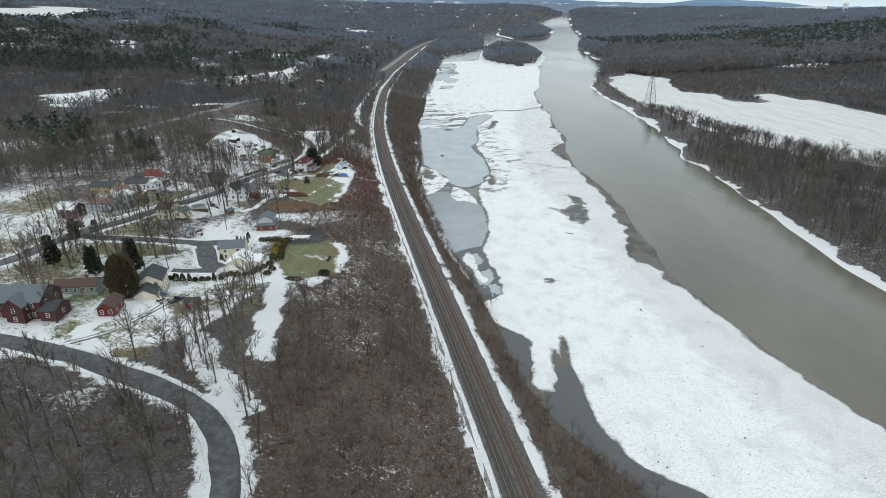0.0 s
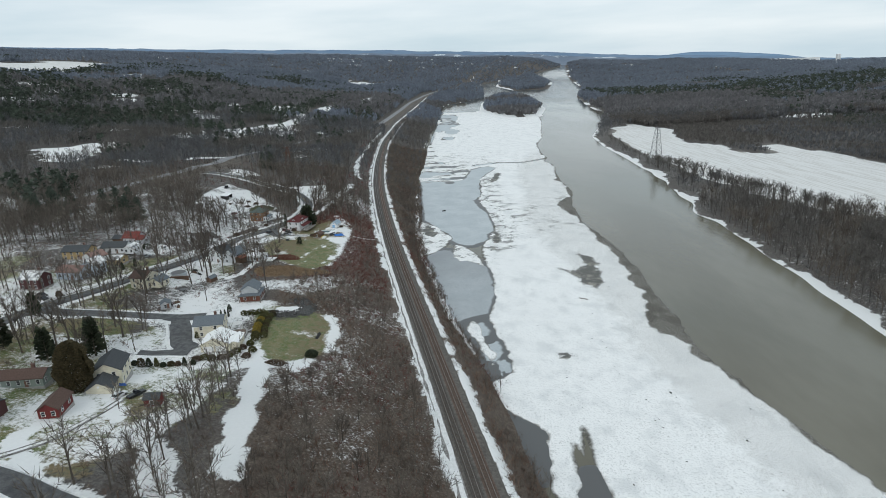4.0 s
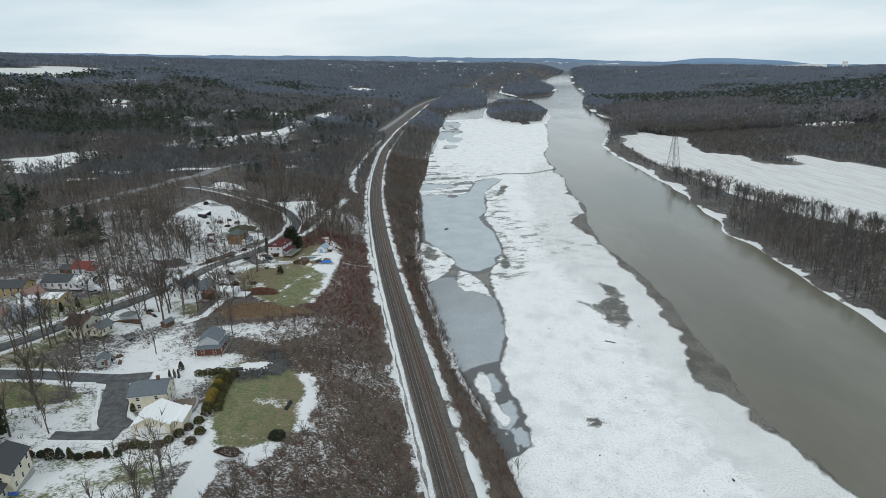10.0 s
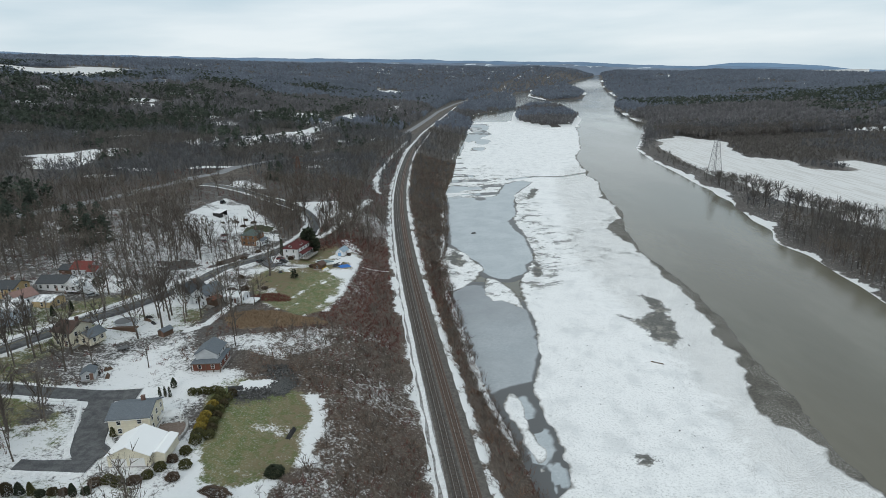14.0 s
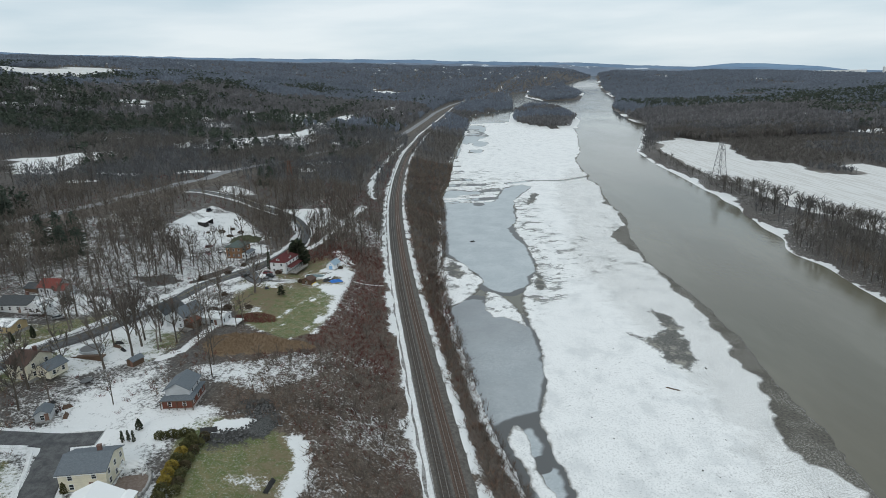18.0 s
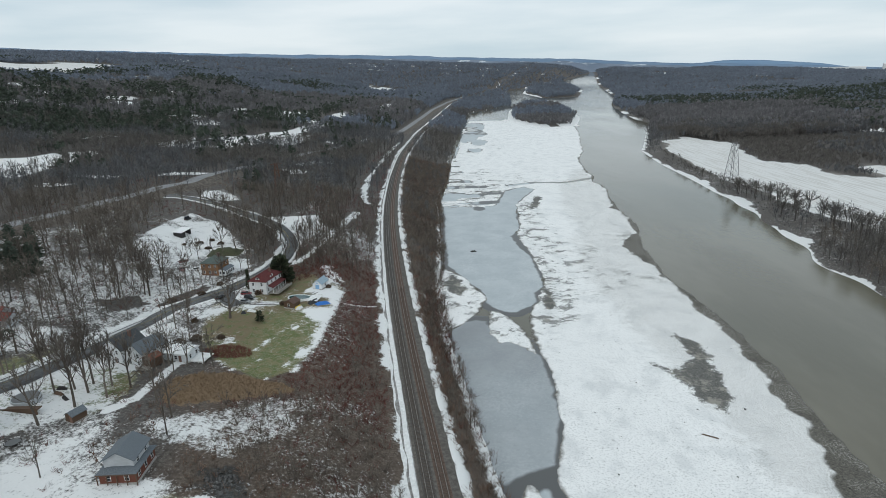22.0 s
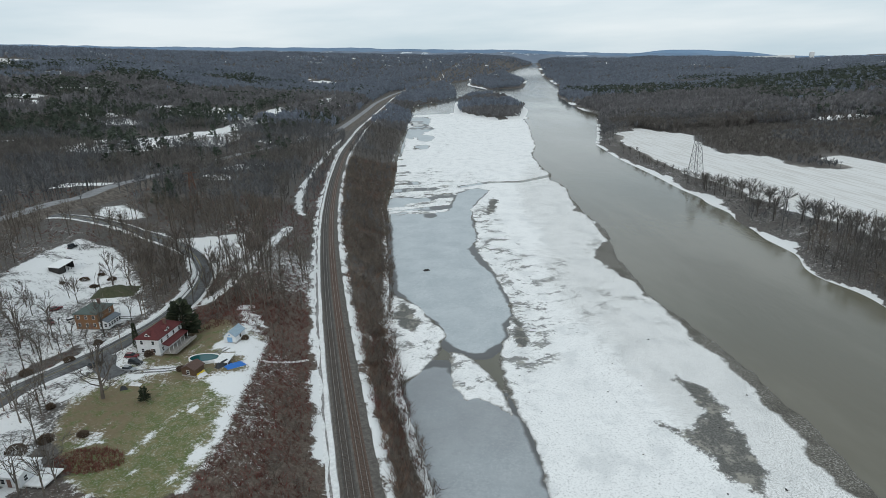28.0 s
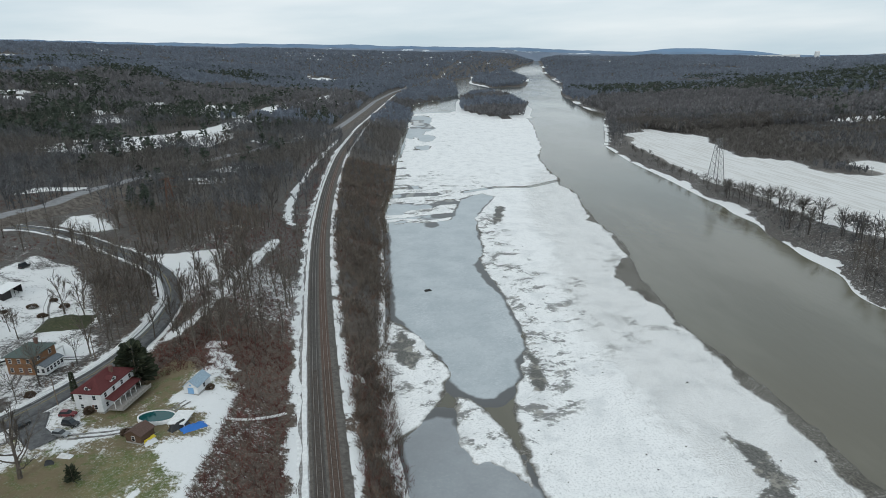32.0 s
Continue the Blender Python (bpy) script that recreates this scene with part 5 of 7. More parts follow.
scatter("woodland", FAR_WOOD, x[grey], y[grey], h[grey], M_HAZY_HILLWOODS, "distant leafless woods in painted haze-blue covering the valley sides", "woodland", wide=(0.9, 1.35))
x, y = field_points(-3700, 3700, 2000, 4860, 20, lambda x, y: ring(2500, 4860)(x, y) * (np.abs(x) < 120 + 0.86 * y), 6)
scatter("woodland", FAR_WOOD, x, y, heights_for(x, y, 11, 19, 6), M_HAZY_HILLWOODS, "leafless woods on the far hills", "woodland", wide=(1.2, 1.9))
x, y = field_points(500, 1500, 4300, 4900, 11, lambda x, y: 0.95 * clear_of(x, y) * (np.hypot(x, y - 130) > 4480) * (np.hypot(x, y - 130) < 4880) * (x > bank_x(y) - 60) * (x < shore_x(y) + 60), 19)
scatter("woodland", FAR_WOOD, x, y, heights_for(x, y, 13, 20, 6), M_HAZY_HILLWOODS, "leafless woods where the valley closes", "woodland", wide=(1.0, 1.6))
x, y = field_points(-1500, 1700, 440, 2300, 10, lambda x, y: clear_of(x, y) * np.where(in_pines(x, y) > 0, np.where(y > 1150, 0.5, 0.66), 0.16 * smooth(0.52, 0.66, fractal(x, y, 60, 79)) * (np.hypot(x, y - 130) > 560) * ((x < rail_x(y) - 60) | (x > shore_x(y) + 420))), 7)
near_pine = np.hypot(x, y - 130) < 1300
scatter("pine_wood", PINES_MID, x[near_pine], y[near_pine], heights_for(x, y, 13, 20, 8)[near_pine], M_HAZY_PINE, "dark green pine woods on the slope", "pine wood", wide=(1.0, 1.5))
scatter("pine_wood", PINES_FAR, x[~near_pine], y[~near_pine], heights_for(x, y, 13, 20, 8)[~near_pine], M_HAZY_PINE, "dark green pine woods far across the valley", "pine wood", wide=(1.2, 1.8))


def brush_zone(x, y):
    d = rail_x(y) - x
    p = np.where((d > 8.8 + 3.5 * fractal(x, y, 11, 53)) & (d < 60) & (y > 60) & (y < 640), 0.85, 0)
    p = np.where((d > 8.8) & (d < 28) & (y >= 600) & (y < 1000), 0.7, p)
    p = np.where((d < -8) & (x < bank_x(y) - 0.3), 0.95, p)
    p = np.where(inside([(-102, 270), (-84, 272), (-74, 294), (-88, 301), (-102, 294)], x, y) > 0, 0.9, p)
    p = np.where((d >= 60) & (inside([(-102, 270), (-84, 272), (-74, 294), (-88, 301), (-102, 294)], x, y) < 0) & (y < 650) & (y > 60) & (x > -260), 0.22, p)
    p = np.where(x > shore_x(y) + 7, 0.55 * (x < shore_x(y) + 70), p)
    p = np.where(inside(YARD_2, x, y) > 0, p * 0.2, p)
    p = np.where(inside(BRUSH_SNOW, x, y) > 0, p * 0.55, p)
    p = np.where(inside([(-93, 290), (-84, 292), (-74, 298), (-83, 302), (-87, 316), (-88, 318), (-89, 304)], x, y) > 0, 0.95, p)
    return p * clear_of(x, y, -0.4) * np.clip((fractal(x, y, 26, 35) - 0.25) * 5, 0.2, 1)


def red_zone(x, y):
    d = rail_x(y) - x
    return smooth(0.40, 0.62, fractal(x, y, 34, 37) + 0.34 * smooth(296, 325, y) * smooth(470, 430, y) * smooth(66, 44, d) + 0.10 * smooth(300, 280, y) * smooth(66, 44, d) + 0.45 * smooth(560, 620, y) * (d > 0) * (d < 26) - 0.3 * (d < 0))


x, y = field_points(-260, 60, 60, 900, 2.1, lambda x, y: brush_zone(x, y) * (x < 150), 9)
x2, y2 = field_points(-90, 0, 305, 450, 1.7, lambda x, y: brush_zone(x, y) * (rail_x(y) - x < 60), 20)
x, y = np.r_[x, x2], np.r_[y, y2]
pick = np.random.default_rng(8).random(len(x)) < red_zone(x, y)
h = np.random.default_rng(10).uniform(1.2, 3.2, len(x))
h = np.where((rail_x(y) < x), h * 1.25, h)
scatter("brush", BRUSH, x[pick], y[pick], h[pick] * 0.85, M_REDBRUSH, "dark red tangle of bare brush beside the railway", "brush", wide=(0.8, 1.3))
scatter("brush", BRUSH, x[~pick], y[~pick], h[~pick], M_BRUSH, "grey-brown tangle of bare brush on the banks", "brush", wide=(0.8, 1.3))
SHRUBS = [rough_tree(s, 8, 60, 0.011, False) for s in range(70, 75)]


def shrub_zone(x, y):
    d = rail_x(y) - x
    p = np.where((d < -9.5) & (x < bank_x(y) + 0.8), smooth(0.30, 0.44, fractal(x, y, 17, 45)), 0)
    p = np.where((d > 9) & (d < 64) & (y < 470), 0.55 * smooth(0.40, 0.56, fractal(x, y, 22, 46)) + 0.06, p)
    p = np.where((d >= 64) & (x > -150) & (y < 230), 0.25, p)
    p = np.where((d > 0) & (y > 305) & (y < 450), p * 0.4, p)
    return p * clear_of(x, y, -0.3) * (y < 900)


x, y = field_points(-150, 70, 60, 900, 3.0, shrub_zone, 17)
h = np.random.default_rng(18).uniform(2.4, 6.0, len(x)) * np.where(x > rail_x(y), np.interp(y, [330, 430, 640], [0.72, 1.3, 1.4]), 1.0)
scatter("shrubs", SHRUBS, x, y, h, M_SHRUB, "pale grey-brown leafless shrubs and saplings along the line", "shrubs", wide=(0.9, 1.5), sink=0.5)
bed = lambda x, y: np.maximum.reduce([inside(p, x, y) for p in SCRUB_BEDS]) > 0.5
x, y = field_points(-145, -100, 222, 404, 1.5, lambda x, y: bed(x, y) * 0.8 * smooth(0.35, 0.5, fractal(x, y, 6, 36)), 22)
scatter("brush", THICKET, x, y, np.random.default_rng(23).uniform(0.5, 1.3, len(x)), M_BRUSH, "low brown scrub beds beside the village road", "brush")
ROCKS = []
for s in (80, 81, 82):
    g = np.random.default_rng(s)
    v = np.array([[0.5, 0, 0.2], [0, 0.5, 0.25], [-0.5, 0, 0.15], [0, -0.5, 0.2], [0, 0, 0.62], [0, 0, -0.3]]) + g.normal(0, 0.09, (6, 3))
    ROCKS.append((v, np.array([[0, 1, 4], [1, 2, 4], [2, 3, 4], [3, 0, 4], [1, 0, 5], [2, 1, 5], [3, 2, 5], [0, 3, 5]])))
x, y = field_points(-64, -45, 250, 274, 0.75, lambda x, y: 0.75 * (near_line([(-61, 253), (-56, 255.5), (-52.5, 259), (-52, 264), (-56, 270)], x, y) < 4.2 * fractal(x, y, 5, 38) + 1.0), 24)
scatter("rubble", ROCKS, x, y, np.random.default_rng(25).uniform(0.35, 1.1, len(x)), simple("rubble_stone", (0.045, 0.044, 0.043), (0.15, 0.148, 0.145), 1.5, 0.9, bump=0.4), "dark broken stone tipped beside the snowy yard", "rubble")
x, y = field_points(180, 420, 120, 900, 3.4, lambda x, y: brush_zone(x, y) * (x > 150), 11)
scatter("brush", THICKET, x, y, np.random.default_rng(12).uniform(1.2, 3.2, len(x)), M_HAZY_FARWOODS, "grey-brown undergrowth along the far bank", "brush")
x, y = field_points(-98, -48, 296, 326, 0.8, lambda x, y: 1.0 * (inside(REEDS, x, y) > 0.3), 13)
scatter("reeds", [tuft(s, 8, 0.03, 0.1) for s in (60, 61)], x, y, np.random.default_rng(14).uniform(0.8, 1.6, len(x)),
        simple("dry_reed", (0.16, 0.108, 0.066), (0.29, 0.205, 0.13), 1.0, 0.9), "tawny dry reeds in a damp hollow", "reeds")
x, y = field_points(-92, -66, 324, 352, 0.7, lambda x, y: 1.0 * (np.hypot((x + 78) / 8.2, (y - 338) / 5.6) < 1), 15)
scatter("bramble", [tuft(s, 10, 0.03, 0.6) for s in (62, 63)], x, y, np.random.default_rng(16).uniform(0.8, 1.7, len(x)),
        simple("red_canes", (0.14, 0.05, 0.04), (0.22, 0.09, 0.07), 1.0, 0.9), "oval patch of dark red bramble canes", "bramble")

# ---- building materials ----
def siding(name, color, pitch=5.0):
    """Painted boards with faint courses and weathering."""
    k = Nodes(name, 0.65, 0, 0.3)
    n, f = k.noise(0.6, 4, 0.6, None, True), k.noise(1.0, 2, 0.5, (0.3, 0.3, pitch), True)
    dark = tuple(0.82 * v for v in color)
    k.color(k.mix(k.step(k.math("ADD", k.math("MULTIPLY", n, 0.6), k.math("MULTIPLY", f, 0.4)), 0.35, 0.68), dark, color)).bump(f, 0.3, 0.03)
    return k.m


def shingle(name, color, snow=0.0):
    """Roof shingles, with a thin broken cover of snow where there is some."""
    k = Nodes(name, 0.85, 0, 0.2)
    n, f = k.noise(0.5, 4, 0.65, None, True), k.noise(3.5, 3, 0.6, (1, 1, 3), True)
    c = k.mix(k.step(f, 0.35, 0.7), tuple(0.7 * v for v in color), color)
    if snow:
        c = k.mix(k.step(k.math("ADD", n, snow), 0.78, 0.98), c, SNOW)
    k.color(c).bump(f, 0.4, 0.04)
    return k.m


W_CREAM, W_YELLOW, W_WHITE = siding("cream_siding", (0.74, 0.69, 0.55)), siding("yellow_siding", (0.42, 0.31, 0.16)), siding("white_siding", (0.74, 0.75, 0.76))
W_RED, W_DARKRED, W_BLUE = siding("red_boards", (0.15, 0.026, 0.024)), siding("maroon_siding", (0.085, 0.034, 0.034)), siding("pale_blue_siding", (0.55, 0.63, 0.72))
W_GREY, W_TAN, W_BLACK = siding("grey_clapboard", (0.48, 0.50, 0.52)), siding("tan_siding", (0.55, 0.42, 0.24)), siding("black_boards", (0.035, 0.033, 0.032))
W_BRICK, W_TIMBER, W_GREEN = siding("orange_brick", (0.27, 0.14, 0.07), 11), siding("stained_timber", (0.15, 0.055, 0.036)), siding("green_grey_siding", (0.28, 0.33, 0.30))
W_CHIMNEY = siding("dull_brick", (0.17, 0.10, 0.08), 11)
W_BROWN = siding("brown_boards", (0.12, 0.075, 0.05))
R_SLATE, R_DARK, R_BROWN = shingle("slate_shingles", (0.17, 0.19, 0.21)), shingle("charcoal_shingles", (0.085, 0.09, 0.095)), shingle("brown_shingles", (0.13, 0.085, 0.07))
R_MAROON, R_RED, R_SALMON = shingle("maroon_shingles", (0.13, 0.04, 0.04)), shingle("red_metal_sheets", (0.21, 0.062, 0.052), 0.12), shingle("salmon_shingles", (0.30, 0.19, 0.165))
R_BLUE, R_SNOW, R_HALF = shingle("blue_shingles", (0.36, 0.46, 0.54)), shingle("snowed_shingles", (0.2, 0.2, 0.2), 1.0), shingle("half_snowed_shingles", (0.16, 0.17, 0.18), 0.42)
R_GREEN = shingle("green_grey_shingles", (0.12, 0.15, 0.14))
TRIM = simple("white_trim", (0.78, 0.78, 0.77), (0.7, 0.7, 0.69), 2, 0.5)
STONE = simple("concrete_footing", (0.30, 0.29, 0.28), (0.4, 0.39, 0.37), 2, 0.9)
GLASS = Nodes("window_glass", 0.08, 0, 0.6).color((0.025, 0.03, 0.035)).m
DOORS = simple("painted_door", (0.16, 0.09, 0.07), (0.2, 0.12, 0.09), 3, 0.5)
BLUE_DOOR = simple("blue_painted_door", (0.18, 0.34, 0.55), (0.23, 0.40, 0.6), 3, 0.5)
DECK = simple("weathered_deck", (0.24, 0.22, 0.20), (0.36, 0.34, 0.31), 2, 0.9)
METAL = simple("galvanised_steel", (0.22, 0.21, 0.2), (0.34, 0.33, 0.32), 2, 0.55, 0.6)
POLE = simple("weathered_pole", (0.14, 0.11, 0.085), (0.22, 0.18, 0.15), 2, 0.9)


def window(parent, x, y, z, w, h, facing, material=GLASS):
    """A framed window; facing: s, n, e or w."""
    d = 0.05
    fx, fy = {"s": (0, -1), "n": (0, 1), "e": (1, 0), "w": (-1, 0)}[facing]
    if fx:
        frame_box = [box(x - d, x + d, y - w / 2 - 0.08, y + w / 2 + 0.08, z + h / 2, z + h / 2 + 0.09), box(x - d, x + d, y - w / 2 - 0.08, y + w / 2 + 0.08, z - h / 2 - 0.09, z - h / 2),
                     box(x - d, x + d, y - w / 2 - 0.08, y - w / 2, z - h / 2, z + h / 2), box(x - d, x + d, y + w / 2, y + w / 2 + 0.08, z - h / 2, z + h / 2), box(x - d, x + d, y - w / 2, y + w / 2, z - 0.04, z + 0.04)]
        pane = box(x - 0.02 + fx * 0.02, x + 0.02 + fx * 0.02, y - w / 2, y + w / 2, z - h / 2, z + h / 2)
    else:
        frame_box = [box(x - w / 2 - 0.08, x + w / 2 + 0.08, y - d, y + d, z + h / 2, z + h / 2 + 0.09), box(x - w / 2 - 0.08, x + w / 2 + 0.08, y - d, y + d, z - h / 2 - 0.09, z - h / 2),
                     box(x - w / 2 - 0.08, x - w / 2, y - d, y + d, z - h / 2, z + h / 2), box(x + w / 2, x + w / 2 + 0.08, y - d, y + d, z - h / 2, z + h / 2), box(x - w / 2, x + w / 2, y - d, y + d, z - 0.04, z + 0.04)]
        pane = box(x - w / 2, x + w / 2, y - 0.02 + fy * 0.02, y + 0.02 + fy * 0.02, z - h / 2, z + h / 2)
    win = part("window", *join(*frame_box), TRIM, parent, "white window frame")
    part("pane", *pane, material, win)
    return win


def gable_walls(w, l, h, rise, ridge):
    """Walls with gable ends: ridge runs along x or y."""
    a, b = w / 2, l / 2
    v, f = box(-a, a, -b, b, 0, h)
    f = [q for k, q in enumerate(f) if k != 1]
    if ridge == "y":
        v += [(0, -b, h + rise), (0, b, h + rise)]
        f += [(4, 5, 8), (6, 7, 9)]
    elif ridge == "x":
        v += [(-a, 0, h + rise), (a, 0, h + rise)]
        f += [(5, 6, 9), (7, 4, 8)]
    return v, f


def roof_shape(w, l, h, rise, ridge, over=0.45, thick=0.18):
    a, b = w / 2 + over, l / 2 + over
    drop = rise * over / ((w if ridge != "x" else l) / 2)
    lo, hi = h - drop + 0.03, h + rise + 0.03
    if ridge == "hip":
        r = max(l - w, 0.6) / 2
        lo = h - 0.1
        top = [(-a, -b, lo), (a, -b, lo), (a, b, lo), (-a, b, lo), (0, -r, hi), (0, r, hi)]
        f = [(0, 1, 4), (1, 2, 5, 4), (2, 3, 5), (3, 0, 4, 5)]
    elif ridge == "y":
        top = [(-a, -b, lo), (a, -b, lo), (a, b, lo), (-a, b, lo), (0, -b, hi), (0, b, hi)]
        f = [(1, 2, 5, 4), (3, 0, 4, 5)]
    else:
        top = [(-a, -b, lo), (a, -b, lo), (a, b, lo), (-a, b, lo), (-a, 0, hi), (a, 0, hi)]
        f = [(0, 1, 5, 4), (2, 3, 4, 5)]
    n = len(top)
    v = top + [(x, y, z + thick) for x, y, z in top]
    faces = [tuple(reversed(q)) for q in f] + [tuple(i + n for i in q) for q in f]
    edges = {}
    for q in f:
        for i, j in zip(q, q[1:] + q[:1]):
            edges[(i, j)] = edges.get((i, j), 0) + 1
    for i, j in edges:
        if (j, i) not in edges:
            faces.append((i, j, j + n, i + n))
    return v, faces


def wing(parent, dx, dy, w, l, h, rise, ridge, wall, roof, z0=0.0, windows=(2, 2), storeys=1, over=0.45):
    """One block of a house: walls, roof and windows on the south and east sides."""
    def at(shape):
        return [(x + dx, y + dy, z + z0) for x, y, z in shape[0]], shape[1]
    body = part("wall", *at(gable_walls(w, l, h, rise, ridge)), wall, parent)
    part("roof", *at(roof_shape(w, l, h, rise, ridge, over)), roof, parent)
    rows = [h * (k + 0.55) / storeys for k in range(storeys)]
    for z in rows:
        for k in range(windows[0]):
            x = -w / 2 + w * (k + 0.5) / windows[0]
            window(parent, dx + x, dy - l / 2 - 0.03, z0 + z, 0.9, 1.25, "s")
            if k % 2 == 0:
                window(parent, dx + x, dy + l / 2 + 0.03, z0 + z, 0.9, 1.25, "n")
        for k in range(windows[1]):
            y = -l / 2 + l * (k + 0.5) / windows[1]
            window(parent, dx + w / 2 + 0.03, dy + y, z0 + z, 0.9, 1.25, "e")
            if k % 2 == 0:
                window(parent, dx - w / 2 - 0.03, dy + y, z0 + z, 0.9, 1.25, "w")
    return body


def site(x, y, w, l):
    """Lowest ground under a footprint."""
    gx, gy = np.meshgrid(np.linspace(x - w / 2, x + w / 2, 5), np.linspace(y - l / 2, y + l / 2, 5))
    z = land(gx, gy)
    return float(np.median(z)), float(z.min())


def house(name, x, y, turn, w, l, h, rise, ridge, wall, roof, label, windows=(2, 2), storeys=1, chimney=True, door=True, category="house", over=0.45, group=""):
    z, low = site(x, y, w, l)
    ob = thing(name, pose(x, y, z + 0.25, 0, 0, turn), label, category, group)
    part("foundation", *box(-w / 2 - 0.08, w / 2 + 0.08, -l / 2 - 0.08, l / 2 + 0.08, low - z - 1.0, 0.12), STONE, ob, "grey concrete footing")
    wing(ob, 0, 0, w, l, h, rise, ridge, wall, roof, 0, windows, storeys, over)
    if chimney:
        part("chimney", *join(box(-0.4 + w * 0.18, 0.4 + w * 0.18, l * 0.1, l * 0.1 + 0.8, h, h + rise + 0.9), box(-0.48 + w * 0.18, 0.48 + w * 0.18, l * 0.1 - 0.08, l * 0.1 + 0.88, h + rise + 0.9, h + rise + 1.05)), W_CHIMNEY, ob, "dull brick chimney")
    if door:
        part("door", *box(-w * 0.5 + w * 0.62, -w * 0.5 + w * 0.62 + 1.0, -l / 2 - 0.07, -l / 2 - 0.01, 0.1, 2.15), DOORS, ob)
    return ob


# ---- the village ----
cream = house("house", -98, 196, 12, 8.0, 10, 5.2, 2.4, "y", W_CREAM, R_DARK, "cream two-storey house with charcoal roof beside a tall brown cedar", (2, 3), 2, False)
wing(cream, -0.6, -8.2, 6.8, 6.6, 3.0, 2.0, "y", W_CREAM, R_DARK, 0, (0, 2))
part("garage_vent", *box(-0.9, -0.3, -11.58, -11.5, 3.3, 3.9), TRIM, cream)
house("barn", -101, 173, 6, 5.0, 8, 2.8, 1.6, "y", W_RED, R_BROWN, "dark red barn with brown roof and two white windows", (2, 2), 1, False, False, "barn")
house("shed", -78, 178.5, 2, 4.2, 3.2, 2.3, 1.1, "x", W_RED, R_DARK, "small red garden shed with charcoal roof on snow", (1, 0), 1, False, True, "shed", 0.25)
big = house("house", -124, 170, -4, 16, 10, 6.0, 3.2, "x", W_DARKRED, R_SLATE, "large maroon house with grey gabled roofs and white trim", (3, 2), 2, True)
wing(big, 1.5, -5.4, 5.5, 4.5, 5.6, 2.6, "y", W_DARKRED, R_SLATE, 0, (1, 1), 2)
wing(big, 10.2, -2.5, 5.0, 7.0, 3.4, 1.4, "x", W_DARKRED, R_DARK, 0, (1, 1))
house("bungalow", -119, 189, 2, 13.5, 6.2, 2.8, 1.5, "x", W_GREEN, R_BROWN, "low grey-green bungalow with a brown roof", (5, 2), 1, True)
house("house", -166, 272, -10, 9, 7.5, 4.6, 2.4, "x", W_DARKRED, R_HALF, "dark red house with white trim and a part-snowed roof", (3, 2), 2)
blue = house("house", -157, 284, -14, 12, 7, 3.6, 2.0, "x", W_BLUE, R_SALMON, "pale blue house with a faded salmon roof", (3, 2), 1, False)
wing(blue, 5.5, 6.0, 6.5, 7.5, 5.0, 2.4, "y", W_BLUE, R_HALF, 0, (1, 2), 2)
house("house", -170, 313, -4, 12.5, 8, 4.0, 1.9, "x", W_YELLOW, R_DARK, "yellow house with a low dark roof", (4, 2), 2)
house("house", -158, 304, -30, 8.5, 7, 3.4, 2.0, "y", W_WHITE, R_SALMON, "white cottage with a salmon shingle roof", (2, 3), 1, False)
white = house("house", -157, 323, -4, 12, 7.5, 3.2, 2.1, "x", W_WHITE, R_DARK, "white house with a charcoal roof and a row of windows", (4, 2), 1, True)
wing(white, 8.6, -2.0, 5.2, 6.0, 2.8, 1.6, "y", W_WHITE, R_HALF, 0, (2, 2))
red_barn = house("barn", -157.5, 342.5, -10, 8.5, 7, 3.4, 2.4, "x", W_GREY, R_RED, "grey barn with a bright red metal roof", (3, 1), 1, False, False, "barn")
wing(red_barn, 6.0, -1.2, 4.0, 6.0, 2.8, 1.5, "x", W_GREY, R_RED, 0, (1, 1))
wing(red_barn, -7.4, -0.5, 6.0, 6.0, 2.8, 1.3, "x", W_BROWN, R_DARK, 0, (0, 0))
house("garage", -149, 305, -10, 8.0, 6.4, 2.6, 1.2, "x", W_TAN, R_HALF, "tan garage with a thin snow cover on its roof", (1, 1), 1, False, False, "garage")
brown = house("house", -125, 280, -16, 7.5, 8.5, 5.0, 2.2, "x", W_CREAM, R_BROWN, "cream house with a brown shingle roof", (2, 2), 2)
wing(brown, 6.2, 1.2, 5.4, 6.0, 2.8, 1.5, "y", W_CREAM, R_SLATE, 0, (1, 2))
main = house("house", -82, 236, 6, 10.0, 9.0, 4.7, 1.8, "x", W_CREAM, R_SLATE, "cream two-storey house with grey slate roof by the drive", (2, 3), 2, True)
part("gutter", *box(-5.4, 5.4, -5.08, -4.96, 4.36, 4.46), TRIM, main)
garage = house("garage", -75, 222.5, 2, 9.6, 8.6, 3.0, 2.3, "y", W_CREAM, R_SNOW, "cream garage with a broad snow-covered roof", (0, 0), 1, False, False, "garage", 0.5)
wing(garage, 6.2, 0.6, 3.0, 7.4, 2.5, 0.5, "y", W_CREAM, R_SNOW, 0, (0, 0), 1, 0.3)
for k in range(5):
    window(garage, 4.86, -2.4 + k * 1.25, 2.75, 0.55, 0.6, "e")
for k in range(2):
    part("garage_door", *box(-3.9 + k * 4.1, -0.5 + k * 4.1, -4.36, -4.3, 0.1, 2.2), TRIM, garage, "white panelled garage door")
grey_house = house("house", -76, 269.8, 2, 8.0, 9.6, 2.6, 0.7, "hip", W_TIMBER, R_SLATE, "grey clapboard house over a rust-brown timber ground floor", (2, 3), 1, False, False)
wing(grey_house, -0.3, 0.9, 6.6, 7.6, 4.7, 1.9, "y", W_GREY, R_SLATE, 0, (0, 2), 2, 0.5)
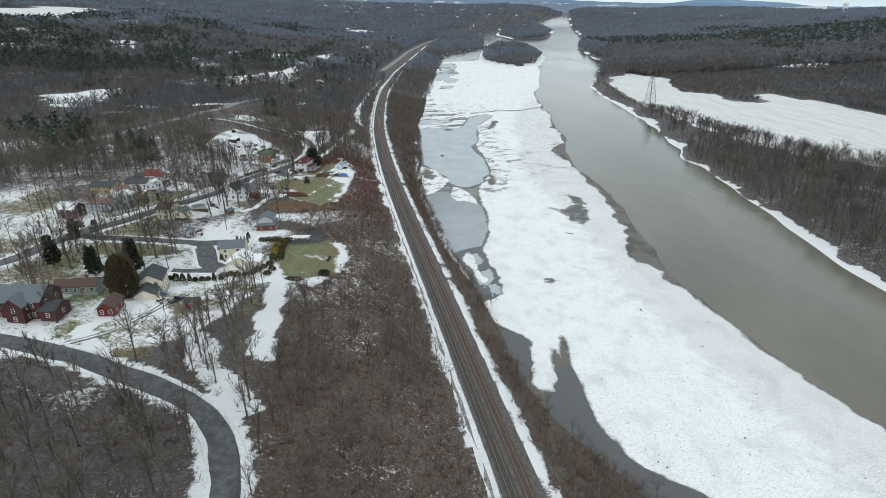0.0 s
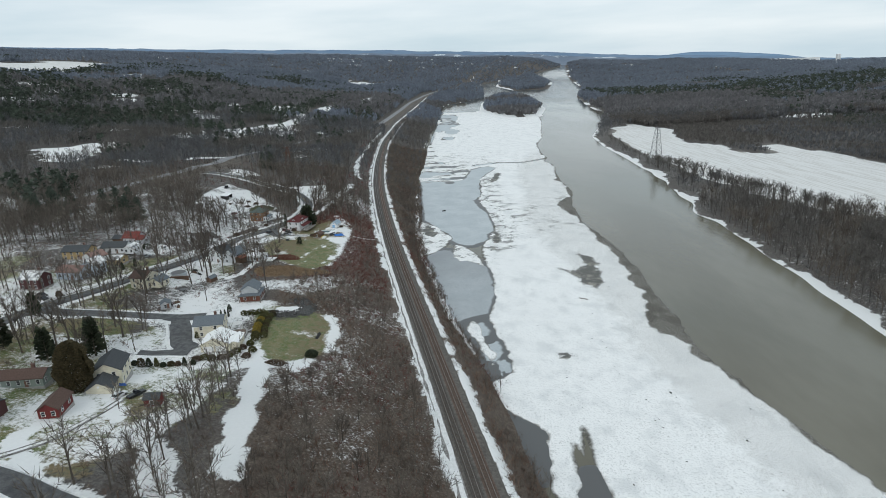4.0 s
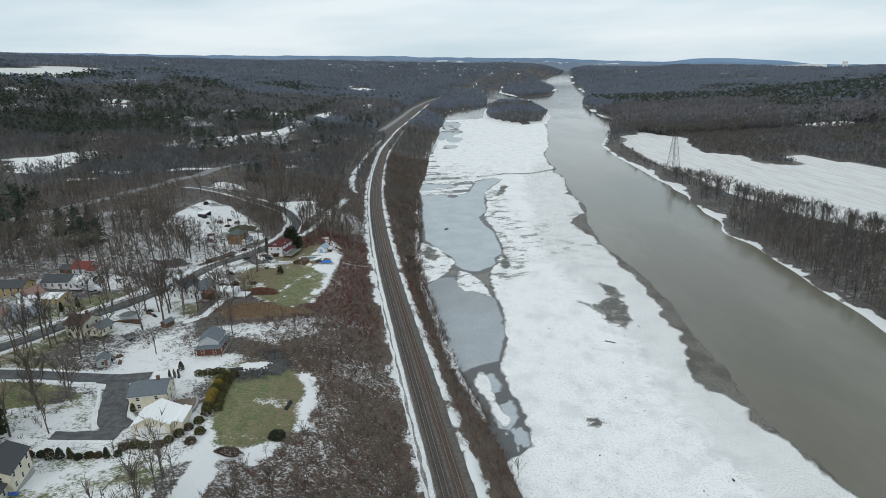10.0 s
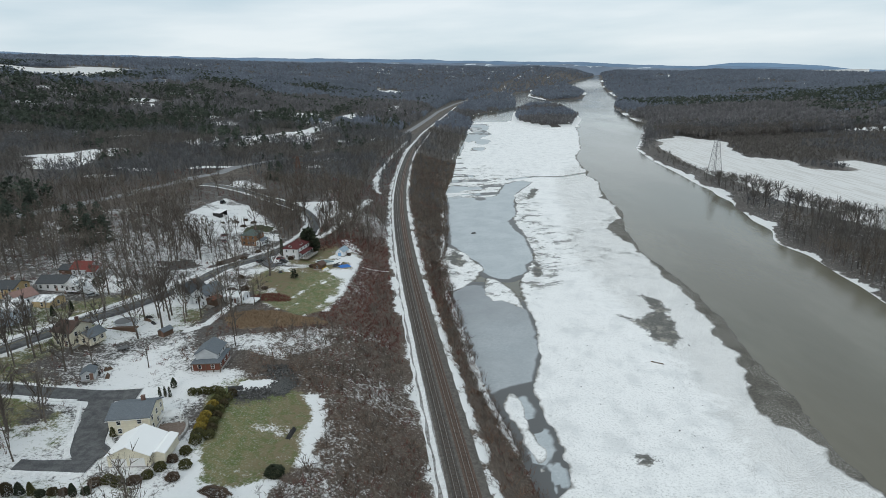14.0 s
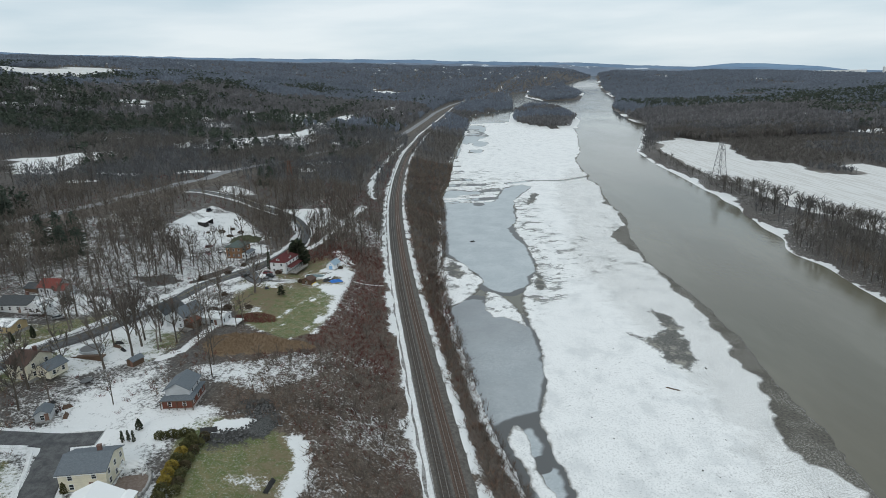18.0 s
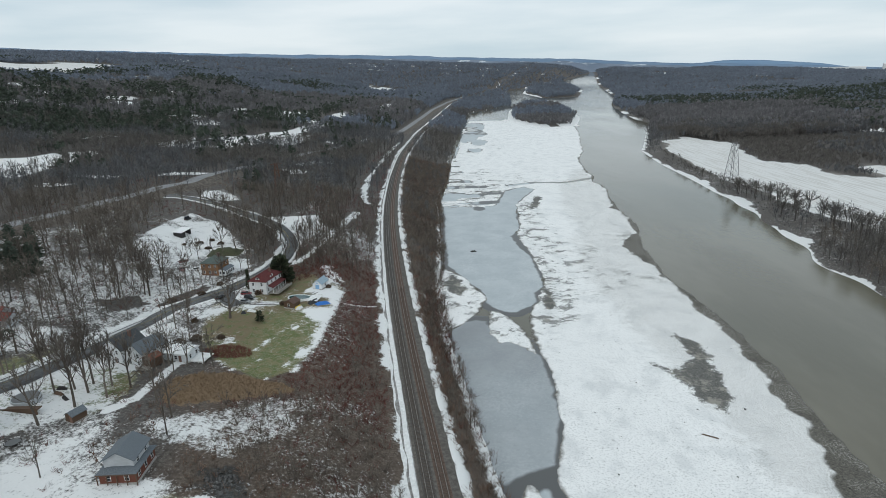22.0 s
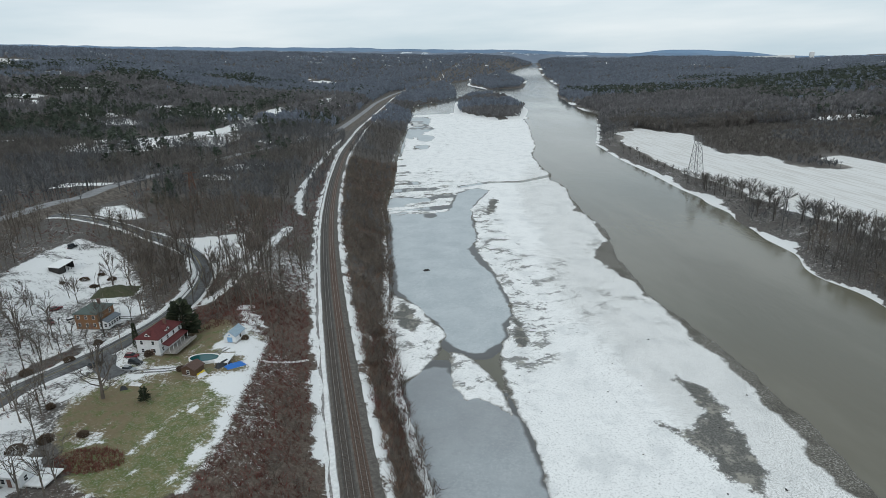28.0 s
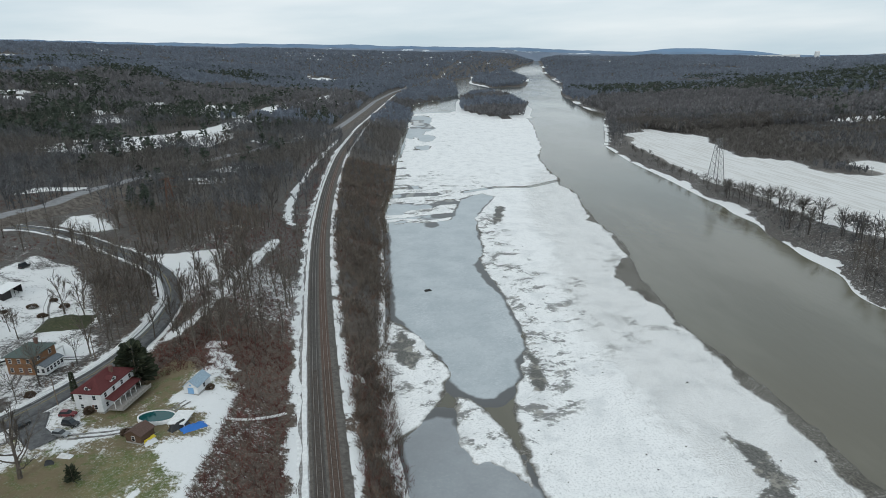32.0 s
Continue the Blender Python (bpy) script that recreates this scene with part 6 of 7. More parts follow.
part("porch_beam", *join(box(-4.5, 4.5, -5.3, -5.1, 2.3, 2.55), *[box(-4.4 + k * 2.15, -4.22 + k * 2.15, -5.3, -5.12, -0.6, 2.3) for k in range(5)]), W_BROWN, grey_house)
farm = house("house", -109, 332, -24, 8.6, 9.2, 5.2, 3.0, "y", W_WHITE, R_DARK, "white farmhouse of two gabled wings with dark roofs", (2, 2), 2, True)
wing(farm, 8.4, 1.4, 7.6, 9.8, 4.8, 2.6, "y", W_WHITE, R_SLATE, 0, (2, 3), 2)
wing(farm, 14.3, -1.6, 3.8, 4.4, 2.9, 0.8, "y", W_BROWN, shingle("rusty_porch_roof", (0.22, 0.09, 0.06)), 0.6, (0, 0), 1, 0.3)
part("deck", *join(box(12.2, 16.6, -6.4, -3.8, 0.9, 1.1), *[box(12.3 + a * 4, 12.5 + a * 4, -6.3 + b * 2.2, -6.1 + b * 2.2, -2.5, 1.0) for a in (0, 1) for b in (0, 1)], box(12.2, 16.6, -6.42, -6.34, 1.1, 1.9)), DECK, farm, "raised timber deck")
hut = house("cabin", -90.3, 331.8, -12, 8.2, 6.6, 2.8, 1.0, "x", W_WHITE, R_SNOW, "white cabin under a snow-covered roof", (1, 2), 1, False, True, "cabin", 0.3)
part("deck", *join(box(4.3, 9.4, -3.0, 3.2, 0.2, 0.45), box(4.4, 9.3, -2.95, 3.15, 0.45, 0.56), *[box(4.6 + k * 1.5, 4.75 + k * 1.5, -2.9, -2.75, -1.5, 0.2) for k in range(4)]), M_SNOWBANK, hut, "snow-covered timber deck")
porch_house = house("house", -82.5, 400.5, -13, 8.0, 13.6, 5.6, 2.6, "hip", W_WHITE, R_MAROON, "white farmhouse with maroon hipped roof and a long porch", (2, 4), 2, True)
for k, (a, b) in enumerate(((0.0, -5.2), (2.8, -0.6))):
    wing(porch_house, a, b, 1.7, 2.2, 0.9, 0.7, "y" if k == 0 else "x", W_WHITE, R_MAROON, 5.9, (1, 0) if k == 0 else (0, 1), 1, 0.2)
part("porch_roof", [(4.0, -5.5, 3.3), (6.6, -5.5, 2.6), (6.6, 6.2, 2.6), (4.0, 6.2, 3.3), (4.0, -5.5, 3.45), (6.6, -5.5, 2.75), (6.6, 6.2, 2.75), (4.0, 6.2, 3.45)],
     [(0, 3, 2, 1), (4, 5, 6, 7), (0, 1, 5, 4), (1, 2, 6, 5), (2, 3, 7, 6), (3, 0, 4, 7)], R_MAROON, porch_house, "maroon porch roof")
for k in range(6):
    part("porch_post", *box(6.3, 6.46, -5.3 + k * 2.2, -5.14 + k * 2.2, 0.2, 2.65), TRIM, porch_house)
part("deck", *join(box(4.0, 8.8, -5.6, 7.0, -0.1, 0.2), box(8.7, 8.8, -5.6, 7.0, 0.2, 1.0)), DECK, porch_house, "weathered grey deck")
blue_shed = house("shed", -59.3, 404.8, -15, 4.3, 6.6, 2.3, 1.7, "y", W_WHITE, R_BLUE, "white shed with a pale blue roof and blue doors", (0, 1), 1, False, False, "shed", 0.25)
part("door", *box(-0.9, 0.9, -3.38, -3.31, 0.1, 1.95), BLUE_DOOR, blue_shed, "blue double door")
part("gable_board", *box(-0.35, 0.35, -3.37, -3.31, 2.5, 3.0), BLUE_DOOR, blue_shed, "small blue loft hatch")
house("shed", -66.5, 381.6, -22, 4.8, 4.4, 2.1, 1.2, "y", W_BROWN, R_BROWN, "brown wooden shed with a brown roof by the pool", (1, 0), 1, False, False, "shed", 0.3)
brick = house("house", -111, 418, -11, 8.6, 9.2, 5.8, 2.4, "hip", W_BRICK, R_GREEN, "orange brick house with a dark green hipped roof", (3, 2), 2, True)
wing(brick, 6.0, -0.8, 3.4, 7.2, 2.6, 0.7, "y", W_WHITE, R_SLATE, 0, (2, 5), 1, 0.25)
part("back_roof", *join(box(-5.5, 3.5, 4.7, 9.0, 2.7, 2.95), box(-5.4, 3.4, 4.8, 8.9, 2.95, 3.1), *[box(-5.3 + a * 8.5, -5.1 + a * 8.5, 8.7, 8.9, -0.6, 2.7) for a in (0, 1)]), M_SNOWBANK, brick, "flat rear roof under snow")
lean = thing("shed", pose(-149.5, 473, site(-149.5, 473, 4, 11)[0] + 0.1, 0, 0, -4), "black open-fronted timber shed with a snowy roof", "shed")
part("wall", *join(box(-2.2, -2.05, -5.5, 5.5, -0.8, 3.1), box(-2.05, 2.1, -5.5, -5.35, -0.8, 2.7), box(-2.05, 2.1, 5.35, 5.5, -0.8, 2.7), box(1.95, 2.1, -5.3, -1.2, -0.8, 2.5)), W_BLACK, lean)
part("roof", [(-2.5, -5.8, 3.2), (2.5, -5.8, 2.5), (2.5, 5.8, 2.5), (-2.5, 5.8, 3.2), (-2.5, -5.8, 3.45), (2.5, -5.8, 2.75), (2.5, 5.8, 2.75), (-2.5, 5.8, 3.45)],
     [(0, 3, 2, 1), (4, 5, 6, 7), (0, 1, 5, 4), (1, 2, 6, 5), (2, 3, 7, 6), (3, 0, 4, 7)], R_SNOW, lean)
for k in range(4):
    part("post", *box(1.95, 2.1, -1.0 + k * 2.1, -0.85 + k * 2.1, -0.8, 2.55), W_BLACK, lean)


# ---- cars ----
TYRE = simple("tyre_rubber", (0.02, 0.02, 0.02), (0.04, 0.04, 0.04), 4, 0.9)
LAMP = Nodes("lamp_glass", 0.2, 0, 0.5).color((0.6, 0.6, 0.58)).m
TAIL = Nodes("tail_lamp_glass", 0.3, 0, 0.5).color((0.35, 0.02, 0.02)).m


def loft(sections):
    """A body through cross-sections (x, half-width low, half-width high, z low, z high)."""
    v, f = [], []
    for x, a, b, lo, hi in sections:
        v += [(x, -a, lo), (x, -b, hi), (x, b, hi), (x, a, lo)]
    for k in range(len(sections) - 1):
        i = 4 * k
        f += [(i + m, i + (m + 1) % 4, i + 4 + (m + 1) % 4, i + 4 + m) for m in range(4)]
    return v, f + [(3, 2, 1, 0), tuple(len(v) - 4 + m for m in range(4))]


def car(name, x, y, turn, paint, label, high=1.45, long=4.5, pickup=False, snow=False):
    z = float(land(x, y))
    ob = thing(name, pose(x, y, z + 0.1, 0, 0, turn), label, "car")
    h, n = long / 2, 0.92
    part("body", *loft([(-h, 0.78, 0.72, 0.35, 0.75), (-h + 0.15, 0.88, 0.82, 0.28, 0.88), (-h * 0.3, n, 0.86, 0.25, 0.92), (h * 0.35, n, 0.86, 0.25, 0.9), (h - 0.2, 0.86, 0.78, 0.28, 0.78), (h, 0.75, 0.7, 0.35, 0.65)]), paint, ob)
    c0, c1 = (-h * 0.25, h * 0.42) if pickup else (-h + 0.25, h * 0.42)
    part("cabin", *loft([(c0, 0.84, 0.62, 0.86, 0.98), (c0 + 0.35, 0.85, 0.66, 0.86, high), (c1 - 0.75, 0.85, 0.66, 0.86, high), (c1, 0.84, 0.7, 0.86, 0.95)]), GLASS, ob, "dark glazed cabin")
    part("car_roof", *box(c0 + 0.38, c1 - 0.78, -0.66, 0.66, high - 0.02, high + (0.1 if snow else 0.04)), M_SNOWBANK if snow else paint, ob)
    for a in (-h * 0.62, h * 0.62):
        for b in (-0.9, 0.9):
            w = part("wheel", *tube((a, b - 0.1, 0.3), (a, b + 0.1, 0.3), 0.33, 0.33, 10), TYRE, ob)
            part("rim", *tube((a, b - 0.12, 0.3), (a, b + 0.12, 0.3), 0.19, 0.19, 8), METAL, w)
    for b in (-0.6, 0.6):
        part("headlight", *box(h - 0.06, h + 0.02, b - 0.15, b + 0.15, 0.55, 0.68), LAMP, ob)
        part("tail_light", *box(-h - 0.02, -h + 0.06, b - 0.13, b + 0.13, 0.58, 0.75), TAIL, ob)
    return ob


def paint(name, c):
    return Nodes(name, 0.3, 0.2, 0.5).color(c).m


P_WHITE, P_BLACK, P_GREY, P_RED = paint("white_car_paint", (0.7, 0.7, 0.7)), paint("black_car_paint", (0.025, 0.027, 0.03)), paint("grey_car_paint", (0.28, 0.29, 0.30)), paint("maroon_car_paint", (0.16, 0.025, 0.03))
car("car", -90, 183.5, 62, P_WHITE, "white car parked on trampled snow")
car("pickup_truck", -85.5, 184, 55, P_BLACK, "black pickup truck beside its dark parking patch", 1.75, 5.3, True)
car("car", -114, 191, 10, P_GREY, "grey car parked between houses", snow=True)
car("car", -117, 194, 14, P_WHITE, "white snow-dusted car parked on snow", snow=True)
for a, b, t in ((-156, 259, -20), (-158, 262, -20)):
    car("car", a, b, t, P_BLACK, "black car parked beside the maroon house", 1.6)
car("car", -88.5, 391.5, -8, P_RED, "maroon car parked by the white farmhouse")
car("suv", -85.8, 387.3, -20, P_BLACK, "black estate car parked on snow", 1.75, 4.8)
car("car", -86, 382.8, -18, P_GREY, "grey car parked on snow")
car("car", -97.5, 386.5, 62, P_BLACK, "dark car under the big bare tree")
car("car", -132, 432, 50, P_RED, "maroon car parked on the snowy farm yard")
car("car", -127.5, 419.5, -48, P_RED, "dark red car parked on the snowy farm yard")
car("car", -121, 421.5, 40, P_WHITE, "white snow-covered car by the brick house", snow=True)
car("truck", -157, 499, 80, P_BLACK, "black truck at the edge of the woods", 2.3, 5.5)
car("car", -139, 335, -30, P_WHITE, "white car parked beyond the barn", snow=True)
car("car", -141, 318, 40, P_GREY, "grey car parked on a drive")

# ---- yard things ----
pool_z = float(land(-65, 389.5))
pool = thing("swimming_pool", pose(-65.3, 389.6, pool_z, 0, 0, -8), "oval above-ground pool of dark green water in snow", "pool")
ringv, ringf = [], []
for k in range(28):
    a = 2 * math.pi * k / 28
    for r, z in ((1.0, -0.6), (1.0, 1.05), (0.93, 1.05), (0.93, 0.7)):
        ringv.append((5.2 * r * math.cos(a), 2.9 * r * math.sin(a), z))
for k in range(28):
    for m in range(3):
        i, j = 4 * k + m, 4 * ((k + 1) % 28) + m
        ringf.append((i, j, j + 1, i + 1))
part("rim", ringv, ringf, TRIM, pool, "white pool wall", True)
part("water", [(4.86 * math.cos(2 * math.pi * k / 28), 2.72 * math.sin(2 * math.pi * k / 28), 0.82) for k in range(28)], [tuple(range(28))], Nodes("pool_water", 0.06, 0, 0.5).color((0.012, 0.07, 0.072)).m, pool, "dark teal water")
part("deck", *join(box(4.4, 9.0, -3.4, 3.0, 0.6, 0.85), *[box(4.6 + k * 1.4, 4.75 + k * 1.4, -3.3, -3.15, -1.2, 0.6) for k in range(4)]), M_SNOWBANK, pool, "snow-covered pool deck")
round_pool_z = float(land(-117.5, 297))
pool2 = thing("swimming_pool", pose(-117.5, 297, round_pool_z, 0, 0, 0), "round covered pool on snow beside a timber deck", "pool")
part("rim", *tube((0, 0, -0.6), (0, 0, 1.0), 3.6, 3.6, 24), W_GREY, pool2)
part("cover", *tube((0, 0, 1.0), (0, 0, 1.03), 3.3, 3.2, 24), M_POND, pool2, "grey-green pool cover")
part("deck", *join(box(-8.5, 7.0, -6.0, -4.0, 0.2, 0.5), box(-8.5, 7.0, -6.1, -6.0, -1.0, 0.9)), W_BROWN, pool2, "dark timber deck wall")


def rumpled(w, l, height, seed, cells=12):
    g = np.random.default_rng(seed)
    X, Y = np.meshgrid(np.linspace(-w / 2, w / 2, cells), np.linspace(-l / 2, l / 2, cells))
    edge = np.minimum(w / 2 - np.abs(X), l / 2 - np.abs(Y))
    Z = smooth(0, min(w, l) * 0.4, edge) * height * (0.7 + 0.6 * g.random(X.shape)) - 0.05
    X, Y = X + g.normal(0, w / cells * 0.2, X.shape), Y + g.normal(0, l / cells * 0.2, Y.shape)
    return np.stack([X, Y, Z], -1).reshape(-1, 3), grid_faces(cells, cells)


def heap(name, x, y, turn, w, l, h, material, label, category, seed=1, tilt=True):
    z = float(land(x, y))
    v, f = rumpled(w, l, h, seed)
    c, s = math.cos(radians(turn)), math.sin(radians(turn))
    gx, gy = v[:, 0] * c - v[:, 1] * s + x, v[:, 0] * s + v[:, 1] * c + y
    v = np.c_[gx - x, gy - y, v[:, 2] + land(gx, gy) - z + 0.06]
    ob = part(name, v, f, material, None, label, True)
    ob.location = (x, y, z)
    return tagged(ob, label, category)


heap("tarpaulin", -54.8, 385.5, 42, 6.4, 2.8, 0.9, Nodes("blue_tarpaulin", 0.4, 0, 0.4).color((0.03, 0.16, 0.52)).m, "bright blue tarpaulin over a heap in the yard", "tarpaulin", 3)
heap("boat_cover", -58.5, 385.5, 55, 5.5, 2.2, 1.3, Nodes("black_cover", 0.5, 0, 0.4).color((0.03, 0.032, 0.035)).m, "black covered boat beside the blue tarpaulin", "boat", 4)
heap("snow_mobile", -63.0, 379.0, 40, 3.2, 1.2, 0.9, P_WHITE, "white snow machine beside the brown shed", "vehicle", 5)
heap("kayak", -64.0, 380.6, 60, 3.4, 0.8, 0.6, paint("yellow_plastic", (0.65, 0.5, 0.03)), "yellow kayak leaning by the brown shed", "kayak", 6)
heap("pond_cover", -64, 256, 20, 4.2, 2.6, 0.35, W_BLACK, "black covered mound on the snow", "cover", 7)
heap("brush_pile", -43.5, 238, 84, 5.2, 1.2, 0.8, W_BLACK, "dark low brush pile at the edge of the lawn", "brush pile", 8)
heap("mound", -119, 453, 8, 17, 13, 2.4, simple("dark_turf", (0.045, 0.052, 0.028), (0.085, 0.085, 0.05), 1.5, 0.95, bump=0.6), "dark grassy mound free of snow behind the brick house", "mound", 10)
heap("gravel_bank", -51.5, 261.5, 75, 10, 5.5, 1.0, simple("dark_rubble", (0.03, 0.03, 0.03), (0.13, 0.13, 0.125), 3.0, 0.95, bump=0.8), "dark gravel heap by the snowy yard", "gravel", 11)
heap("trailer_bed", -81, 374.5, -10, 3.4, 1.8, 0.7, M_SNOWBANK, "small utility trailer covered with snow", "trailer", 12)
heap("quad_bike", -83.3, 371.8, 20, 2.0, 1.2, 0.9, P_BLACK, "black quad bike on snow", "vehicle", 13)
heap("boulder", -14.5, 430, 0, 3.6, 3.0, 1.6, simple("pale_boulder", (0.42, 0.41, 0.39), (0.6, 0.59, 0.57), 1, 0.9, bump=0.5), "pale boulder on the railway bank", "boulder", 14)
for k, (a, b) in enumerate(((-108, 262), (-106, 265), (-111, 266), (-104, 261), (-109, 300), (-112, 302), (-113, 305))):
    heap("wood_pile", a, b, 20 + 30 * k, 2.6, 1.2, 0.8, W_BROWN if k % 2 else W_BLACK, "dark stack of lumber and scrap on snow", "wood pile", 20 + k)
heap("blue_cover", -93.5, 192, 20, 2.2, 1.2, 0.8, Nodes("blue_plastic", 0.4, 0, 0.4).color((0.04, 0.12, 0.4)).m, "blue covered grill beside the cream house", "cover", 31)


PAVING = simple("brown_paving", (0.15, 0.11, 0.09), (0.24, 0.19, 0.16), 1.6, 0.9, bump=0.3)
patio_z = float(land(-72, 232))
patio = thing("patio", pose(-72.2, 232.2, patio_z, 0, 0, 10), "brown paved patio beside the cream house", "patio")
part("paving", *box(-3.4, 3.4, -3.8, 4.4, -0.8, 0.28), PAVING, patio)
for k in range(8):
    a = math.radians(-75 + k * 21)
    part("edging_stone", *box(2.2 + 1.7 * math.cos(a) - 0.3, 2.2 + 1.7 * math.cos(a) + 0.3, 0.4 + 4.4 * math.sin(a) - 0.75, 0.4 + 4.4 * math.sin(a) + 0.75, -0.8, 0.62, 0.05), STONE, patio)
pergola = thing("pergola", pose(-73.6, 237.2, patio_z + 0.1, 0, 0, 10), "white slatted pergola at the end of the patio", "pergola")
for a in (-2.3, 2.3):
    for b in (-1.3, 1.3):
        part("post", *box(a - 0.08, a + 0.08, b - 0.08, b + 0.08, -0.8, 2.3), TRIM, pergola)
    part("beam", *box(a - 0.07, a + 0.07, -1.7, 1.7, 2.3, 2.48), TRIM, pergola)
for k in range(7):
    part("slat", *box(-2.7, 2.7, -1.6 + k * 0.5, -1.38 + k * 0.5, 2.48, 2.56), TRIM, pergola)
house("shed", -108.3, 259.5, 20, 3.6, 4.2, 2.1, 1.0, "y", W_GREY, R_SLATE, "small weathered grey garden shed among scrap", (1, 0), 1, False, True, "shed", 0.25)
house("shed", -99.8, 290, -24, 2.8, 4.0, 1.9, 0.9, "y", W_BROWN, R_SLATE, "little brown shed with a slate roof under bare trees", (0, 0), 1, False, True, "shed", 0.2)
tramp_z = float(land(-108.5, 278.5))
tramp = thing("trampoline", pose(-108.5, 278.5, tramp_z, 0, 0, 0), "round dark trampoline frame standing on snow", "trampoline")
ring_v = [(r * math.cos(2 * math.pi * k / 20), r * math.sin(2 * math.pi * k / 20), z) for k in range(20) for r, z in ((1.75, 0.78), (1.9, 0.84), (1.75, 0.9))]
part("rim", ring_v, [(3 * k + m, 3 * ((k + 1) % 20) + m, 3 * ((k + 1) % 20) + m + 1, 3 * k + m + 1) for k in range(20) for m in (0, 1)], W_BLACK, tramp)
part("mat", [(1.6 * math.cos(2 * math.pi * k / 20), 1.6 * math.sin(2 * math.pi * k / 20), 0.82) for k in range(20)], [tuple(range(20))], M_POND, tramp, "icy grey mat")
for k in range(6):
    a = 2 * math.pi * k / 6
    part("leg", *tube((1.8 * math.cos(a), 1.8 * math.sin(a), -0.4), (1.8 * math.cos(a), 1.8 * math.sin(a), 0.84), 0.04, 0.04, 6), METAL, tramp)


# ---- poles and pylons ----
def utility_pole(x, y, h, turn):
    z = float(land(x, y))
    ob = thing("utility_pole", pose(x, y, z, 0, 0, turn), "weathered wooden utility pole with a crossarm", "utility pole", "poles along the road")
    part("pole", *tube((0, 0, -0.5), (0, 0, h), 0.17, 0.11, 8), POLE, ob)
    part("crossarm", *box(-1.2, 1.2, -0.06, 0.06, h - 0.8, h - 0.65), POLE, ob)
    for k in (-1.0, -0.4, 0.4, 1.0):
        part("insulator", *tube((k, 0, h - 0.65), (k, 0, h - 0.45), 0.05, 0.035, 6), STONE, ob)
    part("transformer", *tube((0.3, 0, h - 2.0), (0.3, 0, h - 1.2), 0.2, 0.2, 8), METAL, ob)


for a, b, h, t in ((-96.5, 424.5, 9.0, 60), (-93.5, 396.5, 8.6, 40), (-112, 364, 9.0, 30), (-129.5, 322, 9.0, 5), (-139.5, 290, 9.0, 55), (-97, 470, 9.0, 80)):
    utility_pole(a, b, h, t)


def lattice_pylon(x, y, h, base, top, label, steel, arms=True):
    """A square steel lattice tower: legs, braces and arms."""
    z = float(land(x, y)) - 0.3
    ob = thing("pylon", pose(x, y, z, 0, 0, 28), label, "pylon")

    def corner(k, t):
        r = base + (top - base) * t
        return ((-1, 1, 1, -1)[k] * r, (-1, -1, 1, 1)[k] * r, h * t)

    for k in range(4):
        part("leg", *tube(corner(k, 0), corner(k, 1), 0.26, 0.18, 4), steel, ob)
    for m in range(6):
        a, b = m / 6, (m + 1) / 6
        pieces = []
        for k in range(4):
            n = (k + 1) % 4
            pieces += [tube(corner(k, a), corner(n, b), 0.12, 0.12, 3), tube(corner(n, a), corner(k, b), 0.12, 0.12, 3), tube(corner(k, b), corner(n, b), 0.07, 0.07, 3)]
        part("brace", *join(*pieces), steel, ob)
    if arms:
        for t in (0.78, 0.98):
            part("arm", *join(tube((-4.5, 0, h * t), (4.5, 0, h * t), 0.13, 0.13, 4), tube((-4.5, 0, h * t), (0, 0, h * t + 1.1), 0.07, 0.07, 3), tube((4.5, 0, h * t), (0, 0, h * t + 1.1), 0.07, 0.07, 3)), steel, ob)
    return ob


lattice_pylon(274, 722, 36, 5.0, 1.6, "grey steel lattice pylon on the field's edge", simple("dull_galvanised_steel", (0.16, 0.16, 0.16), (0.26, 0.26, 0.26), 2, 0.6, 0.4))
lattice_pylon(-128, 594, 24, 3.0, 0.8, "rusty steel lattice pylon among bare trees", simple("rusty_steel", (0.12, 0.07, 0.05), (0.2, 0.12, 0.09), 2, 0.8, 0.3))

# ---- single trees ----
TREES = []


def bank_crown(s):
    """A tall bare tree with a rounded, feathery crown."""
    tall = 13.0 + s
    v, f = rough_tree(200 + s, 24, 520, 0.0036, True, 1.0)
    return tube_mesh((0, 0, -0.4), (0.2, 0.1, tall * 0.6), 0.26, 0.08), (v * [tall * 1.3, tall * 1.3, tall], f)


def tube_mesh(a, b, r0, r1):
    return prisms([a], [b], [r0], [r1], 6)


for s in range(10):
    wood, fine = grow_tree(100 + s, 1.0 * (13 + s), 11 + s % 3, 6, 15, 0.050, 0.40 + 0.03 * (s % 3), (0.2, 0.3, 0.34, 0.24, 0.38, 0.16)[s]) if s < 6 else bank_crown(s) if s < 9 else grow_tree(331, 22.0, 13, 8, 12, 0.06, 0.58, 0.13, 1.7)
    me1, me2 = bpy.data.meshes.new("trunk"), bpy.data.meshes.new("crown")
    for me, (v, f), mat in ((me1, wood, M_BARK), (me2, fine, M_TWIG if s < 6 or s == 9 else M_BANKWOODS)):
        me.from_pydata(v.tolist(), [], f.tolist())
        me.materials.append(mat)
    TREES.append((me1, me2, 13 + s))


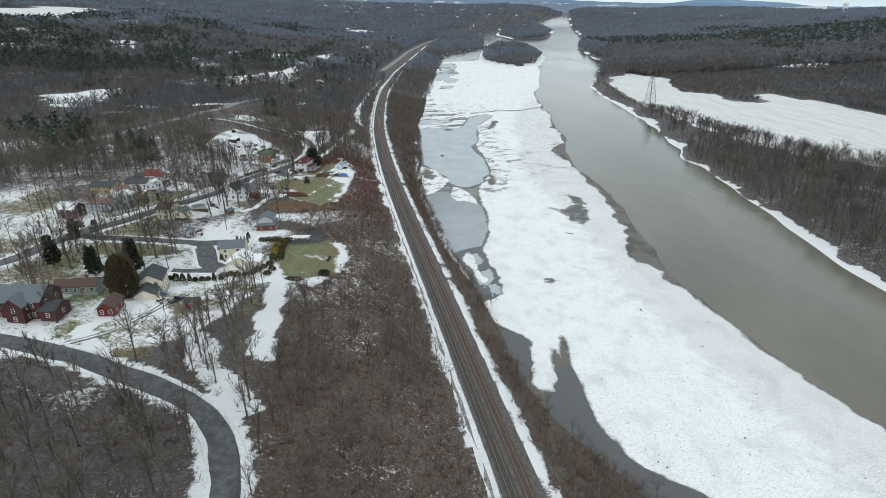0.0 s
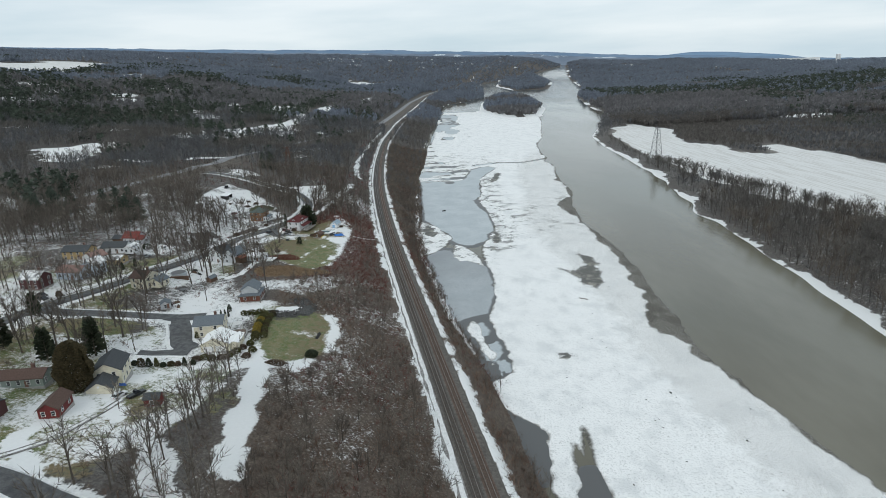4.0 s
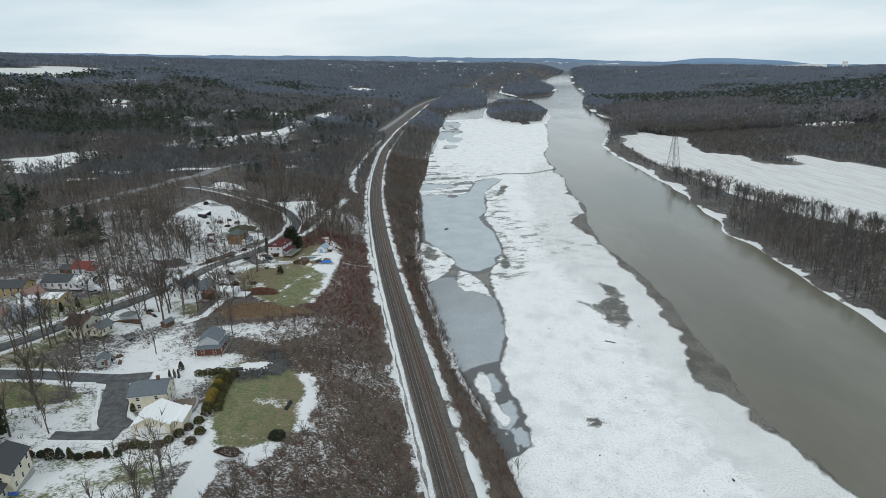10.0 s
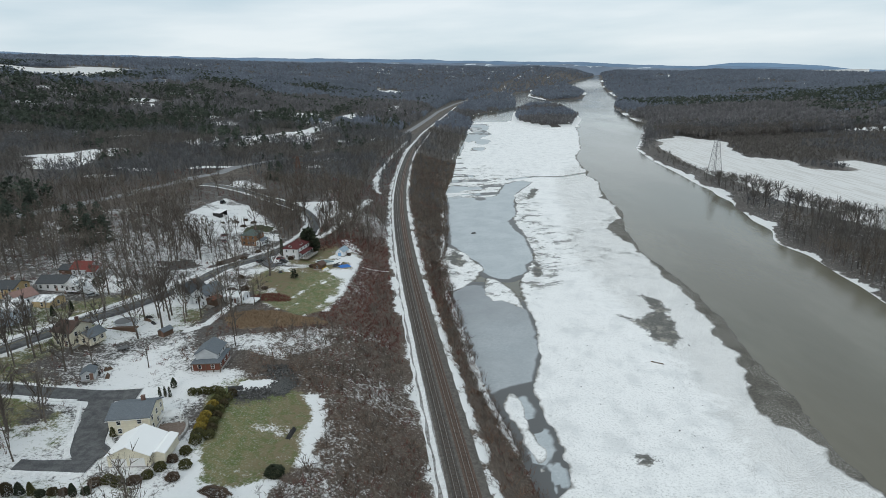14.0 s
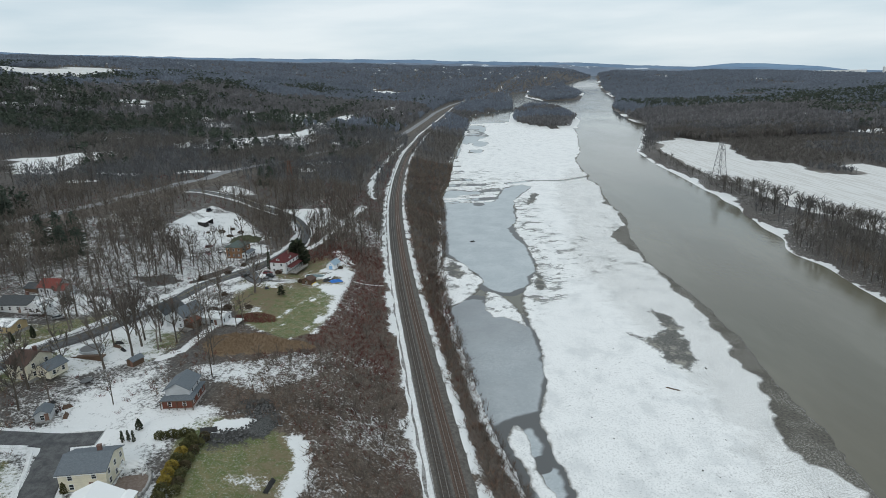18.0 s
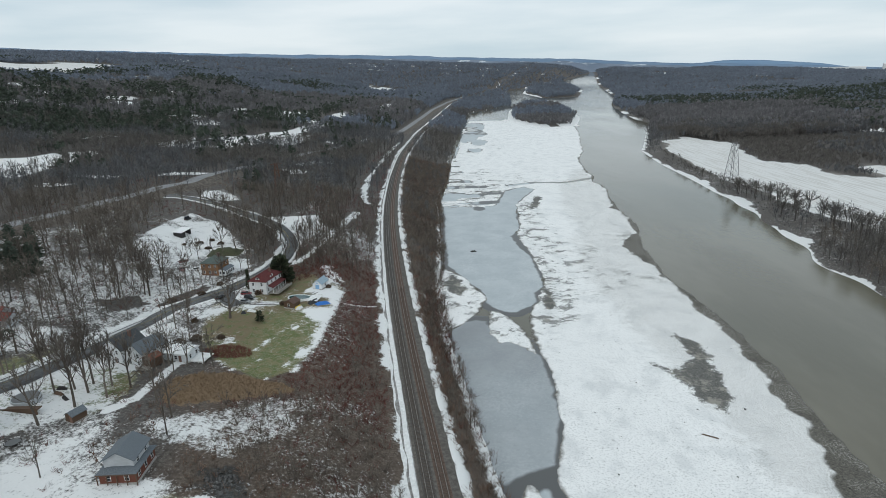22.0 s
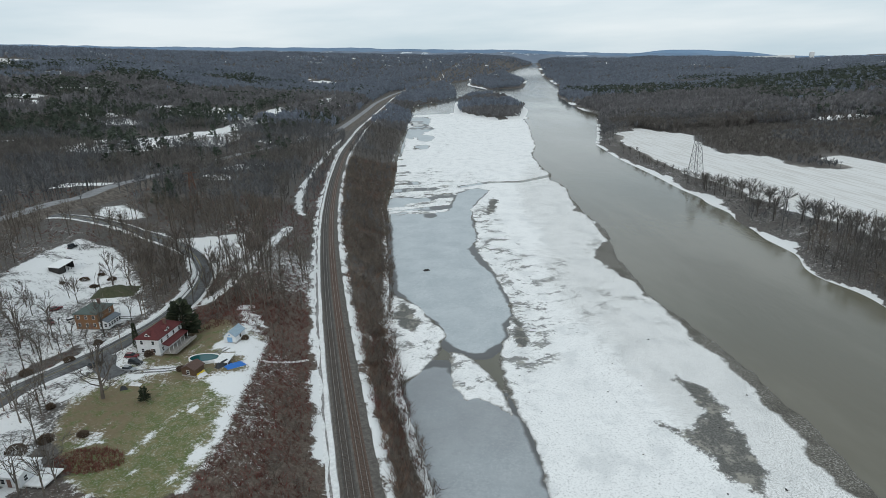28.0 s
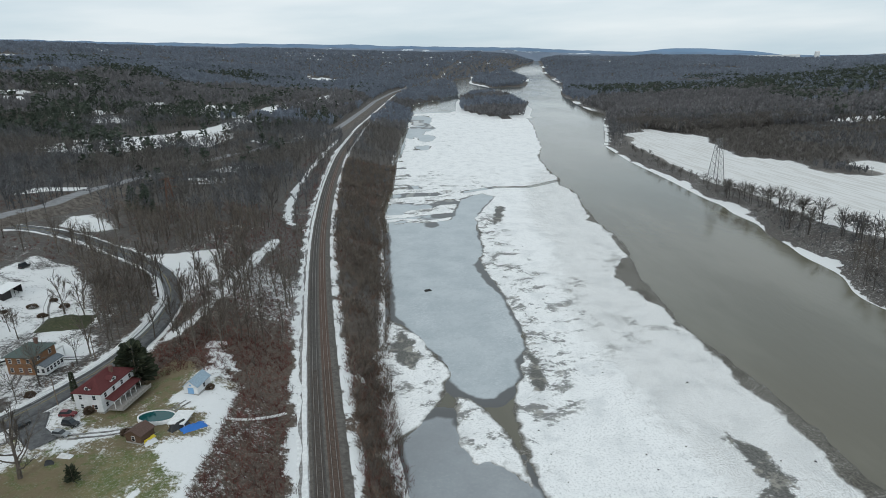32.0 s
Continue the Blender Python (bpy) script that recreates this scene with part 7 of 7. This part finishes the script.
def bare_tree(x, y, h, kind, label, group="", seed=0):
    me1, me2, own = TREES[kind]
    g = random.Random(int(x * 31 + y * 17) + seed)
    ob = thing("bare_tree", Matrix.LocRotScale((x, y, float(land(x, y)) - 0.1), Euler((g.uniform(-0.05, 0.05), g.uniform(-0.05, 0.05), g.uniform(0, 6.28))), (h / own * g.uniform(0.9, 1.15),) * 2 + (h / own,)), label, "tree", group)
    for name, me in (("trunk", me1), ("crown", me2)):
        o = new(name, me)
        o.parent = ob
    return ob


bare_tree(-87, 367, 15.5, 9, "wide-spreading old bare tree beside the road")
bare_tree(-86.5, 176, 9, 3, "small bare yard tree by the parked pickup")
bare_tree(-112, 163, 12, 4, "bare tree in front of the maroon house")
for n, (a, b, h) in enumerate(((-118, 284, 13), (-121, 272, 15), (-130, 268, 15), (-136, 274, 16), (-132, 262, 14), (-122, 312, 16), (-131, 308, 16), (-137, 322, 15), (-113, 302, 15), (-110, 306, 16), (-107, 310, 17),
                               (-105, 304, 16), (-101, 309, 15), (-112, 314, 15), (-104, 296, 17), (-108, 287, 16), (-98, 301, 14), (-95, 308, 15), (-117, 262, 14), (-140, 256, 14), (-138, 262, 15), (-146, 281, 13),
                               (-152, 268, 13), (-128, 226, 15), (-135, 212, 14), (-126, 216, 15), (-140, 198, 14), (-133, 188, 13), (-110, 202, 12), (-106, 236, 13), (-112, 231, 15), (-118, 238, 14), (-142, 230, 14), (-150, 222, 14))):
    bare_tree(a, b, h * 1.12, n % 6, "tall bare shade tree among the village yards", "village trees")
for n, (a, b, h) in enumerate(((-104, 140, 10), (-97, 134, 11), (-70, 150, 10), (-88, 130, 11), (-78, 128, 11), (-66, 138, 9), (-72, 168, 8), (-68, 176, 8), (-66, 190, 8),
                               (-64, 200, 7), (-90, 118, 12), (-80, 112, 12), (-70, 116, 11), (-62, 108, 12), (-74, 100, 12), (-58, 98, 11), (-66, 88, 12), (-92, 104, 12), (-104, 118, 12), (-112, 128, 11), (-84, 96, 12), (-54, 108, 10),
                               (-40, 110, 11), (-36, 124, 10), (-42, 140, 11), (-36, 152, 10), (-44, 186, 9), (-30, 140, 11), (-24, 122, 10), (-12, 128, 10), (-20, 156, 9), (-26, 172, 9), (-34, 170, 10), (-10, 150, 9), (-16, 182, 9), (-38, 196, 8), (-24, 194, 8))):
    bare_tree(a, b, h, (n * 5 + 1) % 6, "bare young tree on the brushy slope", "slope trees")
for n, (a, b, h) in enumerate(((-128, 440, 9), (-134, 446, 8), (-124, 462, 13), (-119, 466, 13), (-113, 468, 12), (-116, 460, 11), (-108, 462, 13), (-136, 424, 8), (-141, 430, 9), (-98, 458, 14), (-101, 464, 15), (-97, 480, 15),
                               (-104, 488, 16), (-100, 494, 15), (-84, 470, 14), (-80, 462, 13), (-82, 486, 13), (-78, 478, 13), (-74, 470, 12), (-70, 486, 13), (-76, 498, 14), (-72, 508, 13), (-66, 500, 13), (-84, 440, 12), (-80, 446, 11),
                               (-74, 436, 9), (-70, 456, 12), (-64, 470, 11), (-62, 486, 12), (-66, 440, 7), (-92, 512, 15), (-82, 522, 14), (-74, 532, 14), (-88, 536, 15), (-140, 404, 13), (-134, 396, 14), (-146, 412, 13), (-128, 388, 14), (-136, 380, 15), (-144, 390, 14))):
    bare_tree(a, b, h * 1.15, (n * 5 + 2) % 6, "slender bare tree near the road bend", "roadside trees")
g = random.Random(5)
for n in range(110):
    yy = 235 + n * 6.2 + g.uniform(-3, 3)
    if yy < 700 or n % 3 == 1:
        verge = float(np.interp(yy, [230, 400, 450, 500, 560, 640, 740, 930], [262, 282, 284, 272, 266, 264, 265, 280]))
        xx = verge - abs(g.gauss(0, 3.5)) if n % 3 else g.uniform(float(shore_x(yy)) + 14, verge)
        bare_tree(xx, yy, g.uniform(13, 18) * float(np.interp(yy, [640, 760], [1.0, 0.6])), 6 + g.randrange(3), "tall bare tree lining the far river bank", "bank trees")
for n in range(26):
    yy = 120 + n * 18 + g.uniform(-6, 6)
    bare_tree(float(rail_x(yy)) + g.uniform(12, 20), yy, g.uniform(4.5, 7.0), g.randrange(6), "stunted bare tree between railway and river", "trackside trees")

# ---- evergreens and shrubs ----
def foliage(name, c1, c2):
    k = Nodes(name, 0.8, 0, 0.2)
    k.color(k.mix(k.island(), c1, c2))
    return k.m


GREEN, OLIVE, RUSTY, GOLD = foliage("dark_evergreen", (0.020, 0.028, 0.018), (0.070, 0.080, 0.048)), foliage("olive_hedge", (0.04, 0.045, 0.016), (0.13, 0.12, 0.05)), foliage("rusty_cedar", (0.036, 0.032, 0.016), (0.098, 0.076, 0.040)), foliage("golden_cypress", (0.16, 0.12, 0.02), (0.36, 0.27, 0.06))
BROWN_SHRUB = foliage("brown_shrub", (0.06, 0.042, 0.03), (0.15, 0.11, 0.08))


def leafy(w, l, h, n, seed, size=0.3, pointed=0.0):
    """A clipped or natural evergreen: small upturned sprays over an uneven body."""
    g = np.random.default_rng(seed)
    az, u = g.uniform(0, 6.28, n), g.random(n)
    z = u ** 0.85
    r = np.sqrt(np.clip(1 - ((z - 0.34) / 0.68) ** 2, 0.02, 1)) if not pointed else np.clip((1 - z) ** pointed, 0.03, 1) * np.clip(z * 9, 0.5, 1)
    r = r * (0.62 + 0.42 * value_noise(az * 1.6 + seed, z * 5, seed)) * g.uniform(0.55, 1.0, n) ** 0.3
    p = np.c_[np.cos(az) * r * w / 2, np.sin(az) * r * l / 2, z * h]
    d = np.c_[np.cos(az) * 0.8, np.sin(az) * 0.8, g.uniform(0.0, 0.9, n)] + g.normal(0, 0.3, (n, 3))
    d /= np.linalg.norm(d, axis=1, keepdims=True)
    return spikes(p - d * size * 0.4, p + d * size * g.uniform(0.6, 1.2, (n, 1)), np.full(n, size * 0.42))


def evergreen(name, x, y, w, l, h, material, label, category, n=500, size=0.32, pointed=0.0, turn=0, group="", stem=True):
    z = float(land(x, y))
    ob = thing(name, pose(x, y, z - 0.05, 0, 0, turn), label, category, group)
    v, f = leafy(w, l, h, n, int(abs(x * 7 + y * 3)), size, pointed)
    part("foliage", v, f, material, ob)
    if stem:
        part("trunk", *tube((0, 0, -0.3), (0, 0, h * 0.8), 0.035 * h ** 0.8 + 0.04, 0.03, 6), POLE, ob)
    return ob


def fir_tree(x, y, h, label, slim=0.24, whorls=17, per=15, name="fir_tree", material=M_FIR):
    ob = thing(name, pose(x, y, float(land(x, y)) - 0.1), label, "tree")
    v, f = needle_tree(int(h * 10 + abs(x)), whorls, per, 0.024, slim)
    part("foliage", v * h, f, material, ob)
    part("trunk", *tube((0, 0, -0.3), (0, 0, h * 0.95), 0.02 * h, 0.02, 7), POLE, ob)


for a, b, h in ((-205, 407, 17), (-198, 410, 18), (-192, 414, 17), (-181, 386, 17), (-176, 390, 15), (-236, 388, 19), (-242, 394, 20), (-230, 398, 19), (-248, 404, 18), (-238, 410, 19), (-226, 408, 17), (-254, 414, 18), (-156, 610, 17), (-151, 616, 18), (-147, 609, 16), (-260, 460, 17), (-266, 466, 16)):
    fir_tree(a, b, h, "tall dark pine standing among leafless woods", 0.34, 15, 13, "pine_tree", M_HAZY_PINE)
def ragged_pine(name, x, y, h, reach, label):
    """A full conifer of layered, uneven boughs on a straight stem."""
    ob = thing(name, pose(x, y, float(land(x, y)) - 0.1), label, "tree")
    n = int(90 + 16 * h)
    v, f = pine_clump(int(abs(x) * 3 + y), n, 0.045, reach * 1.15)
    part("foliage", v * h, f, GREEN, ob)
    part("trunk", *tube((0, 0, -0.3), (0, 0, h * 0.93), 0.02 * h, 0.03, 7), POLE, ob)


ragged_pine("fir_tree", -78, 410, 14.0, 0.41, "broad dark green fir beside the white farmhouse")
ragged_pine("fir_tree", -75, 365.5, 4.9, 0.37, "small dark green fir on the lawn")
ragged_pine("spruce", -123, 206, 12, 0.25, "dark green spruce near the parked cars")
ragged_pine("spruce", -112, 213, 13, 0.25, "dark spruce dusted with snow")
ragged_pine("spruce", -116, 219, 12, 0.25, "dark spruce among bare trees")
ragged_pine("spruce", -142, 214, 12, 0.25, "dark green pine at the village edge")
ragged_pine("spruce", -150, 244, 10, 0.25, "dark green pine beside the lane")
evergreen("flower_bed", -53, 211, 9.0, 4.4, 1.1, BROWN_SHRUB, "oval bed of dead brown plants in snow", "flower bed", 1500, 0.3, 0.0, -14, stem=False)
evergreen("cypress", -89.5, 398.5, 2.6, 2.6, 9.2, GREEN, "narrow dark columnar cypress by the road", "tree", 900, 0.34, 0.35)
evergreen("cedar", -104, 188, 10.5, 10.5, 14.5, RUSTY, "tall rounded rusty-green cedar beside the cream house", "tree", 6500, 0.66)
evergreen("bush", -43, 221, 5.4, 4.6, 2.2, GREEN, "round dark evergreen bush on the lawn", "bush", 2400, 0.26, stem=False)
for a, b in ((-83, 250), (-81.6, 250.2), (-80.2, 250)):
    evergreen("arborvitae", a, b, 1.1, 1.1, 3.2, GREEN, "slim dark arborvitae in a row of three", "shrub", 220, 0.24, 0.5, group="row of arborvitae")
evergreen("shrub", -81.3, 255, 2.6, 2.4, 3.2, GREEN, "dark pointed evergreen shrub on snow", "shrub", 350, 0.3, 0.7)
for k in range(9):
    t = k / 8
    a, b = -64.2 - 2.0 * t - 0.8 * math.sin(t * 3.1), 228.5 + 22 * t
    evergreen("hedge_bush", a, b, 3.6, 3.4, 2.2, GOLD if k in (2, 3, 4, 6) else OLIVE, "golden yellow hedge bush" if k in (2, 3, 4, 6) else "olive green hedge bush", "bush", 760, 0.25, group="hedge along the lawn", stem=False)
for k in range(8):
    t = k / 7
    evergreen("hedge_bush", -61.8 - 1.6 * t - 0.9 * math.sin(t * 3.1), 231 + 21 * t, 3.2, 3.2, 2.0, RUSTY if k % 2 else OLIVE, "rusty olive hedge bush", "bush", 380, 0.28, group="hedge along the lawn", stem=False)
for k in range(6):
    evergreen("hedge_bush", -67.5 - 1.4 * k, 253 - 0.4 * k + 0.6 * (k % 2), 3.0, 2.8, 1.7, OLIVE, "olive green hedge bush", "bush", 300, 0.28, group="hedge along the lawn", stem=False)
for k, (a, b, w) in enumerate(((-79, 211.5, 3.6), (-76.5, 212.5, 3.4), (-73.8, 211.6, 3.2), (-71, 212.6, 3.6), (-69, 214.6, 3.0), (-67.5, 217.5, 3.0), (-66.5, 221, 3.2), (-64.8, 224.5, 3.2), (-62.5, 219, 3.4), (-63.4, 214.5, 3.4))):
    evergreen("shrub", a, b, w, w * 0.9, 1.6 + 0.2 * (k % 3), OLIVE if k % 3 else BROWN_SHRUB, "low olive shrub in the garden bank", "shrub", 900, 0.24, group="garden bank shrubs", stem=False)
for k in range(10):
    kind = (BROWN_SHRUB, GREEN, RUSTY, GREEN, OLIVE, GREEN, RUSTY, BROWN_SHRUB, GREEN, GREEN)[k]
    evergreen("shrub", -100 + 2.35 * k, 208 + 0.4 * math.sin(k * 2.2), 2.2 + 0.9 * (k in (2, 3, 6)), 2.0, 1.6 + 1.5 * (k in (2, 3, 4, 8)), kind, "clipped evergreen shrub in a boundary row", "shrub", 900, 0.24, 0.6 if k in (3, 4, 8) else 0.0, group="boundary row", stem=False)
evergreen("bush", -85.8, 231.2, 2.4, 2.2, 2.8, OLIVE, "tall olive bush at the corner of the cream house", "bush", 600, 0.28, 0.5, stem=False)
for a, b, w, h in ((-96, 342, 5.5, 2.4), (-92, 347, 4.2, 2.0), (-99, 363, 2.6, 1.6), (-142, 296, 2.2, 4.0), (-138.5, 301, 2.2, 4.4), (-146, 331, 5.5, 3.2), (-152, 263, 3.5, 2.4), (-84, 393, 3.0, 1.8), (-71, 384, 3.2, 1.4), (-56.5, 405.5, 3.6, 1.2)):
    dark = h > 3
    evergreen("shrub", a, b, w, w * 0.9, h, GREEN if dark else BROWN_SHRUB, "dark upright evergreen shrub" if dark else "twiggy brown garden shrub", "shrub", 900, 0.26, 0.5 if dark and w < 3 else 0.0, stem=False)

for a, b, w, h in ((-138, 467, 5.0, 1.4), (-131, 460, 4.2, 1.3), (-134, 474, 3.6, 1.2), (-127, 468, 4.6, 1.5), (-143, 459, 2.6, 1.0), (-103, 401, 3.4, 1.6), (-107, 390, 4.2, 1.6), (-117, 384, 4.6, 1.8), (-94, 337, 4.4, 1.8), (-84, 349, 3.2, 1.5)):
    evergreen("shrub", a, b, w, w * 0.8, h, BROWN_SHRUB, "low twiggy brown shrub on snowy ground", "shrub", 700, 0.28, 0.0, stem=False)

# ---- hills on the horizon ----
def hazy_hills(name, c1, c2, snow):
    """Wooded hills so far off that only broad tones and snowy clearings are left; the blue haze is painted into their
    colour.
    """
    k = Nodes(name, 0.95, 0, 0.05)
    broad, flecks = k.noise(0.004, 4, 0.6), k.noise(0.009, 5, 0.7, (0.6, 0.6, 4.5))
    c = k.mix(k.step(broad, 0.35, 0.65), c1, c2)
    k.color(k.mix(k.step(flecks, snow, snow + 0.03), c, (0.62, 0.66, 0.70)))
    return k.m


def horizon_hill(r, stations_az, heights, rough, seed, material, label):
    """One range of low hills: a bank that climbs towards its crest."""
    az = np.arange(-58, 58.1, 0.2)
    crest = np.interp(az, stations_az, heights) + (fractal(az * 6, az * 0, 9, seed, 5) - 0.5) * rough
    foot = crest - 150
    rows = []
    for step, f in ((-260, 0.0), (-170, 0.42), (-90, 0.74), (-30, 0.94), (0, 1.0), (60, 0.5)):
        rr = r + step
        a = np.radians(az)
        rows.append(np.stack([rr * np.sin(a), 130 + rr * np.cos(a), foot + (crest - foot) * f + (fractal(az * 8 + step, az * 0 + step, 6, seed + 5) - 0.5) * 8 * (0 < f < 1)], -1))
    ob = mesh_object("backdrop", np.concatenate(rows), grid_faces(len(az), len(rows)), material, smooth_shade=True)
    return tagged(ob, label, "hills", kind="structure")


SKYLINE = ([-58, -35.5, -26, -19.3, -9.6, -4.5, 3.3, 11, 18.3, 22.9, 29.2, 33.1, 35.5, 58], [395, 332, 298, 276, 247, 231, 198, 168, 126, 101, 80, 54, 44, 0])
# Painted haze deepens range by range: each base colour is bluer than the last.
horizon_hill(4560, SKYLINE[0], [102 + (v - 24 - 102) * 0.94 for v in SKYLINE[1]], 26, 5, hazy_hills("hazed_wooded_hills", (0.16, 0.195, 0.25), (0.215, 0.25, 0.305), 0.585), "low wooded hills with snowy clearings beyond the valley")
horizon_hill(4780, SKYLINE[0], [102 + (v - 3 - 102) * 0.985 for v in SKYLINE[1]], 13, 9, hazy_hills("haze_blue_hills", (0.155, 0.225, 0.32), (0.19, 0.26, 0.355), 0.9), "hills along the horizon, coloured haze-blue")
horizon_hill(4850, [-58, 20, 22.5, 24.2, 25.2, 27.5, 31, 34, 58], [0, 60, 104, 116, 117, 108, 80, 40, 0], 3, 13, hazy_hills("haze_blue_ridge", (0.18, 0.27, 0.385), (0.2, 0.29, 0.405), 0.9), "long ridge on the skyline, coloured haze-blue")

# ---- far buildings ----
FAR_WALL, FAR_ROOF = siding("pale_far_siding", (0.6, 0.6, 0.58)), shingle("pale_far_roof", (0.3, 0.3, 0.31), 0.5)


def far_house(seed):
    g = random.Random(seed)
    w, l, h = g.uniform(9, 16), g.uniform(8, 11), g.uniform(3.5, 6.5)
    ob = thing("house", Matrix.Identity(4), "pale house far off in the town", "house", "houses of the far town")
    part("wall", *gable_walls(w, l, h, 3.0, "x"), FAR_WALL, ob)
    part("roof", *roof_shape(w, l, h, 3.0, "x", 0.6, 0.4), FAR_ROOF, ob)
    return ob


models = [far_house(s) for s in range(4)]
g = random.Random(9)
count = 0
for n in range(60):
    xx, yy = g.gauss(120, 420), g.uniform(3500, 4350)
    if n >= 44:
        xx, yy = g.choice([(-1180, 2900), (1250, 2100), (1000, 1550), (740, 1290)])
        xx, yy = xx + g.uniform(-60, 60), yy + g.uniform(-50, 50)
    if bank_x(yy) - 40 < xx < shore_x(yy) + 40:
        continue
    m = pose(xx, yy, float(land(xx, yy)) + 2.0, 0, 0, g.uniform(-40, 40))
    if count < 4:
        models[count].matrix_basis = m
    else:
        copy_thing(models[count % 4], m)
    count += 1
works = thing("warehouse", pose(2240, 3700, float(land(2240, 3700)) + 2, 0, 0, -30), "long white industrial building far across the valley", "warehouse")
part("wall", *box(-150, 150, -30, 30, -6, 18), W_WHITE, works)
part("roof", *box(-151, 151, -31, 31, 18, 19.5), R_SNOW, works)
for k in range(6):
    part("bay_door", *box(-130 + k * 48, -112 + k * 48, -30.6, -30.02, 0, 8), R_SLATE, works)
tank = thing("silo", pose(2560, 3740, float(land(2560, 3740)), 0, 0, 0), "broad pale concrete silo on the skyline", "silo")
part("shaft", *tube((0, 0, -2), (0, 0, 46), 14, 13.4, 20), W_WHITE, tank)
part("cap", *join(tube((0, 0, 46), (0, 0, 48), 14, 14, 20), tube((0, 0, 48), (0, 0, 51), 13, 4, 20)), R_SNOW, tank, "pale domed cap")
heap("driftwood", 80, 317.5, -32, 5.2, 0.5, 0.35, W_BROWN, "thin dark driftwood log lying on the snowy ice", "driftwood", 41).location.z = RIVER_Z + 0.3
heap("debris", 15, 526, 20, 3.8, 2.6, 0.7, W_BLACK, "dark clump of frozen debris on grey ice", "debris", 42).location.z = RIVER_Z + 0.1

g = np.random.default_rng(44)
cx, cy = g.uniform(30, 130, 400), g.uniform(110, 640, 400)
ok = (ice_edge(cx, cy) > 5) & (g.random(400) < 0.55)
cx, cy = cx[ok], cy[ok]
size = g.uniform(0.10, 0.34, len(cx)) * np.where(g.random(len(cx)) < 0.08, 1.7, 1.0)
lump = np.array([(1, 0, 0), (0, 1, 0), (-1, 0, 0), (0, -1, 0), (0, 0, 0.7), (0, 0, -0.7)], float)
lump_f = np.array([(0, 1, 4), (1, 2, 4), (2, 3, 4), (3, 0, 4), (1, 0, 5), (2, 1, 5), (3, 2, 5), (0, 3, 5)])
cv = (lump[None] * g.uniform(0.6, 1.3, (len(cx), 6, 1))) * size[:, None, None] * [1.0, 1.5, 0.8] + np.stack([cx, cy, np.full(len(cx), RIVER_Z + 0.4)], -1)[:, None]
tagged(mesh_object("ice_debris", cv.reshape(-1, 3), (lump_f[None] + (np.arange(len(cx)) * 6)[:, None, None]).reshape(-1, 3), W_BLACK), "small dark stones and sticks frozen on the ice", "debris", kind="stuff")

# ---- sleepers ----
step, verts, faces = 0.61, [], []
tie_v, tie_f = box(-1.28, 1.28, -0.11, 0.11, 0.55, 0.64)
for c in (-1.98, 1.98):
    for yy in np.arange(110, 430, step):
        verts += [(float(rail_x(yy)) + c + vx, yy + vy + vx * 0.14, vz) for vx, vy, vz in tie_v]
ties = np.array(verts)
tie_faces = (np.array(tie_f)[None] + (np.arange(len(ties) // 8) * 8)[:, None, None]).reshape(-1, 4)
tagged(mesh_object("sleepers", ties, tie_faces, M_TIE, railway), "weathered timber sleepers", kind="stuff")
